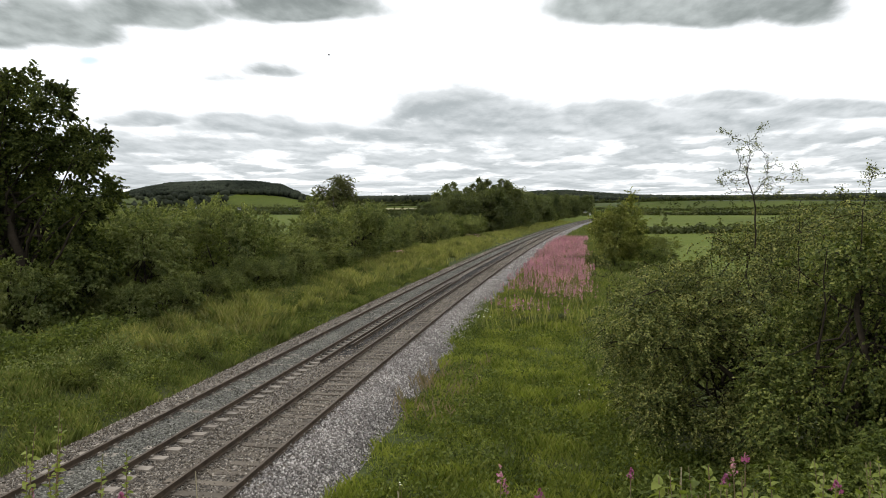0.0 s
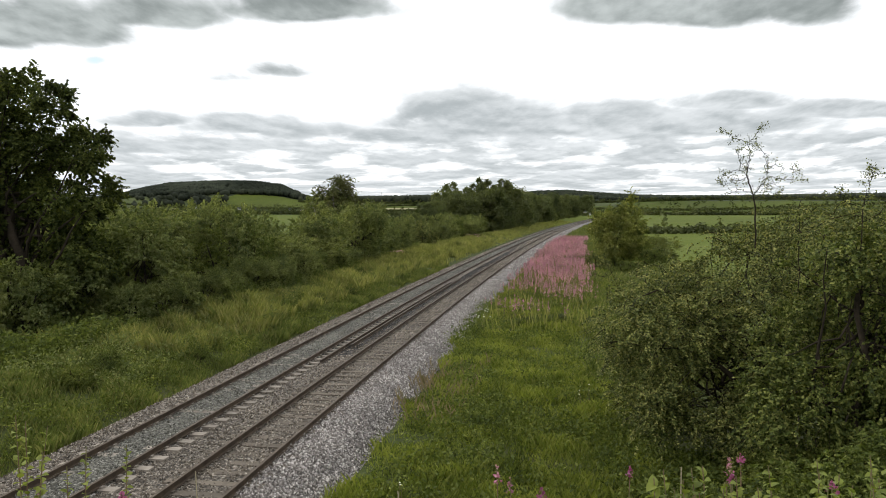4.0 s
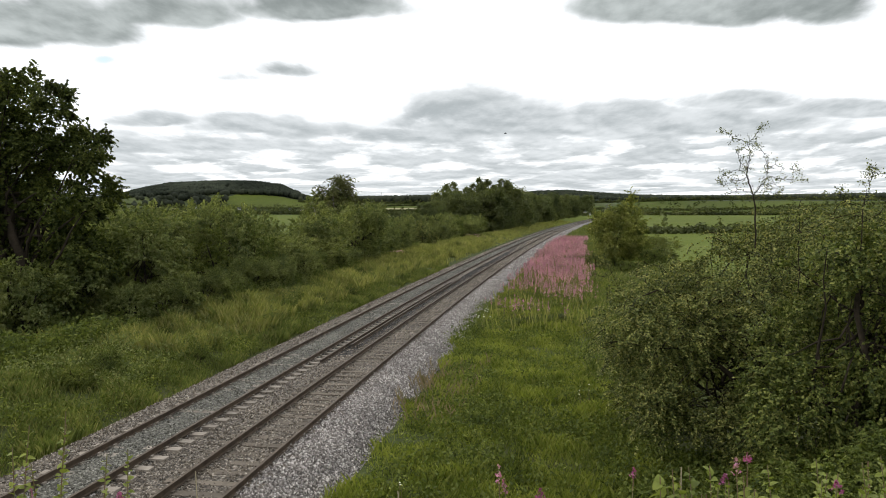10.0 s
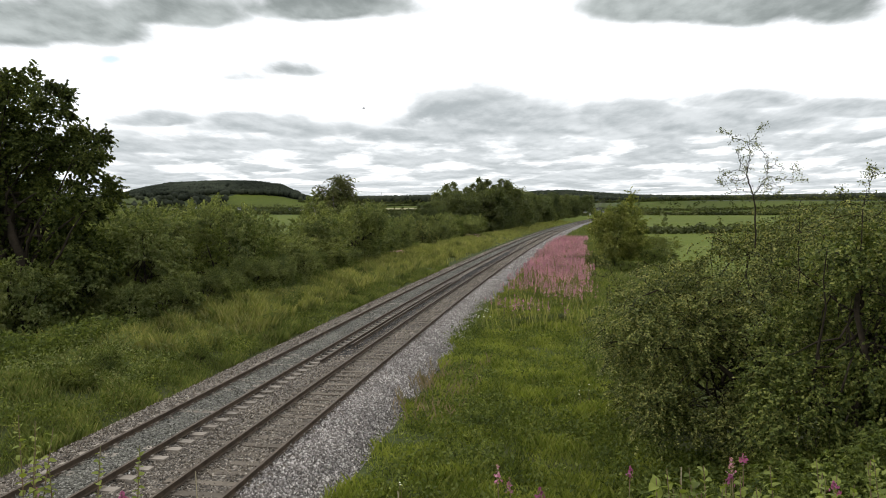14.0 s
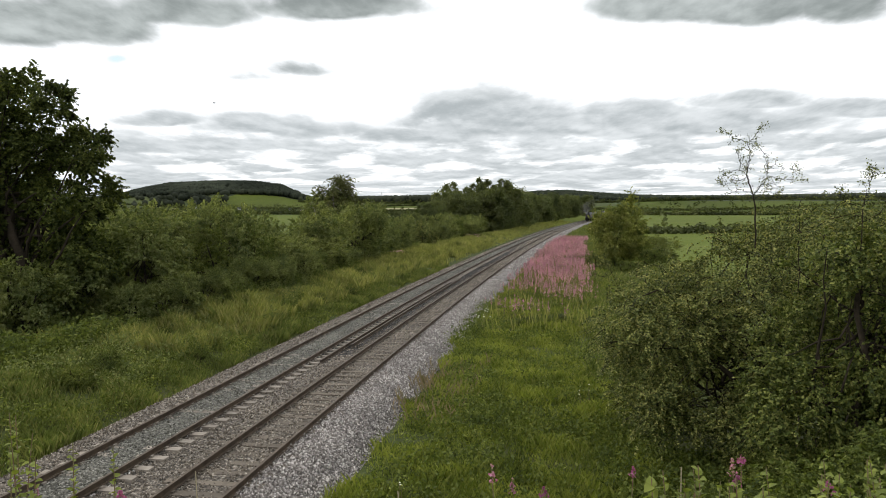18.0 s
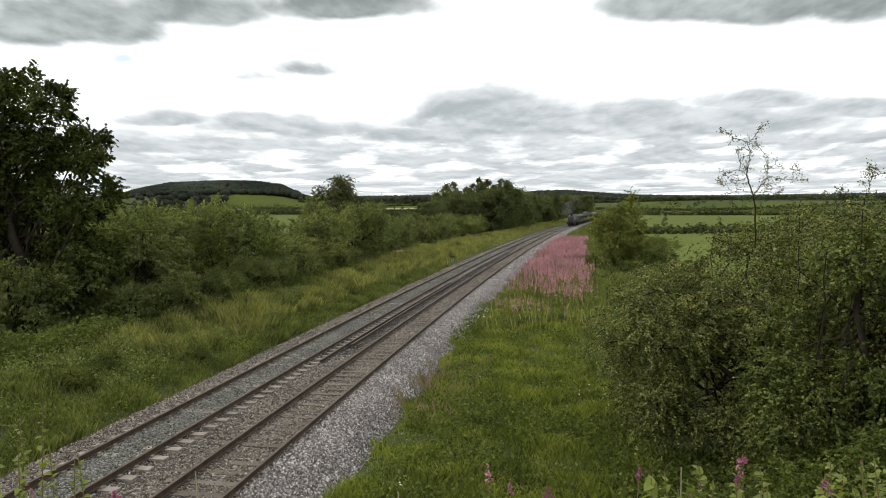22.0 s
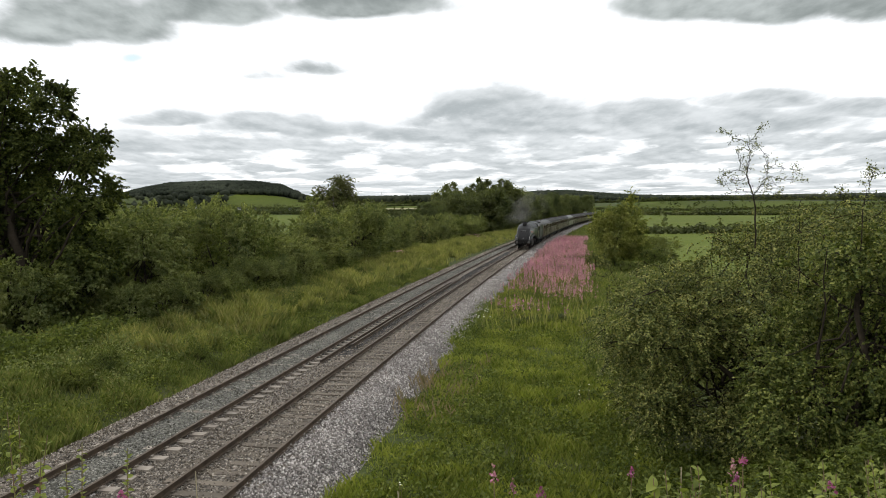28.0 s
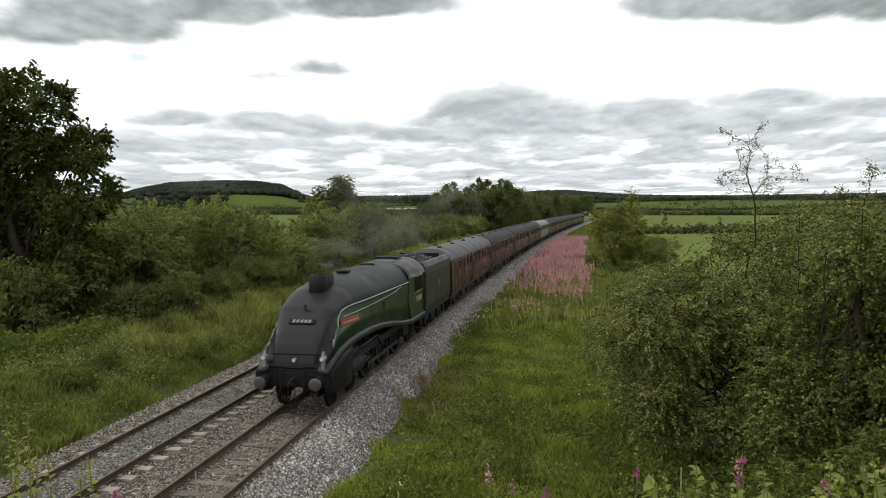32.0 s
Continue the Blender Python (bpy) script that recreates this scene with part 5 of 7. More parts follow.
# the big oak on the far side of the line
oak = woody("oak_tree", [(0.5, 0, 11.3, 2.3, 2.2, 1.35), (-2.8, 0, 11.4, 2.0, 2.2, 1.3), (3.0, 0, 8.9, 1.5, 1.5, 1.4), (0.9, 0, 8.9, 1.3, 1.8, 1.2), (-1.2, 0, 8.8, 1.8, 2.2, 1.5), (-4.0, 0, 8.6, 2.0, 2.4, 1.6), (-3.0, 0, 10.0, 2.2, 2.2, 1.3), (-4.4, 0, 7.1, 2.2, 2.2, 1.6), (-1.0, 0.2, 7.4, 2.2, 2.0, 1.3), (-0.8, 0, 10.2, 1.8, 2.0, 1.1), (3.9, 0.2, 7.1, 0.8, 0.9, 1.0), (2.0, -0.2, 6.4, 2.0, 2.0, 1.5), (-1.6, 0, 6.0, 2.0, 2.2, 1.3), (-4.2, 0, 5.6, 2.2, 2.4, 1.6), (-0.2, 0.8, 3.4, 2.8, 2.0, 1.4), (-3.6, -0.3, 3.0, 2.8, 2.2, 1.7), (2.6, 0, 4.0, 1.9, 2.0, 1.4), (-1.2, -2.0, 2.0, 2.2, 1.2, 1.7), (1.8, -1.8, 2.2, 1.7, 1.1, 1.5)], 180000, 0.092, M_OAK, M_BARK, "tall dark green oak tree in full leaf beside the railway", "tree", "", 11, 0.3, (0, 0), 1, limbs=80, shoot=0.5, twigs=500, rise=0.35, droop=0.2, fan=0.9, inner=0.2, per=16, each=22)
put(oak, -21.3, 36.5, 0, 1.1)

# shrubs along the far fence: a few kinds, repeated
shrub_a = woody("sallow_bush", [(0, 0, 2.6, 2.3, 2.2, 2.2), (1.2, 0.4, 3.6, 1.6, 1.6, 1.5), (-1.3, -0.3, 3.2, 1.6, 1.7, 1.7), (0.2, 0.8, 1.2, 2.4, 2.2, 1.1)], 10000, 0.115, M_SALLOW, M_BARK, "grey-green sallow bush in a thick row beside the line", "bush", "sallow bushes along the line", 21, 0.09, (0, 0), 4, 45, 0.13, 0.4, 0.5, 20, 2.0, shoot=0.75, twigs=60, rise=0.7, droop=0.25, fan=0.55, per=8, each=20)
shrub_b = woody("sallow_bush", [(0, 0, 2.0, 2.2, 2.0, 1.8), (0.9, 0, 3.2, 1.3, 1.3, 1.3), (-1.4, 0.2, 2.1, 1.5, 1.6, 1.6), (1.7, 0.2, 1.4, 1.5, 1.6, 1.2)], 9000, 0.115, M_SALLOW, M_BARK, "rounded grey-green sallow bush in a thick row beside the line", "bush", "sallow bushes along the line", 22, 0.08, (0, 0), 4, 45, 0.14, 0.4, 0.5, 20, 2.0, shoot=0.7, twigs=60, rise=0.6, droop=0.3, fan=0.6, per=8, each=20)
shrub_c = woody("willow_tree", [(0, 0, 3.8, 1.9, 1.8, 2.0), (0.4, 0.2, 5.4, 1.3, 1.3, 1.4), (-0.9, 0, 2.6, 1.8, 1.7, 1.6), (1.0, 0.2, 2.2, 1.7, 1.6, 1.5)], 12000, 0.1, M_SALLOW, M_BARK_PALE, "tall grey-green willow with pale stems", "tree", "willows along the line", 23, 0.11, (0, 0), 3, 40, 0.13, 0.4, 0.5, 24, 2.2, shoot=0.8, twigs=60, rise=0.6, droop=0.5, fan=0.5, per=8, each=20)
shrub_d = woody("hawthorn_bush", [(0, 0, 1.8, 1.9, 1.8, 1.7), (0.7, 0.3, 2.7, 1.2, 1.2, 1.1), (-0.8, -0.2, 1.3, 1.5, 1.5, 1.2)], 5600, 0.12, M_THORN, M_BARK, "dense dark green hawthorn bush beside the line", "bush", "hawthorn bushes along the line", 24, 0.07, (0, 0), 3, 45, 0.13, 0.35, 0.5, 18, shoot=0.5, twigs=40, per=8, each=18)
shrub_e = woody("sallow_bush", [(0, 0, 2.7, 2.2, 2.1, 2.1), (1.2, 0.4, 3.9, 1.5, 1.5, 1.4), (-1.3, -0.3, 3.4, 1.5, 1.6, 1.6), (0.2, 0.8, 1.3, 2.4, 2.2, 1.2)], 20000, 0.085, M_SALLOW, M_BARK, "large olive-green sallow bush beneath the oak", "bush", "sallow bushes along the line", 26, 0.09, (0, 0), 4, 60, 0.075, 0.65, 0.45, 24, 1.9, 2.4, shoot=0.75, twigs=140, rise=0.75, droop=0.25, fan=0.55, inner=0.04, per=9, each=24)
shrub_f = woody("blackthorn_bush", [(0, 0, 2.2, 2.1, 2.0, 1.9), (0.9, 0, 3.6, 1.3, 1.3, 1.3), (-1.4, 0.2, 2.5, 1.5, 1.6, 1.6), (1.7, 0.2, 1.5, 1.5, 1.6, 1.3)], 20000, 0.07, M_BRAMBLE, M_BARK, "fresh green blackthorn bush among the sallows", "bush", "blackthorn bushes along the line", 27, 0.08, (0, 0), 4, 60, 0.075, 0.65, 0.45, 24, 1.7, 2.4, shoot=0.6, twigs=140, rise=0.5, droop=0.35, fan=0.65, inner=0.04, per=10, each=24)
KINDS = [shrub_a, shrub_b, shrub_c, shrub_d, shrub_e, shrub_f]
USED = set()


def plant(kind, s, o, size=1.0, tall=1.0, turn=0.0):
    x, y, h = on_line(s, o)
    x, y = float(x), float(y)
    if kind in USED:
        return again(KINDS[kind], x, y, turn, size, tall)
    USED.add(kind)
    t = KINDS[kind]
    t.matrix_basis = pose(x, y, ground_at(x, y), 0, 0, turn) @ Matrix.Diagonal((size, size, size * tall, 1))
    return t


rng_row = random.Random(5)
# the thick mass nearest the oak: tall first, a dip where the field shows through, tall again
TALL_OF = (5.5, 5.1, 7.1, 4.1, 5.5, 5.2)
for row, (o_row, s_from, s_to) in enumerate(((-15.6, 17, 60), (-19.6, 9, 62), (-24.0, 16, 62))):
    s_row = float(s_from)
    while s_row < s_to:
        o = o_row + rng_row.uniform(-0.8, 0.8)
        q = s_row + 2.3 * (o + 15.6)
        top = float(np.interp(q, [-10, 6, 14, 26, 33, 36, 42, 45, 52, 70], [5.0, 5.9, 6.6, 6.2, 5.2, 3.8, 3.7, 5.2, 6.2, 5.8])) * rng_row.uniform(0.9, 1.06)
        kind = rng_row.choice([4, 5, 4, 4] if row < 2 else [4, 0])
        size = rng_row.uniform(0.9, 1.15)
        plant(kind, s_row, o, size, top / (TALL_OF[kind] * size), rng_row.uniform(0, 360))
        s_row += rng_row.uniform(2.7, 3.7)
# dark clumps of bramble on the slope of the far bank
for k in range(20):
    plant(5, 3 + 2.5 * k + rng_row.uniform(-1, 1), rng_row.uniform(-10.8, -7.2), rng_row.uniform(0.16, 0.3), rng_row.uniform(0.6, 0.85), rng_row.uniform(0, 360))
# young growth in front of them
for k in range(15):
    s_row = 12.5 + 2.4 * k + rng_row.uniform(-0.8, 0.8)
    plant(4, s_row, -13.3 + rng_row.uniform(-0.5, 0.5), rng_row.uniform(0.4, 0.58), rng_row.uniform(0.75, 1.05), rng_row.uniform(0, 360))
s_row = 60.0
while s_row < 150:
    for back in (0, 1):
        kind = rng_row.choice([0, 1, 4, 2, 5] if back == 0 else [0, 2, 1])
        o = -18.2 - 4.2 * back + rng_row.uniform(-1.0, 1.0) - 0.03 * s_row * (s_row < 110)
        plant(kind, s_row + rng_row.uniform(-1.5, 1.5), o, rng_row.uniform(0.88, 1.1) * (1.0 + 0.1 * back) * 0.98, rng_row.uniform(0.8, 1.08), rng_row.uniform(0, 360))
    s_row += rng_row.uniform(3.2, 4.6)


# the great hawthorns on the near side
thorn = woody("hawthorn_tree", [(-2.0, -0.2, 3.0, 1.5, 1.8, 1.0), (-0.9, 0.3, 3.3, 1.8, 2.0, 1.5), (0.6, 0, 3.8, 2.2, 2.2, 1.8), (2.2, -0.2, 4.2, 2.1, 2.2, 1.9), (3.8, -0.3, 4.2, 2.1, 2.2, 2.0), (-1.0, 1.5, 1.4, 2.0, 0.9, 1.5), (-2.0, -1.3, 1.6, 0.7, 0.6, 0.9), (-0.7, -1.5, 1.0, 0.8, 0.6, 0.9), (0.3, -1.4, 1.3, 0.9, 0.6, 1.0), (2.8, -1.2, 2.0, 2.2, 1.7, 1.9), (4.6, -0.5, 2.4, 2.2, 2.2, 2.3)],
              265000, 0.035, M_THORN, M_BARK, "large spreading hawthorn with small dull green leaves", "tree", "", 31, 0.1, (1.2, 0), 6, limbs=110, shoot=0.6, twigs=900, rise=0.35, droop=0.5, fan=0.75, inner=0.15, per=16, each=34)
put(thorn, 8.0, 19.8, 0, 1.16)
thorn_b = woody("hawthorn_tree", [(0.2, -0.5, 5.6, 1.5, 1.3, 0.7), (1.9, 0, 4.8, 1.6, 1.7, 1.6), (0.7, -0.7, 3.5, 1.3, 0.8, 1.1), (-0.9, -0.2, 2.6, 1.3, 1.3, 1.25), (-0.1, 0.9, 4.0, 1.4, 0.6, 1.3), (1.4, -0.6, 2.2, 1.7, 1.4, 1.6), (3.0, 0, 3.6, 1.9, 1.9, 2.4)],
                120000, 0.045, M_FRESHTHORN, M_BARK, "dense hawthorn with dark hollows between its branches", "tree", "", 33, 0.1, (0.8, 0), 4, limbs=80, shoot=0.5, twigs=500, rise=0.3, droop=0.5, fan=0.75, inner=0.1, per=14, each=24)
put(thorn_b, 7.9, 14.2, 0, 0.97)
heap = woody("bramble_heap", [(0, 0, 0.9, 1.3, 1.2, 1.0), (1.2, 0.2, 1.1, 1.3, 1.2, 1.2), (-1.0, 0.3, 0.6, 1.0, 1.0, 0.7), (2.2, 0, 1.2, 1.2, 1.2, 1.4)], 38000, 0.045, M_BRAMBLE, M_BARK, "heap of bright green brambles and nettles on the bank", "bush", "", 34, 0.02, (0.5, 0), 6, 50, 0.1, 0.5, 0.3, 30, 1.6, 2.0, shoot=0.45, twigs=60, rise=0.4, droop=0.6, fan=0.8, per=12, each=20)
put(heap, 5.6, 10.6)
bush = woody("hawthorn_bush", [(-0.4, 0, 2.2, 2.0, 2.2, 2.1), (1.3, 0, 3.4, 1.5, 1.6, 1.7), (-1.6, 0.3, 3.4, 1.3, 1.4, 1.5), (0.6, 0, 4.6, 0.8, 0.8, 1.3), (1.3, 0, 5.7, 0.32, 0.32, 1.0), (1.9, -0.3, 1.6, 1.4, 1.6, 1.5), (-0.5, 0, 4.2, 1.0, 1.0, 1.0)], 52000, 0.08, M_BUSHLEAF, M_BARK, "rounded green hawthorn bush beside the pink willowherb", "bush", "", 32, 0.1, (0, 0), 4, 70, 0.06, 0.7, 0.4, 24, 1.6, 2.2, shoot=0.7, twigs=80, rise=0.6, droop=0.3, fan=0.55, per=12, each=22)
bush.matrix_basis = pose(19.5, 80.0, ground_at(19.5, 80.0)) @ Matrix.Diagonal((1.16, 1.16, 1.3, 1))

# lower growth spreading round that bush
for x, y, turn, size, tall in ((7.2, 11.6, 10, 1.0, 0.8), (8.0, 13.4, 290, 1.05, 0.9), (8.5, 16.2, 110, 0.8, 0.5), (4.9, 41.0, 20, 0.8, 0.3)):
    again(heap, x, y, turn, size, tall)
for k, x, y, size, tall in ((3, 16.6, 76.5, 0.75, 0.7), (5, 22.6, 78, 0.72, 0.7), (4, 25.5, 84, 0.75, 0.75), (5, 18.4, 72, 0.55, 0.6), (3, 24.0, 71, 0.7, 0.6)):
    again(KINDS[k], x, y, 37.0 * k + x, size, tall)


# ---- grass and herbs ----
def blades(name, label, n, s0, s1, o0, o1, tall, wide, material, lean=0.35, seed=1, near=1.0, keep=None, category="grass"):
    """Grass blades over a stretch of the plan, joined."""
    rng = np.random.default_rng(seed)
    s = s0 + (s1 - s0) * rng.random(n) ** near
    o = o0 + (o1 - o0) * rng.random(n)
    x, y, h = on_line(s, o)
    tuft = wave(x, y, 0.45, 2.0) + 0.7 * wave(x, y, 1.7, 5.0)
    ok = rng.random(n) < 0.55 + 0.45 * tuft
    if keep is not None:
        ok &= keep(x, y, s, o)
    x, y, tuft, o = x[ok], y[ok], tuft[ok], o[ok]
    n = len(x)
    z = land(x, y) - 0.03
    z = np.where((o > -6.1) & (o < 2.7), np.maximum(z, bed_height(o) - 0.02), z)
    t = tall * (0.5 + 0.6 * rng.random(n)) * (1 + 0.45 * tuft)
    w = wide * (0.6 + 0.8 * rng.random(n))
    a = rng.random(n) * 2 * np.pi
    d = np.stack([np.cos(a), np.sin(a)], 1)
    b = rng.random(n) * 2 * np.pi
    l = lean * t * (0.3 + rng.random(n))
    P = np.zeros((n, 4, 3))
    P[:, 0] = np.stack([x - d[:, 0] * w / 2, y - d[:, 1] * w / 2, z], 1)
    P[:, 1] = np.stack([x + d[:, 0] * w / 2, y + d[:, 1] * w / 2, z], 1)
    P[:, 2] = np.stack([x + d[:, 0] * w * 0.4 + np.cos(b) * l * 0.4, y + d[:, 1] * w * 0.4 + np.sin(b) * l * 0.4, z + t * 0.65], 1)
    P[:, 3] = np.stack([x + np.cos(b) * l, y + np.sin(b) * l, z + t], 1)
    F = np.arange(4 * n).reshape(-1, 4)
    return tagged(new(name, quick(name, P.reshape(-1, 3), F, material)), label, category, kind="stuff")


def herbs(name, label, n, place, tall, leaf, material, seed=1, per=11, wide=0.16, category="weeds"):
    """Low leafy weeds: stems of many small leaves, joined."""
    rng = np.random.default_rng(seed)
    x, y = place(rng, n)
    n = len(x)
    z = land(x, y)
    t = tall * (0.5 + 0.7 * rng.random(n))
    k = np.repeat(np.arange(n), per)
    up = rng.random(len(k))
    C = np.stack([x[k] + rng.normal(size=len(k)) * wide, y[k] + rng.normal(size=len(k)) * wide, z[k] + up * t[k]], 1)
    v, f = leaf_arrays(C, leaf, rng, 1.7)
    return tagged(new(name, quick(name, v, f, material)), label, category, kind="stuff")


def strip(s0, s1, o0, o1, near=1.0, patchy=False):
    def place(rng, n):
        if patchy:
            s, o = s0 + (s1 - s0) * rng.random(n) ** near, o0 + (o1 - o0) * rng.random(n)
            x, y, _ = on_line(s, o)
            ok = rng.random(n) < 0.45 + 0.75 * wave(x, y, 0.9, 7.0) + 0.4 * wave(x, y, 3.1, 1.0)
            return x[ok], y[ok]
        s = s0 + (s1 - s0) * rng.random(n) ** near
        x, y, _ = on_line(s, o0 + (o1 - o0) * rng.random(n))
        return x, y
    return place


ahead = lambda x, y, s, o: (y > 7) & (np.abs(x / np.maximum(y, 1)) < 0.72)
ragged = lambda x, y, s, o: ahead(x, y, s, o) & (o > 2.75 + 0.45 * wave(x, y, 0.7, 4.0) + 0.3 * wave(x, y, 2.3, 1.0)) | (o < -6.0 + 0.4 * wave(x, y, 0.8, 2.0) + 0.3 * wave(x, y, 2.6, 6.0))
clear = lambda x, y: (np.hypot(x - 8.8, y - 20.0) > 3.9) & (np.hypot(x - 9.0, y - 14.4) > 2.2)
ragged_first = ragged
ragged = lambda x, y, s, o: ragged_first(x, y, s, o) & clear(x, y)
blades("verge_grass", "green tussocky grass beside the track", 250000, -14, 70, 2.1, 12, 0.34, 0.02, M_FRESHGRASS, 0.5, 3, 1.5, ragged)
blades("verge_grass", "long grass of the far bank running to seed", 200000, -10, 60, -15, -5.6, 0.4, 0.018, M_GRASS, 0.5, 4, 1.3, ragged)
blades("seeding_grass", "tall straw-tipped grass on the far bank", 120000, 8, 110, -15, -7.6, 0.85, 0.012, M_STRAW, 0.42, 5, 1.2, ahead)
blades("bank_grass", "long grass along the line far off", 60000, 55, 300, -19, -6.6, 0.6, 0.06, M_STRAW, 0.5, 6, 1.3)
blades("bank_grass", "rough grass beyond the willowherb", 36000, 60, 300, 2.8, 13, 0.5, 0.06, M_GRASS, 0.5, 7, 1.3)
blades("verge_grass", "rank grass round the hawthorns", 60000, 8, 120, 9, 19, 0.55, 0.035, M_GRASS, 0.5, 17, 1.2, lambda x, y, s, o: ahead(x, y, s, o) & clear(x, y))
herbs("low_weeds", "low broad-leaved weeds among the grass", 15000, strip(-16, 45, 3.2, 12, 1.6, True), 0.38, 0.066, M_BRAMBLE, 8)
herbs("low_weeds", "low brambles spread over the far bank", 19000, strip(-10, 40, -17.5, -6.4, 1.2, True), 0.5, 0.055, M_BRAMBLE, 9)


herbs("tall_weeds", "tall nettles and willowherb before the bushes", 3000, strip(4, 50, -15.2, -12.0, 1.1, True), 1.35, 0.085, M_BRAMBLE, 26, 26, 0.16)
herbs("tall_weeds", "grey-green leafy weeds standing in the long grass", 2600, strip(2, 55, -12.8, -7.4, 1.1, True), 0.85, 0.06, M_SALLOW, 27, 20, 0.13)
blades("dry_stalks", "dry pale stalks among the willowherb", 1500, 18, 60, 3.3, 9.8, 1.05, 0.02, M_STRAW, 0.25, 28, 1.3)
blades("short_grass", "short green grass low on the verge", 120000, -16, 24, 2.7, 10.5, 0.13, 0.014, M_FRESHGRASS, 0.5, 29, 1.2, ragged)
blades("short_grass", "short rough grass on the far bank", 150000, -14, 45, -13, -6.1, 0.2, 0.018, M_GRASS, 0.55, 32, 1.3, ragged)
herbs("low_weeds", "dense small-leaved weeds low on the bank", 9000, strip(-17, 6, 3.2, 12, 1.0, True), 0.32, 0.05, M_BRAMBLE, 30, 12, 0.13)
herbs("low_weeds", "nettles in the shade of the hawthorns", 800, lambda rng, n: (4.0 + 3.2 * rng.random(n), 12.5 + 6.5 * rng.random(n)), 0.55, 0.06, M_BRAMBLE, 31, 14, 0.15)
herbs("edge_weeds", "rank green weeds at the edge of the ballast", 260, strip(14, 30, 2.3, 3.5), 0.8, 0.06, M_BRAMBLE, 23, 16, 0.2)
herbs("edge_weeds", "few low weeds creeping over the ballast", 220, strip(-8, 50, 1.9, 2.9), 0.22, 0.045, M_BRAMBLE, 24, 12, 0.14)
blades("seedheads", "brownish pink dry seedheads beside the ballast", 1300, 1.5, 10.5, 2.3, 5.0, 0.5, 0.014, M_SEED, 0.4, 25, 1.0)


def willowherb():
    """The pink patch: many stems, each with narrow leaves and a tapering spike of flowers."""
    rng = np.random.default_rng(12)
    n = 6400
    s = 20 + 102 * rng.random(n) ** 1.05
    edge = np.interp(s, [20, 60, 122], [9.8, 9.6, 8.6]) + 0.8 * wave(s, s, 2.1, 3.0)
    o = 3.2 + 0.5 * wave(s, s, 1.4) + (edge - 3.3) * rng.random(n)
    dense = smooth(22, 62, s) * 0.8 + 0.1 + 0.4 * wave(s, o, 1.3, 2.2) + 0.25 * wave(s, o, 4.0, 0.7)
    ok = rng.random(n) < dense
    s, o = s[ok], o[ok]
    n = len(s)
    x, y, _ = on_line(s, o)
    z = land(x, y)
    t = 1.15 + 0.35 * rng.random(n)
    k = np.repeat(np.arange(n), 7)
    up = rng.random(len(k))
    C = np.stack([x[k] + rng.normal(size=len(k)) * 0.07, y[k] + rng.normal(size=len(k)) * 0.07, z[k] + up * 0.75 * t[k]], 1)
    v1, f1 = leaf_arrays(C, 0.055, rng, 3.0)
    k = np.repeat(np.arange(n), 11)
    up = rng.random(len(k)) ** 1.3
    C = np.stack([x[k] + rng.normal(size=len(k)) * 0.035 * (1.2 - up), y[k] + rng.normal(size=len(k)) * 0.035 * (1.2 - up), z[k] + (0.66 + 0.4 * up) * t[k]], 1)
    v2, f2 = leaf_arrays(C, 0.07, rng, 1.2)
    v, f = joined([(v1, f1), (v2, f2)])
    idx = np.concatenate([np.zeros(len(f1), int), np.ones(len(f2), int)])
    tagged(new("willowherb_patch", quick("willowherb_patch", v, f, [M_HERB, M_PINK], idx)), "dense patch of tall pink rosebay willowherb in flower", "wildflowers", kind="stuff")


willowherb()

# ---- trees and hedges farther off ----
clump_a = woody("ash_tree", [(0, 0, 7.5, 4.2, 4.0, 3.6), (2.6, 0, 9.5, 2.6, 2.6, 2.6), (-2.8, 0, 6.2, 3.0, 3.0, 3.0), (0, 0, 3.4, 4.6, 4.4, 2.8), (0.5, 0, 11.4, 2.0, 2.0, 1.9)], 13500, 0.25, M_FARLEAF, M_BARK, "tall dark green tree in full leaf by the line", "tree", "trees by the line", 41, 0.3, (0, 0), 1, 36, 0.14, 0.3, 0.6, 16)
clump_b = woody("ash_tree", [(0, 0, 5.5, 3.8, 3.6, 3.2), (1.8, 0, 7.2, 2.4, 2.4, 2.2), (-2.2, 0, 4.2, 2.8, 2.8, 2.6), (0, 0, 2.4, 4.0, 3.8, 2.2)], 10500, 0.25, M_FARLEAF, M_BARK, "rounded dark green tree in full leaf by the line", "tree", "trees by the line", 42, 0.25, (0, 0), 1, 36, 0.14, 0.3, 0.6, 16)
birch = woody("birch_tree", [(-1.6, 0, 5.6, 1.9, 1.7, 1.9), (1.9, 0, 4.9, 1.9, 1.8, 1.9), (0.8, 0, 8.4, 1.5, 1.4, 1.2), (0.4, 0, 9.0, 1.1, 1.1, 0.9), (-0.9, 0, 7.3, 1.6, 1.5, 1.5), (1.2, 0, 6.6, 1.7, 1.6, 1.7), (-0.2, 0, 5.0, 2.4, 2.2, 2.0), (-2.0, 0, 3.4, 2.2, 2.0, 2.0), (1.6, 0, 3.0, 2.2, 2.0, 2.0)], 44000, 0.085, M_BIRCH, M_BARK_PALE, "tall birch with a pale leaning stem and airy crown", "tree", "", 43, 0.13, (0.9, -0.6), 2, 30, 0.13, 0.4, 0.5, 40, shoot=0.8, twigs=120, rise=0.3, droop=0.6, fan=0.6, per=8, each=20)
put(birch, -12.9, 86.0, 0, 1.13)


put(clump_a, 16.2, 201, 10, 1.1)
put(clump_b, 1.0, 178, 0, 1.15)
rng_far = random.Random(9)
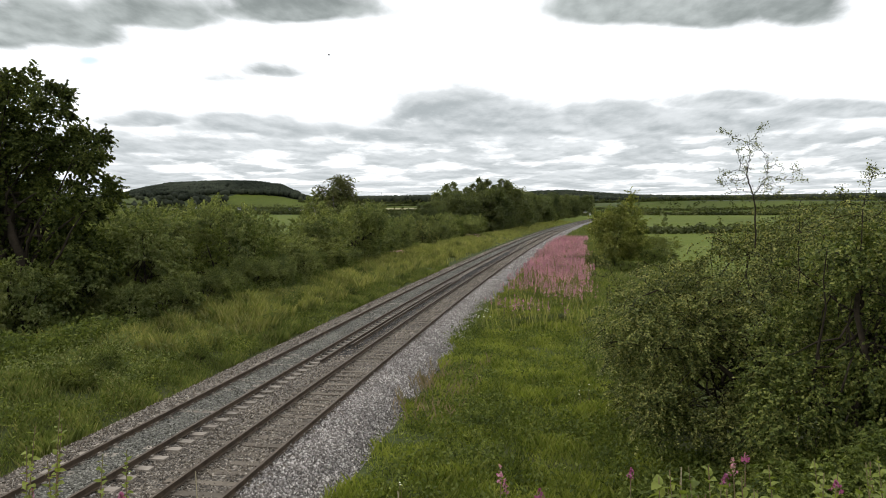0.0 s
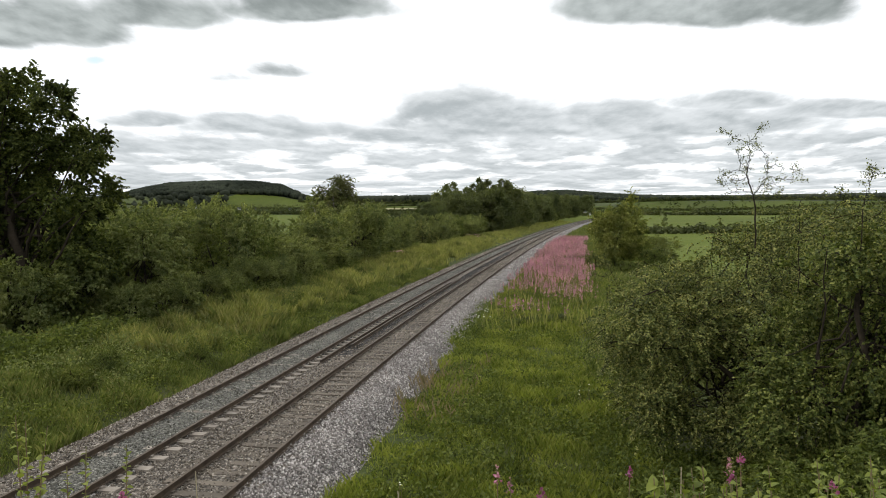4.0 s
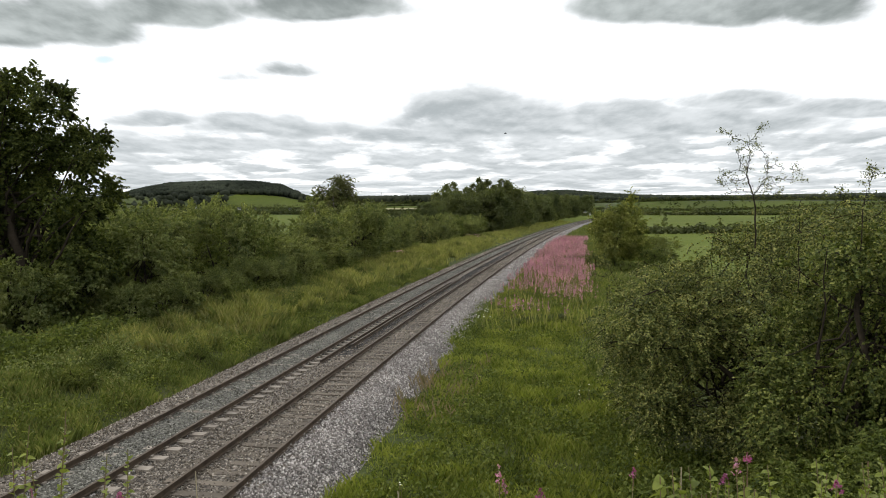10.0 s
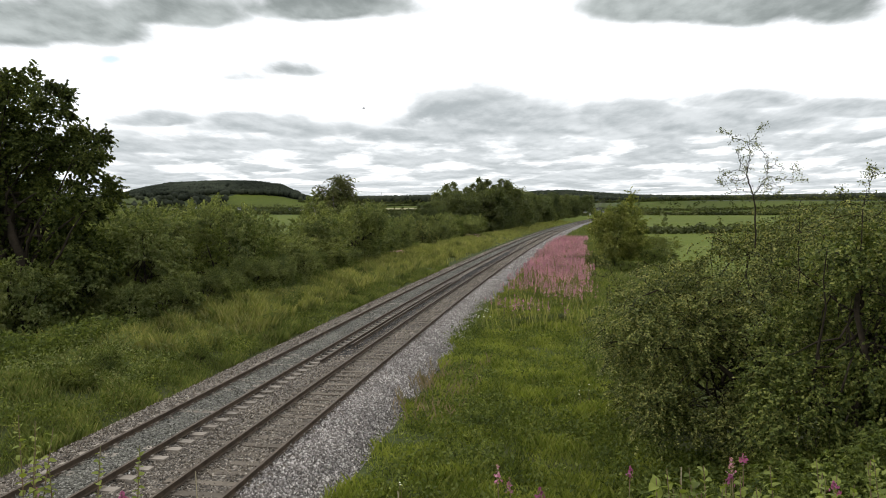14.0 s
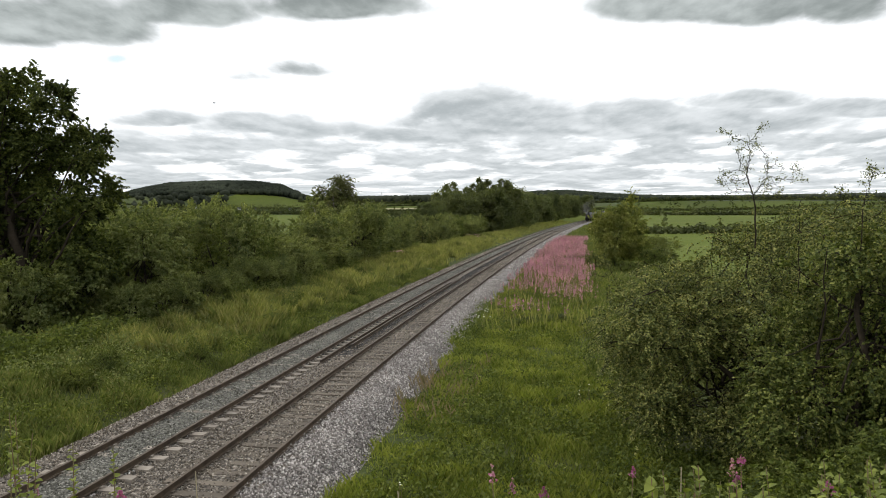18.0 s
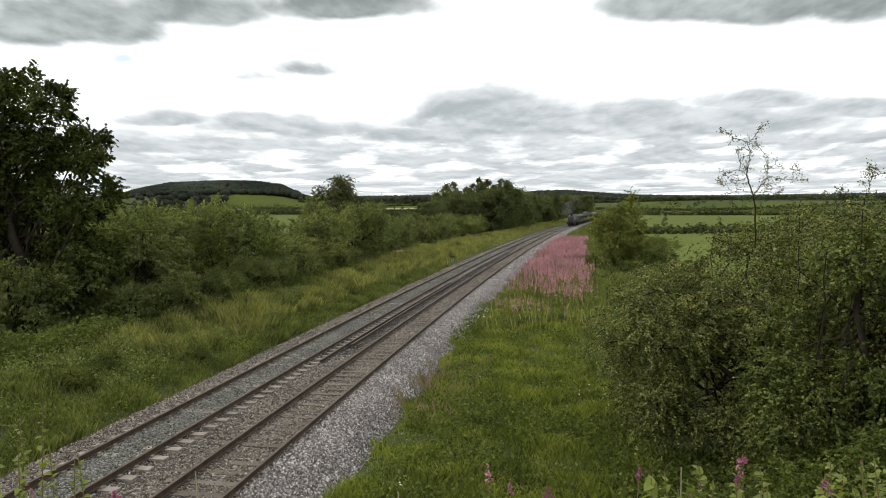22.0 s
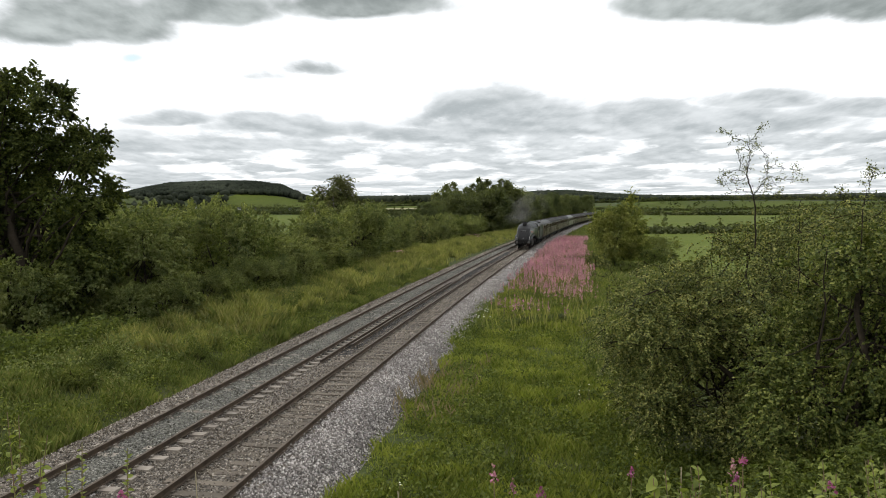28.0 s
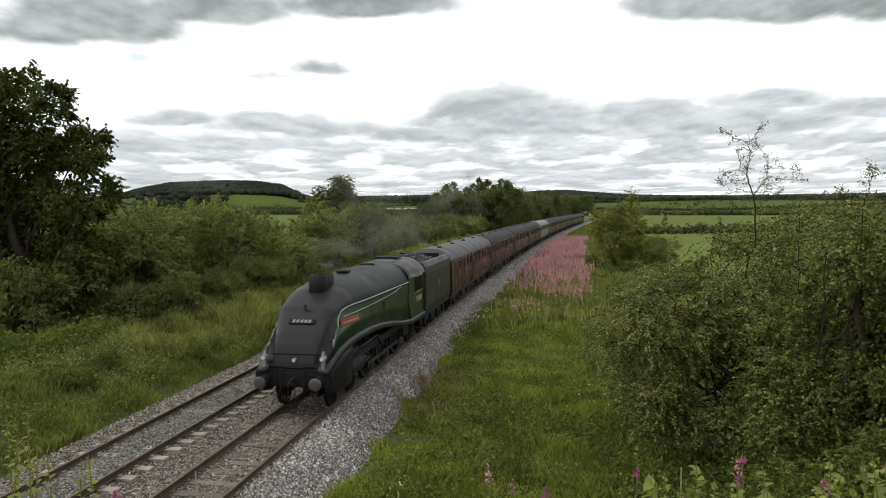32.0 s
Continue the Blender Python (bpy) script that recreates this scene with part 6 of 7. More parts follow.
# the tall clump, then the trees along the far side of the curve
for x, y, k, size in ((13.2, 199, 0, 1.02), (10.4, 197, 0, 1.0), (8.0, 196, 0, 0.97), (5.6, 194, 0, 1.0), (3.0, 192, 0, 1.0), (11.6, 190, 1, 1.15), (3.4, 184, 1, 1.1), (14.5, 194, 1, 1.0), (6.5, 186, 1, 1.05), (-2.5, 168, 1, 0.8), (19.2, 206, 1, 1.15), (24, 232, 1, 1.1), (28, 250, 1, 1.1), (33, 272, 1, 1.1), (39, 292, 1, 1.15), (43, 310, 1, 1.2), (40, 330, 0, 0.95),
                      (52, 345, 1, 1.2), (60, 372, 1, 1.25), (70, 400, 1, 1.25), (78, 440, 1, 1.3), (92, 470, 1, 1.4), (-6, 154, 1, 0.7)):
    again(clump_a if k == 0 else clump_b, x, y, rng_far.uniform(0, 360), size, rng_far.uniform(0.9, 1.08))
s_row = 132.0
while s_row < 330:
    plant(rng_row.choice([0, 1, 2, 0]), s_row, -18.5 + rng_row.uniform(-2, 1.5), rng_row.uniform(0.95, 1.3), rng_row.uniform(0.8, 1.1), rng_row.uniform(0, 360))
    s_row += rng_row.uniform(4.0, 7.0)
for k, s, o, size, tall in ((2, 58, -20, 1.3, 0.95), (2, 62, -19, 1.35, 1.0), (4, 64, -21.5, 1.4, 1.1), (0, 66, -18, 1.3, 1.05), (2, 71, -18.5, 1.3, 0.9), (0, 75, -18, 1.15, 1.0), (3, 97, -17.5, 1.35, 0.95), (5, 8, -19.5, 0.8, 0.8), (4, 12.5, -19, 0.75, 0.8), (5, 16, -18.6, 0.8, 0.9), (4, 5, -21.5, 0.8, 0.9), (5, 2, -20, 0.8, 0.8), (4, 9.5, -16.8, 0.7, 1.0), (4, 12.6, -16.4, 0.65, 1.1), (4, 6.6, -17.2, 0.62, 1.0)):
    plant(k, s, o, size, tall, rng_row.uniform(0, 360))
# thicket standing behind the sallows
for s, o, size in ((26, -27, 1.1), (34, -29, 1.0), (44, -27, 1.15), (120, -27, 1.1), (128, -24, 1.2)):
    plant(rng_row.choice([0, 1]), s, o, size, 0.95, rng_row.uniform(0, 360))


def far_growth(name, label, x, y, tall, wide, leaf, per, seed, material, category):
    """Distant hedges or woods: clumps of coarse leaf masses, joined."""
    rng = np.random.default_rng(seed)
    n = len(x)
    z = land(x, y)
    t = tall * (0.6 + 0.7 * rng.random(n))
    k = np.repeat(np.arange(n), per)
    d = rng.normal(size=(len(k), 3))
    d /= np.linalg.norm(d, axis=1)[:, None]
    C = np.stack([x[k], y[k], z[k] + t[k] * 0.55], 1) + d * np.stack([np.full(len(k), wide), np.full(len(k), wide), t[k] * 0.5], 1) * (0.6 + 0.45 * rng.random(len(k)))[:, None]
    v, f = leaf_arrays(C, leaf, rng, 1.3, 0.3, d + [0, 0, 0.5] + rng.normal(size=d.shape) * 0.35)
    return tagged(new(name, quick(name, v, f, material)), label, category, kind="stuff")


def hedge(d, a0, a1, tall, seed, trees=0.05, slope=0.0):
    rng = np.random.default_rng(seed)
    n = int(d * (a1 - a0) / 0.9)
    az = np.linspace(a0, a1, n)
    y = d * (1 + 0.05 * np.sin(az * 11 + seed) + slope * az) + rng.normal(size=n) * 0.4
    x = az * y
    far_growth("hedgerow", "dark green farm hedge between fields", x, y, np.where(rng.random(n) < trees, tall * 2.2, tall), 1.2, 0.6 + d / 700, 26 if d < 500 else 12, seed, M_FARLEAF, "hedge")


for d, a0, a1, tall, seed, trees in ((190, 0.245, 0.62, 2.2, 1, 0.02), (430, -0.62, -0.3, 2.6, 3, 0.08), (430, -0.13, -0.02, 2.6, 14, 0.08), (560, 0.22, 0.62, 2.8, 13, 0.15), (600, -0.62, -0.3, 2.6, 4, 0.1), (600, -0.14, 0.05, 2.6, 15, 0.1), (740, -0.62, 0.62, 3, 5, 0.12),
                                     (900, -0.62, 0.62, 2.6, 6, 0.05), (1100, -0.62, 0.62, 2.8, 7, 0.08), (1280, -0.62, 0.1, 2.8, 8, 0.06), (1420, -0.2, 0.62, 3.4, 9, 0.2)):
    hedge(d, a0, a1, tall, seed, trees)


def crowns(name, label, x, y, tall, seed, material):
    """Woods a mile off: one lumpy rounded crown a tree, joined."""
    rng = np.random.default_rng(seed)
    bm = bmesh.new()
    bmesh.ops.create_icosphere(bm, subdivisions=1, radius=1.1)
    base = np.array([v.co for v in bm.verts])
    tri = np.array([[v.index for v in f.verts] for f in bm.faces])
    bm.free()
    n = len(x)
    t = tall * (0.65 + 0.6 * rng.random(n))
    wide = t * rng.uniform(0.4, 0.62, n)
    a = rng.random((n, 1)) * 6.3
    lump = 1 + 0.16 * np.sin(base[None, :, 0] * 4 + a) + 0.14 * np.sin(base[None, :, 1] * 5 + 2 * a) + 0.12 * np.sin(base[None, :, 2] * 6 + 3 * a) + 0.07 * rng.normal(size=(n, len(base)))
    P = base[None] * lump[:, :, None] * np.stack([wide, wide, t * 0.5], 1)[:, None] + np.stack([x, y, land(x, y) + t * 0.5], 1)[:, None]
    F = (np.arange(n)[:, None, None] * len(base) + tri[None]).reshape(-1, 3)
    return tagged(new(name, quick(name, P.reshape(-1, 3), F, material, None, True)), label, "woodland", kind="stuff")


def wood(name, label, n, az0, az1, d0, d1, tall, seed, leaf=3.2):
    rng = np.random.default_rng(seed)
    az = az0 + (az1 - az0) * rng.random(n)
    d = d0 + (d1 - d0) * rng.random(n)
    y = d / np.sqrt(1 + az * az)
    # far woods take the leaf colours with haze mixed in
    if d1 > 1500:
        crowns(name, label, az * y, y, tall, seed, M_HAZYRIDGE if d1 > 2500 else M_HAZYLEAF)
    else:
        far_growth(name, label, az * y, y, np.full(n, tall), tall * 0.55, leaf * 0.75, 30, seed, M_FARLEAF, "woodland")


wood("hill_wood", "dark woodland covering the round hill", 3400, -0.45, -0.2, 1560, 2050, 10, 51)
wood("hill_wood", "dark trees along the foot of the hill", 60, -0.46, -0.3, 1300, 1560, 12, 56)
wood("field_trees", "dark trees round the far farm", 60, -0.4, -0.12, 1080, 1180, 8, 57, 1.8)
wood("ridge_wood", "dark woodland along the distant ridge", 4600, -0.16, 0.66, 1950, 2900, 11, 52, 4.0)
wood("ridge_wood", "scattered woodland below the distant ridge", 150, 0.08, 0.66, 820, 1480, 8, 53, 2.2)
wood("field_trees", "dark round trees on the near skyline", 34, 0.42, 0.64, 560, 760, 9, 58, 1.6)
wood("field_trees", "round field trees on the far slope", 60, -0.32, -0.12, 1180, 1330, 11, 54, 2.2)
wood("field_trees", "round trees along the far skyline", 300, -0.2, -0.02, 1500, 1800, 14, 55, 2.4)


# ---- plants on the bank close by ----
M_BIGLEAF = leafy("broad_leaf", [(0.1, 0.135, 0.028), (0.165, 0.2, 0.045), (0.25, 0.275, 0.085)], 0.4, 3.0, 0.5)
M_STEM = solid("green_stem", (0.14, 0.16, 0.05), (0.16, 0.09, 0.06), 0.6, 0.0, 6.0, 40.0, 0.1)


def ovate(size, rng):
    """One broad pointed leaf with a folded midrib, tip along +x."""
    n = 6
    t = np.linspace(0, 1, n)
    w = size * 0.36 * np.sin(np.pi * t ** 0.75) ** 0.9
    x = size * t
    z = -0.25 * size * t ** 2
    V = np.concatenate([np.stack([x, w, z + w * 0.35], 1), np.stack([x, 0 * x, z], 1), np.stack([x, -w, z + w * 0.35], 1)])
    i = np.arange(n - 1)
    F = np.concatenate([np.stack([i, i + 1, n + i + 1, n + i], 1), np.stack([n + i, n + i + 1, 2 * n + i + 1, 2 * n + i], 1)])
    return V, F


LEAF_MESH = quick("leaf", *ovate(0.075, None), M_BIGLEAF, None, True)


def stem_plant(name, label, x, y, top, lean, seed, flower=None, leaves=16, leaf=1.0, bare=0.35, group="", category="plant", spike=0.22):
    """A single tall herb: stem, its leaves, and a flower spike."""
    rng = random.Random(seed)
    z0 = ground_at(x, y) - 0.05
    h = top - z0
    plant_ob = tagged(new(name), label, category, group)
    plant_ob.matrix_basis = pose(x, y, z0)
    pts = [(lean[0] * t ** 1.6, lean[1] * t ** 1.6, h * t) for t in np.linspace(0, 1, 8)]
    v, f = tube_arrays(pts, np.linspace(0.006, 0.002, 8), 5)
    part("stem", quick("stem", v, f, M_STEM, None, True), None, plant_ob)
    P = np.array(pts)
    for k in range(leaves):
        t = bare + (0.98 - bare - (0.16 if flower else 0)) * k / max(leaves - 1, 1)
        p = [float(np.interp(t, np.linspace(0, 1, 8), P[:, i])) for i in range(3)]
        ob = new("leaf", LEAF_MESH)
        ob.parent = plant_ob
        s = leaf * rng.uniform(0.7, 1.25) * (1.15 - 0.5 * t)
        ob.matrix_local = pose(*p, rng.uniform(-35, 35), rng.uniform(-65, 10), k * 137.5 + rng.uniform(-20, 20)) @ Matrix.Diagonal((s, s * (0.55 if flower else 1.0), s, 1))
    if flower:
        r = np.random.default_rng(seed)
        n = 26
        up = r.random(n) ** 1.2
        a = r.random(n) * 2 * np.pi
        rad = 0.015 * (1.1 - up) * (0.5 + r.random(n))
        base = P[-1] - [0, 0, spike]
        C = np.stack([base[0] + np.cos(a) * rad, base[1] + np.sin(a) * rad, base[2] + up * spike * 1.1], 1)
        v, f = leaf_arrays(C, 0.012, r, 1.3)
        part("flower_spike", quick("flower_spike", v, f, flower), None, plant_ob, "pink flower spike")
    return plant_ob


HERBS_NEAR = []
for k, (x, y, top, fl) in enumerate(((0.42, 3.0, 5.00, M_MAGENTA), (0.8, 3.1, 5.05, M_MAGENTA), (1.3, 3.0, 5.13, M_PINK), (1.345, 3.1, 5.11, M_MAGENTA), (1.36, 2.5, 5.22, M_MAGENTA), (0.27, 3.2, 5.03, M_PINK), (-1.42, 3.0, 5.00, M_MAGENTA), (-1.86, 3.05, 4.99, M_PINK), (0.35, 3.4, 4.89, M_PINK), (1.12, 2.7, 5.17, M_MAGENTA))):
    HERBS_NEAR.append(stem_plant("willowherb", "tall rosebay willowherb with a pink flower spike", x, y, top, (0.05 * math.sin(k * 2.1), 0.03), 60 + k, fl, 34, 0.9, 0.45, "willowherbs on the near bank", "wildflower", 0.036 if fl is M_MAGENTA else 0.07))
rng_near = random.Random(14)
for k in range(38):
    x = rng_near.uniform(0.76, 1.72)
    y = rng_near.uniform(2.35, 2.8)
    top = EYE[2] - y * (0.408 - 0.09 * max(0, (x / y - 0.35)) + rng_near.uniform(-0.025, 0.03))
    HERBS_NEAR.append(stem_plant("broadleaf_weed", "bright green broad-leaved weed on the near bank", x, y, top, (rng_near.uniform(-0.1, 0.1), rng_near.uniform(-0.05, 0.1)), 90 + k, None, 34, rng_near.uniform(0.45, 0.95), 0.66, "broad-leaved weeds on the near bank", "weed"))
SPRIGS = []
for k, (x, y, top) in enumerate(((-1.72, 3.0, 5.36), (-1.83, 3.1, 5.3), (-1.6, 3.0, 5.2), (-1.52, 3.2, 5.12), (-1.9, 3.0, 5.28), (-1.78, 2.95, 5.2), (-1.67, 3.1, 5.1), (-1.95, 3.1, 5.16))):
    SPRIGS.append(stem_plant("sallow_sprig", "pale green leafy sprig swaying in the wind", x, y, top, (0.08 - 0.05 * (k % 4), 0.02), 120 + k, None, 52, 0.62, 0.4, "swaying sprigs", "sprig"))

M_DRYSTEM = solid("dry_pale_stalk", (0.42, 0.36, 0.24), (0.3, 0.25, 0.16), 0.8, 0.0, 6.0, 40.0, 0.1)
for x, y, top, lean in ((-1.03, 3.0, 5.1, (-0.03, 0.0)), (1.01, 3.0, 5.105, (0.0, 0.0)), (-0.14, 3.0, 5.0, (-0.06, 0.02))):
    z0 = ground_at(x, y) - 0.05
    stalk = tagged(new("dry_stalk"), "single dry straw-coloured grass stalk", "stalk", "dry stalks on the near bank")
    stalk.matrix_basis = pose(x, y, z0)
    v, f = tube_arrays([(lean[0] * t ** 1.6, lean[1] * t, (top - z0) * t) for t in np.linspace(0, 1, 8)], np.linspace(0.005, 0.0025, 8), 5)
    part("stem", quick("stem", v, f, M_DRYSTEM), None, stalk)

# bare leggy branches that stand out of the hawthorn against the sky
def bare_branch(x, y, z, stems, seed, leaves, label):
    """Crooked stems given as chains of points in the upright plane, with spurs and small leaf clusters."""
    rng = np.random.default_rng(seed)
    thing = tagged(new("hawthorn_branch"), label, "branch", "leggy branches above the hawthorns")
    thing.matrix_basis = pose(x, y, z)
    pieces, ends = [], []
    for k, (chain, r0, r1) in enumerate(stems):
        A = np.array([(a, 0.0, b) for a, b in chain])
        A[:, 1] = np.cumsum(rng.normal(size=len(A)) * 0.08) * (k > 0)
        t = np.linspace(0, len(A) - 1, 4 * len(A))
        Q = np.stack([np.interp(t, np.arange(len(A)), A[:, i]) for i in range(3)], 1) + rng.normal(size=(len(t), 3)) * 0.012
        pieces.append(tube_arrays(Q, 0.64 * np.linspace(r0, r1, len(t)), 6))
        reach = np.linalg.norm(np.diff(A, axis=0), axis=1).sum()
        for p in Q[rng.integers(len(t) // 4, len(t), int(3 + 9 * reach))]:
            q = p + rng.normal(size=3) * 0.085 + [0, 0, 0.03]
            pieces.append(limb(p, q, 0.005, 0.0025, rng, 0.1, 4))
            ends.append(q)
        ends += [Q[-1]] * 3
    v, f = joined(pieces)
    part("twig", quick("twig", v, f, M_BARK, None, True), None, thing)
    E = np.array(ends)
    C = E[rng.integers(0, len(E), leaves)] + rng.normal(size=(leaves, 3)) * 0.045
    v, f = leaf_arrays(C, 0.028, rng, 1.5)
    part("leaf_sprays", quick("leaf_sprays", v, f, M_THORN), None, thing)


bare_branch(8.42, 19.0, 5.05, [([(-0.14, 0.05), (-0.15, 0.95), (-0.22, 1.47), (-0.34, 1.77), (-0.4, 1.99), (-0.37, 2.29), (-0.31, 2.56), (-0.4, 2.82)], 0.034, 0.012),
             ([(-0.4, 2.82), (-0.66, 2.95), (-0.81, 3.07), (-1.03, 3.18)], 0.011, 0.006),
             ([(-0.39, 2.83), (-0.25, 3.0), (-0.14, 3.22)], 0.011, 0.006),
             ([(-0.22, 1.47), (-0.08, 1.68), (0.06, 1.87), (0.1, 2.14), (0.1, 2.44), (-0.0, 2.62), (-0.14, 2.8)], 0.02, 0.007),
             ([(0.1, 2.17), (0.34, 2.25), (0.57, 2.14), (0.99, 2.1)], 0.01, 0.005),
             ([(0.04, 1.84), (0.34, 1.96), (0.64, 1.86), (0.94, 1.87), (1.21, 1.87)], 0.012, 0.006),
             ([(-0.39, 1.96), (-0.63, 1.84), (-0.85, 1.81), (-1.12, 1.69), (-1.2, 1.78)], 0.012, 0.005),
             ([(-0.42, 2.11), (-0.7, 2.11), (-0.93, 2.02), (-1.08, 1.87)], 0.01, 0.005),
             ([(-0.36, 2.2), (-0.58, 2.29), (-0.7, 2.62)], 0.01, 0.005),
             ([(-0.22, 1.47), (-0.55, 1.63), (-0.88, 1.47)], 0.012, 0.005),
             ([(-0.18, 1.37), (0.19, 1.57), (0.46, 1.46)], 0.012, 0.005),
             ([(-0.31, 2.56), (-0.19, 2.71)], 0.007, 0.004),
             ([(-0.11, 1.65), (0.27, 1.77), (0.55, 1.66)], 0.01, 0.005)], 71, 1700, "leggy hawthorn branch with few leaves against the sky")
bare_branch(7.9, 13.6, 5.6, [([(0, -1.0), (0.05, 0.6), (0.16, 0.95), (0.22, 1.3)], 0.016, 0.006), ([(0.05, 0.6), (-0.2, 0.7), (-0.32, 0.9)], 0.01, 0.005), ([(0.0, 0.2), (0.35, 0.5), (0.6, 0.8)], 0.012, 0.006)], 72, 520, "thin leafy hawthorn shoots against the sky")
bare_branch(6.9, 13.9, 5.4, [([(0, -0.8), (0.02, 0.2), (0.0, 0.6)], 0.014, 0.006), ([(0, 0.3), (0.2, 0.55), (0.3, 0.75)], 0.01, 0.005), ([(0, 0.3), (-0.2, 0.5), (-0.3, 0.55)], 0.01, 0.005)], 73, 620, "thin leafy hawthorn shoots against the sky")
bare_branch(5.6, 22.5, 2.8, [([(0.9, -0.6), (0.4, 0.3), (-0.1, 0.9), (-0.55, 1.9)], 0.02, 0.007), ([(0.2, 0.4), (0.4, 1.1), (0.5, 1.7)], 0.014, 0.006), ([(-0.1, 0.9), (-0.5, 1.2), (-0.9, 1.3)], 0.01, 0.005)], 74, 900, "arching hawthorn branch reaching over the grass")

# ---- small things along the line ----
def marker_post(s, o, label):
    x, y, h = on_line(s, o)
    p = tagged(new("marker_post"), label, "post")
    p.matrix_basis = pose(float(x), float(y), ground_at(float(x), float(y)), 0, 0, -math.degrees(float(h)))
    bm = bmesh.new()
    cyl(bm, (0, 0, -0.1), (0, 0, 1.3), 0.05, n=10)
    part("post", bm, M_LETTER, p)
    bm = bmesh.new()
    box(bm, -0.22, 0.22, -0.07, -0.05, 0.95, 1.5, 0.01)
    part("board", bm, M_LETTER, p, "small white board")


marker_post(218, 5.2, "small white marker post beside the curve")


def loose_rail():
    """A length of old rail left lying in the six-foot on sleeper ends."""
    r = tagged(new("loose_rail"), "old dark rail lying loose on the stained ballast", "rail")
    part("rail", rail_mesh("rail", 8.5, 40, -1.98, 1.0, -0.07), None, r, "dark rusty rail")
    part("rail", rail_mesh("rail", 12, 44, -1.72, 1.0, -0.075), None, r, "dark rusty rail")
    for k in range(16):
        x, y, h = on_line(9.5 + 2.1 * k, -1.85)
        bm = bmesh.new()
        box(bm, -0.35, 0.35, -0.08, 0.08, -0.05, 0.05, 0.01)
        part("packing", bm, M_TIMBER, r).matrix_local = pose(float(x), float(y), -0.28, 0, 0, -math.degrees(float(h)))


loose_rail()


def flowers(name, label, spots, material, size, seed, per=9):
    rng = np.random.default_rng(seed)
    for s, o, up, wide in spots:
        x, y, h = on_line(s, o)
        z = ground_at(float(x), float(y))
        t = tagged(new(name), label, "wildflower", label)
        t.matrix_basis = pose(float(x), float(y), z)
        heads = rng.normal(size=(per, 3)) * [wide, wide, 0.06] + [0, 0, up]
        for q in heads:
            v, f = limb((q[0] * 0.3, q[1] * 0.3, 0), q, 0.007, 0.004, rng, 0.05, 4)
            part("stem", quick("stem", v, f, M_STEM), None, t)
        for q in heads:
            bm = bmesh.new()
            ball(bm, q, size * 0.85, (1, 1, 0.4), 1)
            for v in bm.verts:
                v.co += Vector(rng.normal(size=3) * size * 0.15)
            part("flower_head", bm, material, t)


flowers("hogweed", "white umbels of hogweed at the ballast edge", [(20.5, 3.3, 0.75, 0.3), (22.5, 3.2, 0.8, 0.25), (64, 11.5, 0.8, 0.6), (60, 12.5, 0.7, 0.6), (58, 10.4, 0.7, 0.5)], M_WHITEFLOWER, 0.05, 5)
flowers("bindweed_flower", "single white flower in the grass", [(5.2, 8.9, 0.55, 0.02), (4.5, 8.6, 0.5, 0.02), (-3.9, 4.3, 0.4, 0.02)], M_WHITEFLOWER, 0.032, 6, 2)
flowers("ragwort", "yellow ragwort on the far bank", [(9.0, -16.9, 0.75, 0.14), (8.6, -16.6, 0.7, 0.12)], M_YELLOW, 0.05, 7)
flowers("goldenrod", "yellowish flowering weeds in the bank grass", [(25, -10.5, 0.9, 0.4), (26.5, -11, 0.8, 0.4)], M_STRAW, 0.07, 8, 16)
flowers("pink_weed", "dusky pink willowherb on the far bank", [(60, -11.5, 1.1, 0.5), (61, -12.2, 1.2, 0.4), (110, -11.5, 1.2, 0.8), (113, -12.3, 1.2, 0.8), (112, -10.8, 1.0, 0.6)], M_PINK, 0.08, 9, 14)


# ---- far buildings and a wind turbine ----
M_WALLWHITE = solid("whitewashed_wall", (0.75, 0.74, 0.7), (0.6, 0.59, 0.56), 0.8, 0.0, 0.3, 3.0, 0.1, 0.02)
M_SLATE = solid("slate_roof", (0.12, 0.12, 0.13), (0.08, 0.08, 0.085), 0.7, 0.0, 0.5, 4.0, 0.2, 0.02)


def farmhouse(x, y, wide, deep, tall, turn, label):
    z = ground_at(x, y)
    hs = tagged(new("farmhouse"), label, "house", "far farm buildings")
    hs.matrix_basis = pose(x, y, z, 0, 0, turn)
    bm = bmesh.new()
    box(bm, -wide / 2, wide / 2, -deep / 2, deep / 2, -0.5, tall)
    part("wall", bm, M_WALLWHITE, hs)
    bm = bmesh.new()
    loft(bm, [[(q, -deep / 2 - 0.4, tall - 0.1), (q, 0, tall + deep * 0.38), (q, deep / 2 + 0.4, tall - 0.1)] for q in (-wide / 2 - 0.3, wide / 2 + 0.3)])
    roof = part("roof", bm, M_SLATE, hs)
    bm = bmesh.new()
    box(bm, wide * 0.3, wide * 0.3 + 0.9, -0.45, 0.45, tall, tall + deep * 0.38 + 1.2)
    part("chimney", bm, M_SLATE, roof)
    for k in range(max(2, int(wide / 3))):
        for zz in ((1.0, 3.4) if tall > 4 else (1.0,)):
            bm = bmesh.new()
            q = -wide / 2 + 1.5 + k * 3
            box(bm, q - 0.5, q + 0.5, -deep / 2 - 0.06, -deep / 2 - 0.02, zz, zz + 1.2)
            part("window", bm, M_PANE, hs)


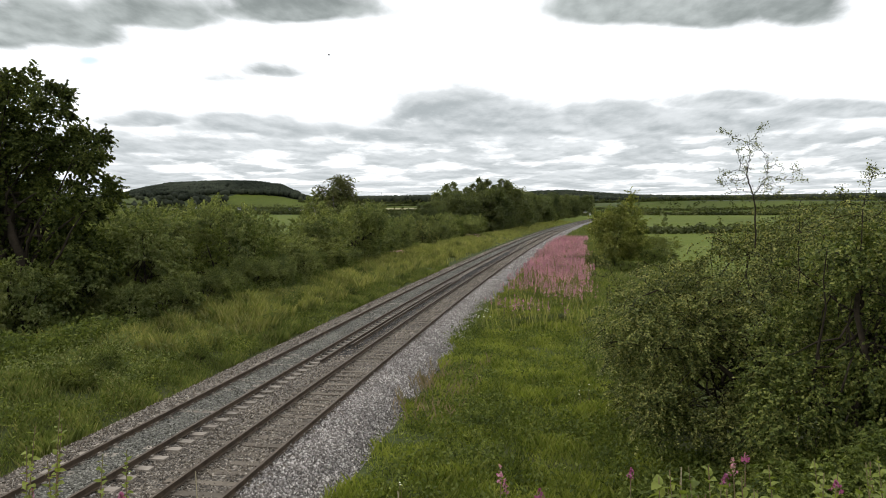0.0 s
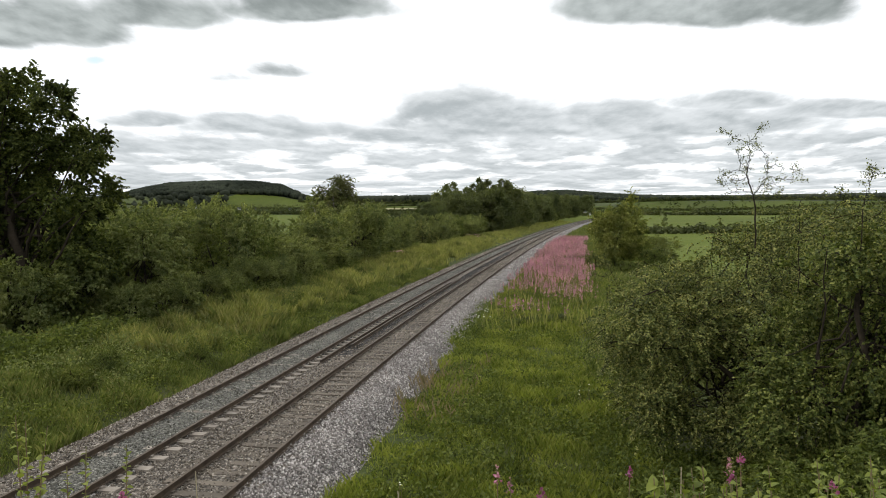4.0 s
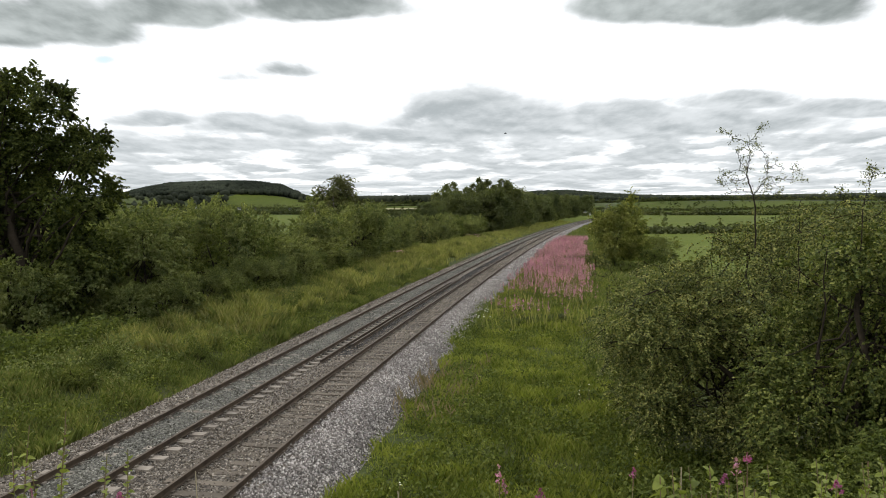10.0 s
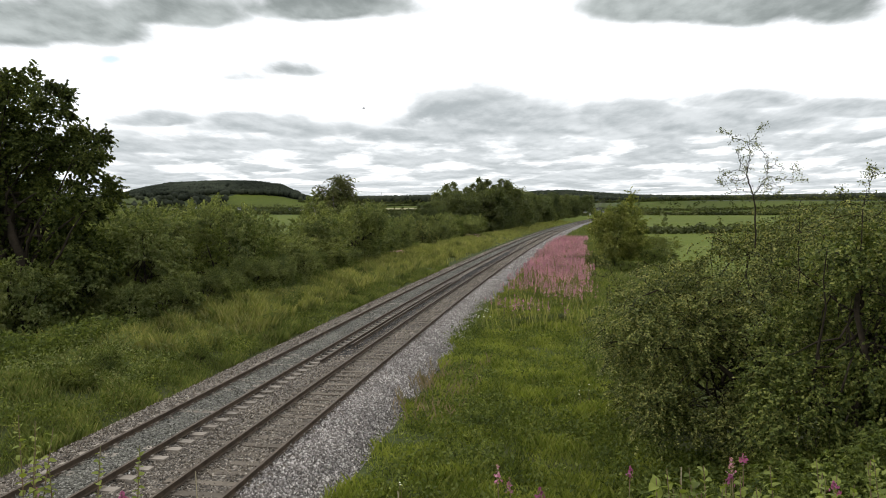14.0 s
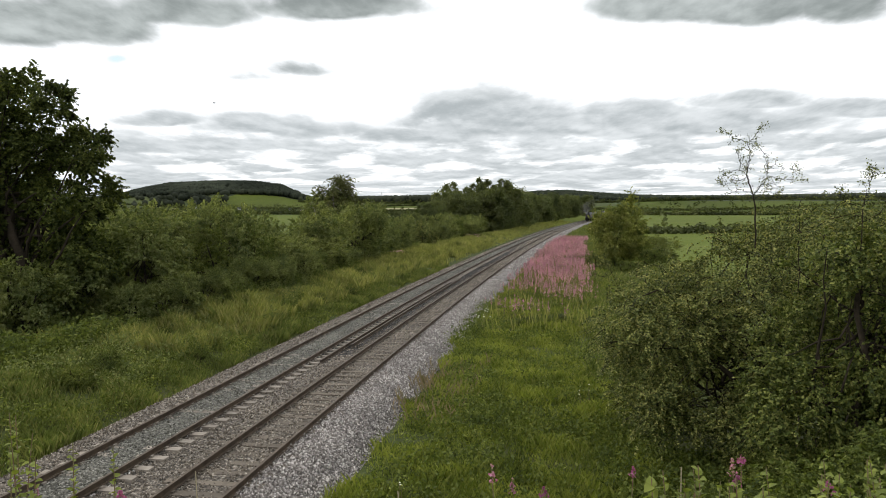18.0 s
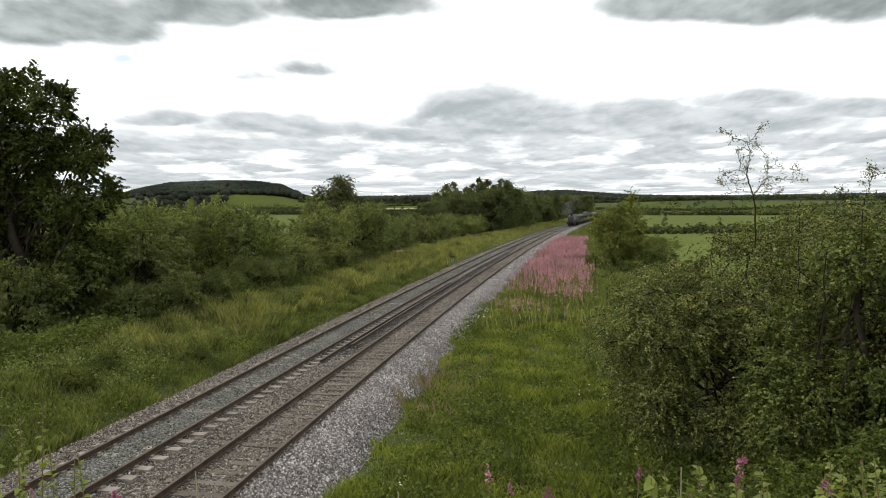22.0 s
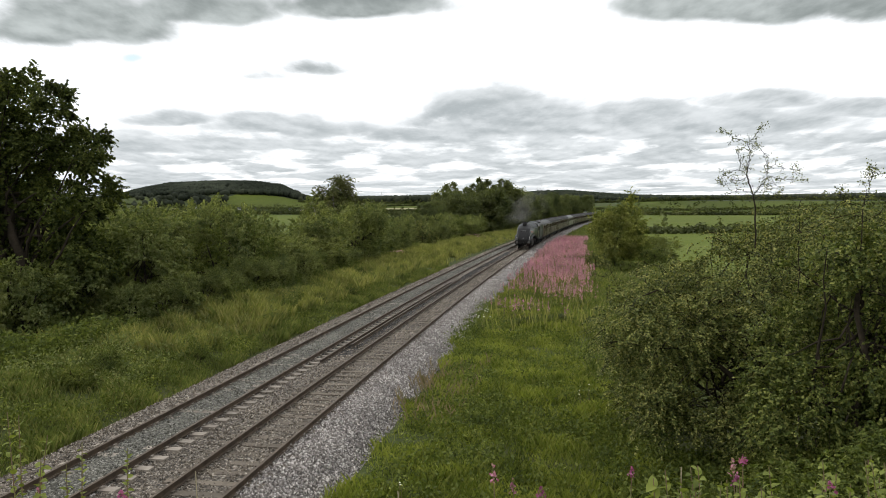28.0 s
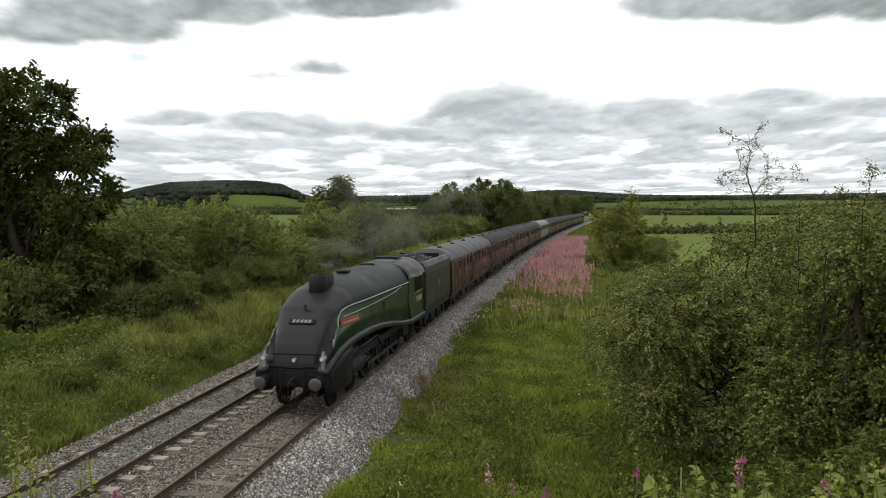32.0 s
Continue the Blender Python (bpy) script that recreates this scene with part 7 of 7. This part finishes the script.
for az, d, wide, tall in ((-0.342, 1210, 9, 5), (-0.337, 1215, 6, 3), (-0.283, 1190, 8, 4.5), (-0.273, 1195, 6, 3), (-0.262, 1190, 8, 3), (-0.212, 1170, 9, 3.2), (-0.196, 1165, 7, 3), (-0.187, 1165, 6, 3), (-0.147, 1160, 8, 4.5), (0.2, 560, 10, 5.2)):
    farmhouse(az * d, d, wide * 0.62, 4, tall * 0.62, 20 * math.sin(d + az * 50), "small white farm building among far fields")


def turbine(x, y, hub):
    z = ground_at(x, y)
    t = tagged(new("wind_turbine"), "distant white three-bladed wind turbine on the skyline", "wind turbine")
    t.matrix_basis = pose(x, y, z)
    bm = bmesh.new()
    cyl(bm, (0, 0, 0), (0, 0, hub), 1.3, 0.8, 12)
    part("tower", bm, M_LAMPBODY, t)
    bm = bmesh.new()
    box(bm, -0.8, 0.8, -1.6, 1.6, hub - 0.8, hub + 0.8, 0.2)
    part("nacelle", bm, M_LAMPBODY, t)
    bm = bmesh.new()
    cyl(bm, (0, -0.6, 0), (0, 0.6, 0), 0.7, n=12)
    rotor = part("rotor", bm, M_LAMPBODY, t)
    rotor.matrix_local = pose(0, -2.2, hub)
    for k in range(3):
        bm = bmesh.new()
        loft(bm, [[(-w, -0.12, q), (w, -0.12, q), (w * 0.6, 0.12, q), (-w, 0.12, q)] for q, w in ((0.3, 0.5), (3, 0.75), (9, 0.5), (14, 0.2))])
        b = part("blade", bm, M_LAMPBODY, rotor)
        b.matrix_local = pose(0, 0, 0, 0, 120 * k + 25, 0)
    return rotor


ROTOR = turbine(-0.0845 * 2300, 2300, 26)
ROTOR_AT = ROTOR.matrix_local.copy()


# ---- a bird and the smoke ----
def make_bird():
    b = tagged(new("bird"), "small dark bird crossing the sky", "bird")
    bm = bmesh.new()
    ball(bm, (0, 0, 0), 0.05, (2.4, 0.8, 0.8))
    part("body", bm, M_FRAME, b)
    for side in (1, -1):
        bm = bmesh.new()
        loft(bm, [[(0.06, 0, 0), (-0.06, 0, 0), (-0.05, 0, 0.012), (0.05, 0, 0.012)], [(0.05, side * 0.12, 0.03), (-0.05, side * 0.12, 0.03), (-0.04, side * 0.12, 0.04), (0.04, side * 0.12, 0.04)], [(-0.06, side * 0.24, 0.0), (-0.09, side * 0.24, 0.0), (-0.09, side * 0.24, 0.005), (-0.06, side * 0.24, 0.005)]])
        part("wing", bm, M_FRAME, b)
    return b


bird = make_bird()

M_SMOKE, nt_smoke, out_smoke = nodes_of("thin_coal_smoke")
sm_body = nt_smoke.nodes.new("ShaderNodeBsdfDiffuse")
sm_body.inputs["Color"].default_value = (0.14, 0.138, 0.13, 1)
sm_clear = nt_smoke.nodes.new("ShaderNodeBsdfTransparent")
sm_thick = nt_smoke.nodes.new("ShaderNodeAttribute")
sm_thick.attribute_name = "thickness"
sm_noise = grain(nt_smoke, where(nt_smoke), 0.7, 3.0)
sm_mul = nt_smoke.nodes.new("ShaderNodeMath")
sm_mul.operation = "MULTIPLY"
nt_smoke.links.new(sm_thick.outputs["Fac"], sm_mul.inputs[0])
nt_smoke.links.new(ramp(nt_smoke, sm_noise, (0.3, 0.1), (0.72, 0.42)).outputs[0], sm_mul.inputs[1])
sm_mix = nt_smoke.nodes.new("ShaderNodeMixShader")
nt_smoke.links.new(sm_mul.outputs[0], sm_mix.inputs[0])
nt_smoke.links.new(sm_clear.outputs[0], sm_mix.inputs[1])
nt_smoke.links.new(sm_body.outputs[0], sm_mix.inputs[2])
nt_smoke.links.new(sm_mix.outputs[0], out_smoke.inputs[0])


def make_puff(r, seed, layers):
    """A drift of a few soft-edged flakes of smoke, densest at its heart."""
    rng = np.random.default_rng(200 + seed)
    n, k = layers, 10
    C = rng.normal(size=(n, 3)) * [r * 1.1, r * 0.6, r * 0.4]
    a = unit(rng.normal(size=(n, 3)))
    b = unit(np.cross(a, rng.normal(size=(n, 3))))
    t = np.arange(k) * 2 * np.pi / k
    R = r * rng.uniform(0.8, 1.3, (n, 1))
    ring = lambda q: C[:, None] + (a[:, None] * np.cos(t)[None, :, None] * 1.25 + b[:, None] * np.sin(t)[None, :, None]) * (R * q)[:, :, None] * rng.uniform(0.8, 1.2, (n, k, 1))
    V = np.concatenate([C[:, None], ring(0.5), ring(1.0)], 1)
    F = []
    for i in range(k):
        j = (i + 1) % k
        F += [(0, 1 + i, 1 + j), (1 + i, 1 + k + i, 1 + k + j), (1 + i, 1 + k + j, 1 + j)]
    F = (np.arange(n)[:, None, None] * (1 + 2 * k) + np.array(F)[None]).reshape(-1, 3)
    me = quick("smoke_puff", V.reshape(-1, 3), F, M_SMOKE, None, True)
    thick = me.attributes.new("thickness", "FLOAT", "POINT")
    thick.data.foreach_set("value", np.tile([1.0] + [0.55] * k + [0.0] * k, n).astype(np.float32))
    return tagged(new("smoke_puff", me), "thin grey engine smoke trailing behind the chimney", "smoke", "smoke of the locomotive", "stuff")


# metres behind the buffers, sideways, height, size, density
PUFFS = [(make_puff(r, k, dens), back, side, up) for k, (back, side, up, r, dens) in enumerate(((4.6, 0, 4.3, 0.35, 3), (8, -0.6, 4.7, 0.75, 3), (13, -1.3, 5.1, 1.3, 3), (20, -2.2, 5.4, 1.9, 3), (30, -3.2, 5.7, 2.5, 3), (43, -4.0, 6.0, 3.0, 3), (60, -4.6, 6.2, 3.4, 3)))]


SPEED = 21.717


def train_pose(t, back, z=0.0):
    """On the near track, facing the bridge; back: metres behind the front buffers, which reach s = 0 at the end."""
    x, y, h = on_line(SPEED * (32 - t) + back)
    return pose(float(x), float(y), z, 0, 0, 270 - math.degrees(float(h)))


def motions():
    drift = [(t, pose(33.0 * t / 32, -7.8 * t / 32, 96.2)) for t in (0, 16, 32)]
    walk(clouds, drift)
    times = [k for k in range(33)]
    walk(loco, [(t, train_pose(t, LOCO_MID)) for t in times])
    walk(tender, [(t, train_pose(t, 14.2 + 3.5)) for t in times])
    for k, c in enumerate(COACHES):
        walk(c, [(t, train_pose(t, 21.6 + 10.07 + 20.15 * k)) for t in times])
    # the driving wheels and their rods, from when the engine comes into sight
    turns = [0.0] + [18.5 + k / 15 for k in range(203)]
    crank = lambda t: -SPEED * (32 - t) / 1.015
    for w, x, side in DRIVERS:
        walk(w, [(min(t, 32), Matrix.Translation((x, side * 0.72, 1.02)) @ Euler((0, crank(max(t, 18.5)) + (side > 0) * 1.57, 0)).to_matrix().to_4x4() @ pose(0, 0, 0, 0, 0, 0 if side > 0 else 180)) for t in turns if t <= 32.01])
    for rod, x, side in RODS:
        rows = []
        for t in turns:
            if t <= 32.01:
                a = crank(max(t, 18.5)) + (side > 0) * 1.57
                rows.append((min(t, 32), Matrix.Translation((x + 0.33 * math.cos(a), side * 0.93, 1.02 - 0.33 * math.sin(a)))))
        walk(rod, rows)

    # smoke hangs in the air behind the chimney
    for puff, back, side, up in PUFFS:
        walk(puff, [(t, train_pose(t, back) @ pose(0, side, up)) for t in times])
    # sprigs and weeds close by sway in the wind
    for k, ob in enumerate(SPRIGS + HERBS_NEAR):
        x, y, z = ob.matrix_basis.translation
        big = 5.0 if k < len(SPRIGS) else 0.9
        walk(ob, [(t, pose(x, y, z, big * 0.5 * math.sin(t * 1.9 + k), big * math.sin(t * 1.3 + 0.6 * k) + big * 0.5 * math.sin(t * 3.1 + k))) for t in [0.5 * q for q in range(65)]])
    # the bird, by azimuth and rise over its distance
    flight = [(0, -0.155, 0.211), (0.5, -0.076, 0.25), (1.2, 0.03, 0.31), (3.3, 0.24, 0.33), (4.6, 0.33, 0.22), (5.5, 0.3, 0.146), (6.0, 0.272, 0.142), (9, 0.132, 0.099), (13, -0.058, 0.132), (19, -0.367, 0.147), (25, -0.68, 0.16), (32, -1.0, 0.2)]
    rows = []
    for k, (t, a, up) in enumerate(flight):
        b = flight[min(k + 1, len(flight) - 1)]
        rows.append((t, pose(60 * a, 60, EYE[2] + 60 * up, 0, 0, 0 if b[1] > a else 180)))
    walk(bird, [(t, Matrix.Translation(m.translation) @ pose(0, 0, 0, 0, 0, 180 * smooth(3.3, 5.5, t))) for t, m in rows])
    walk(ROTOR, [(t, ROTOR_AT @ pose(0, 0, 0, 0, 40 * t, 0)) for t in [q for q in range(33)]])


motions()
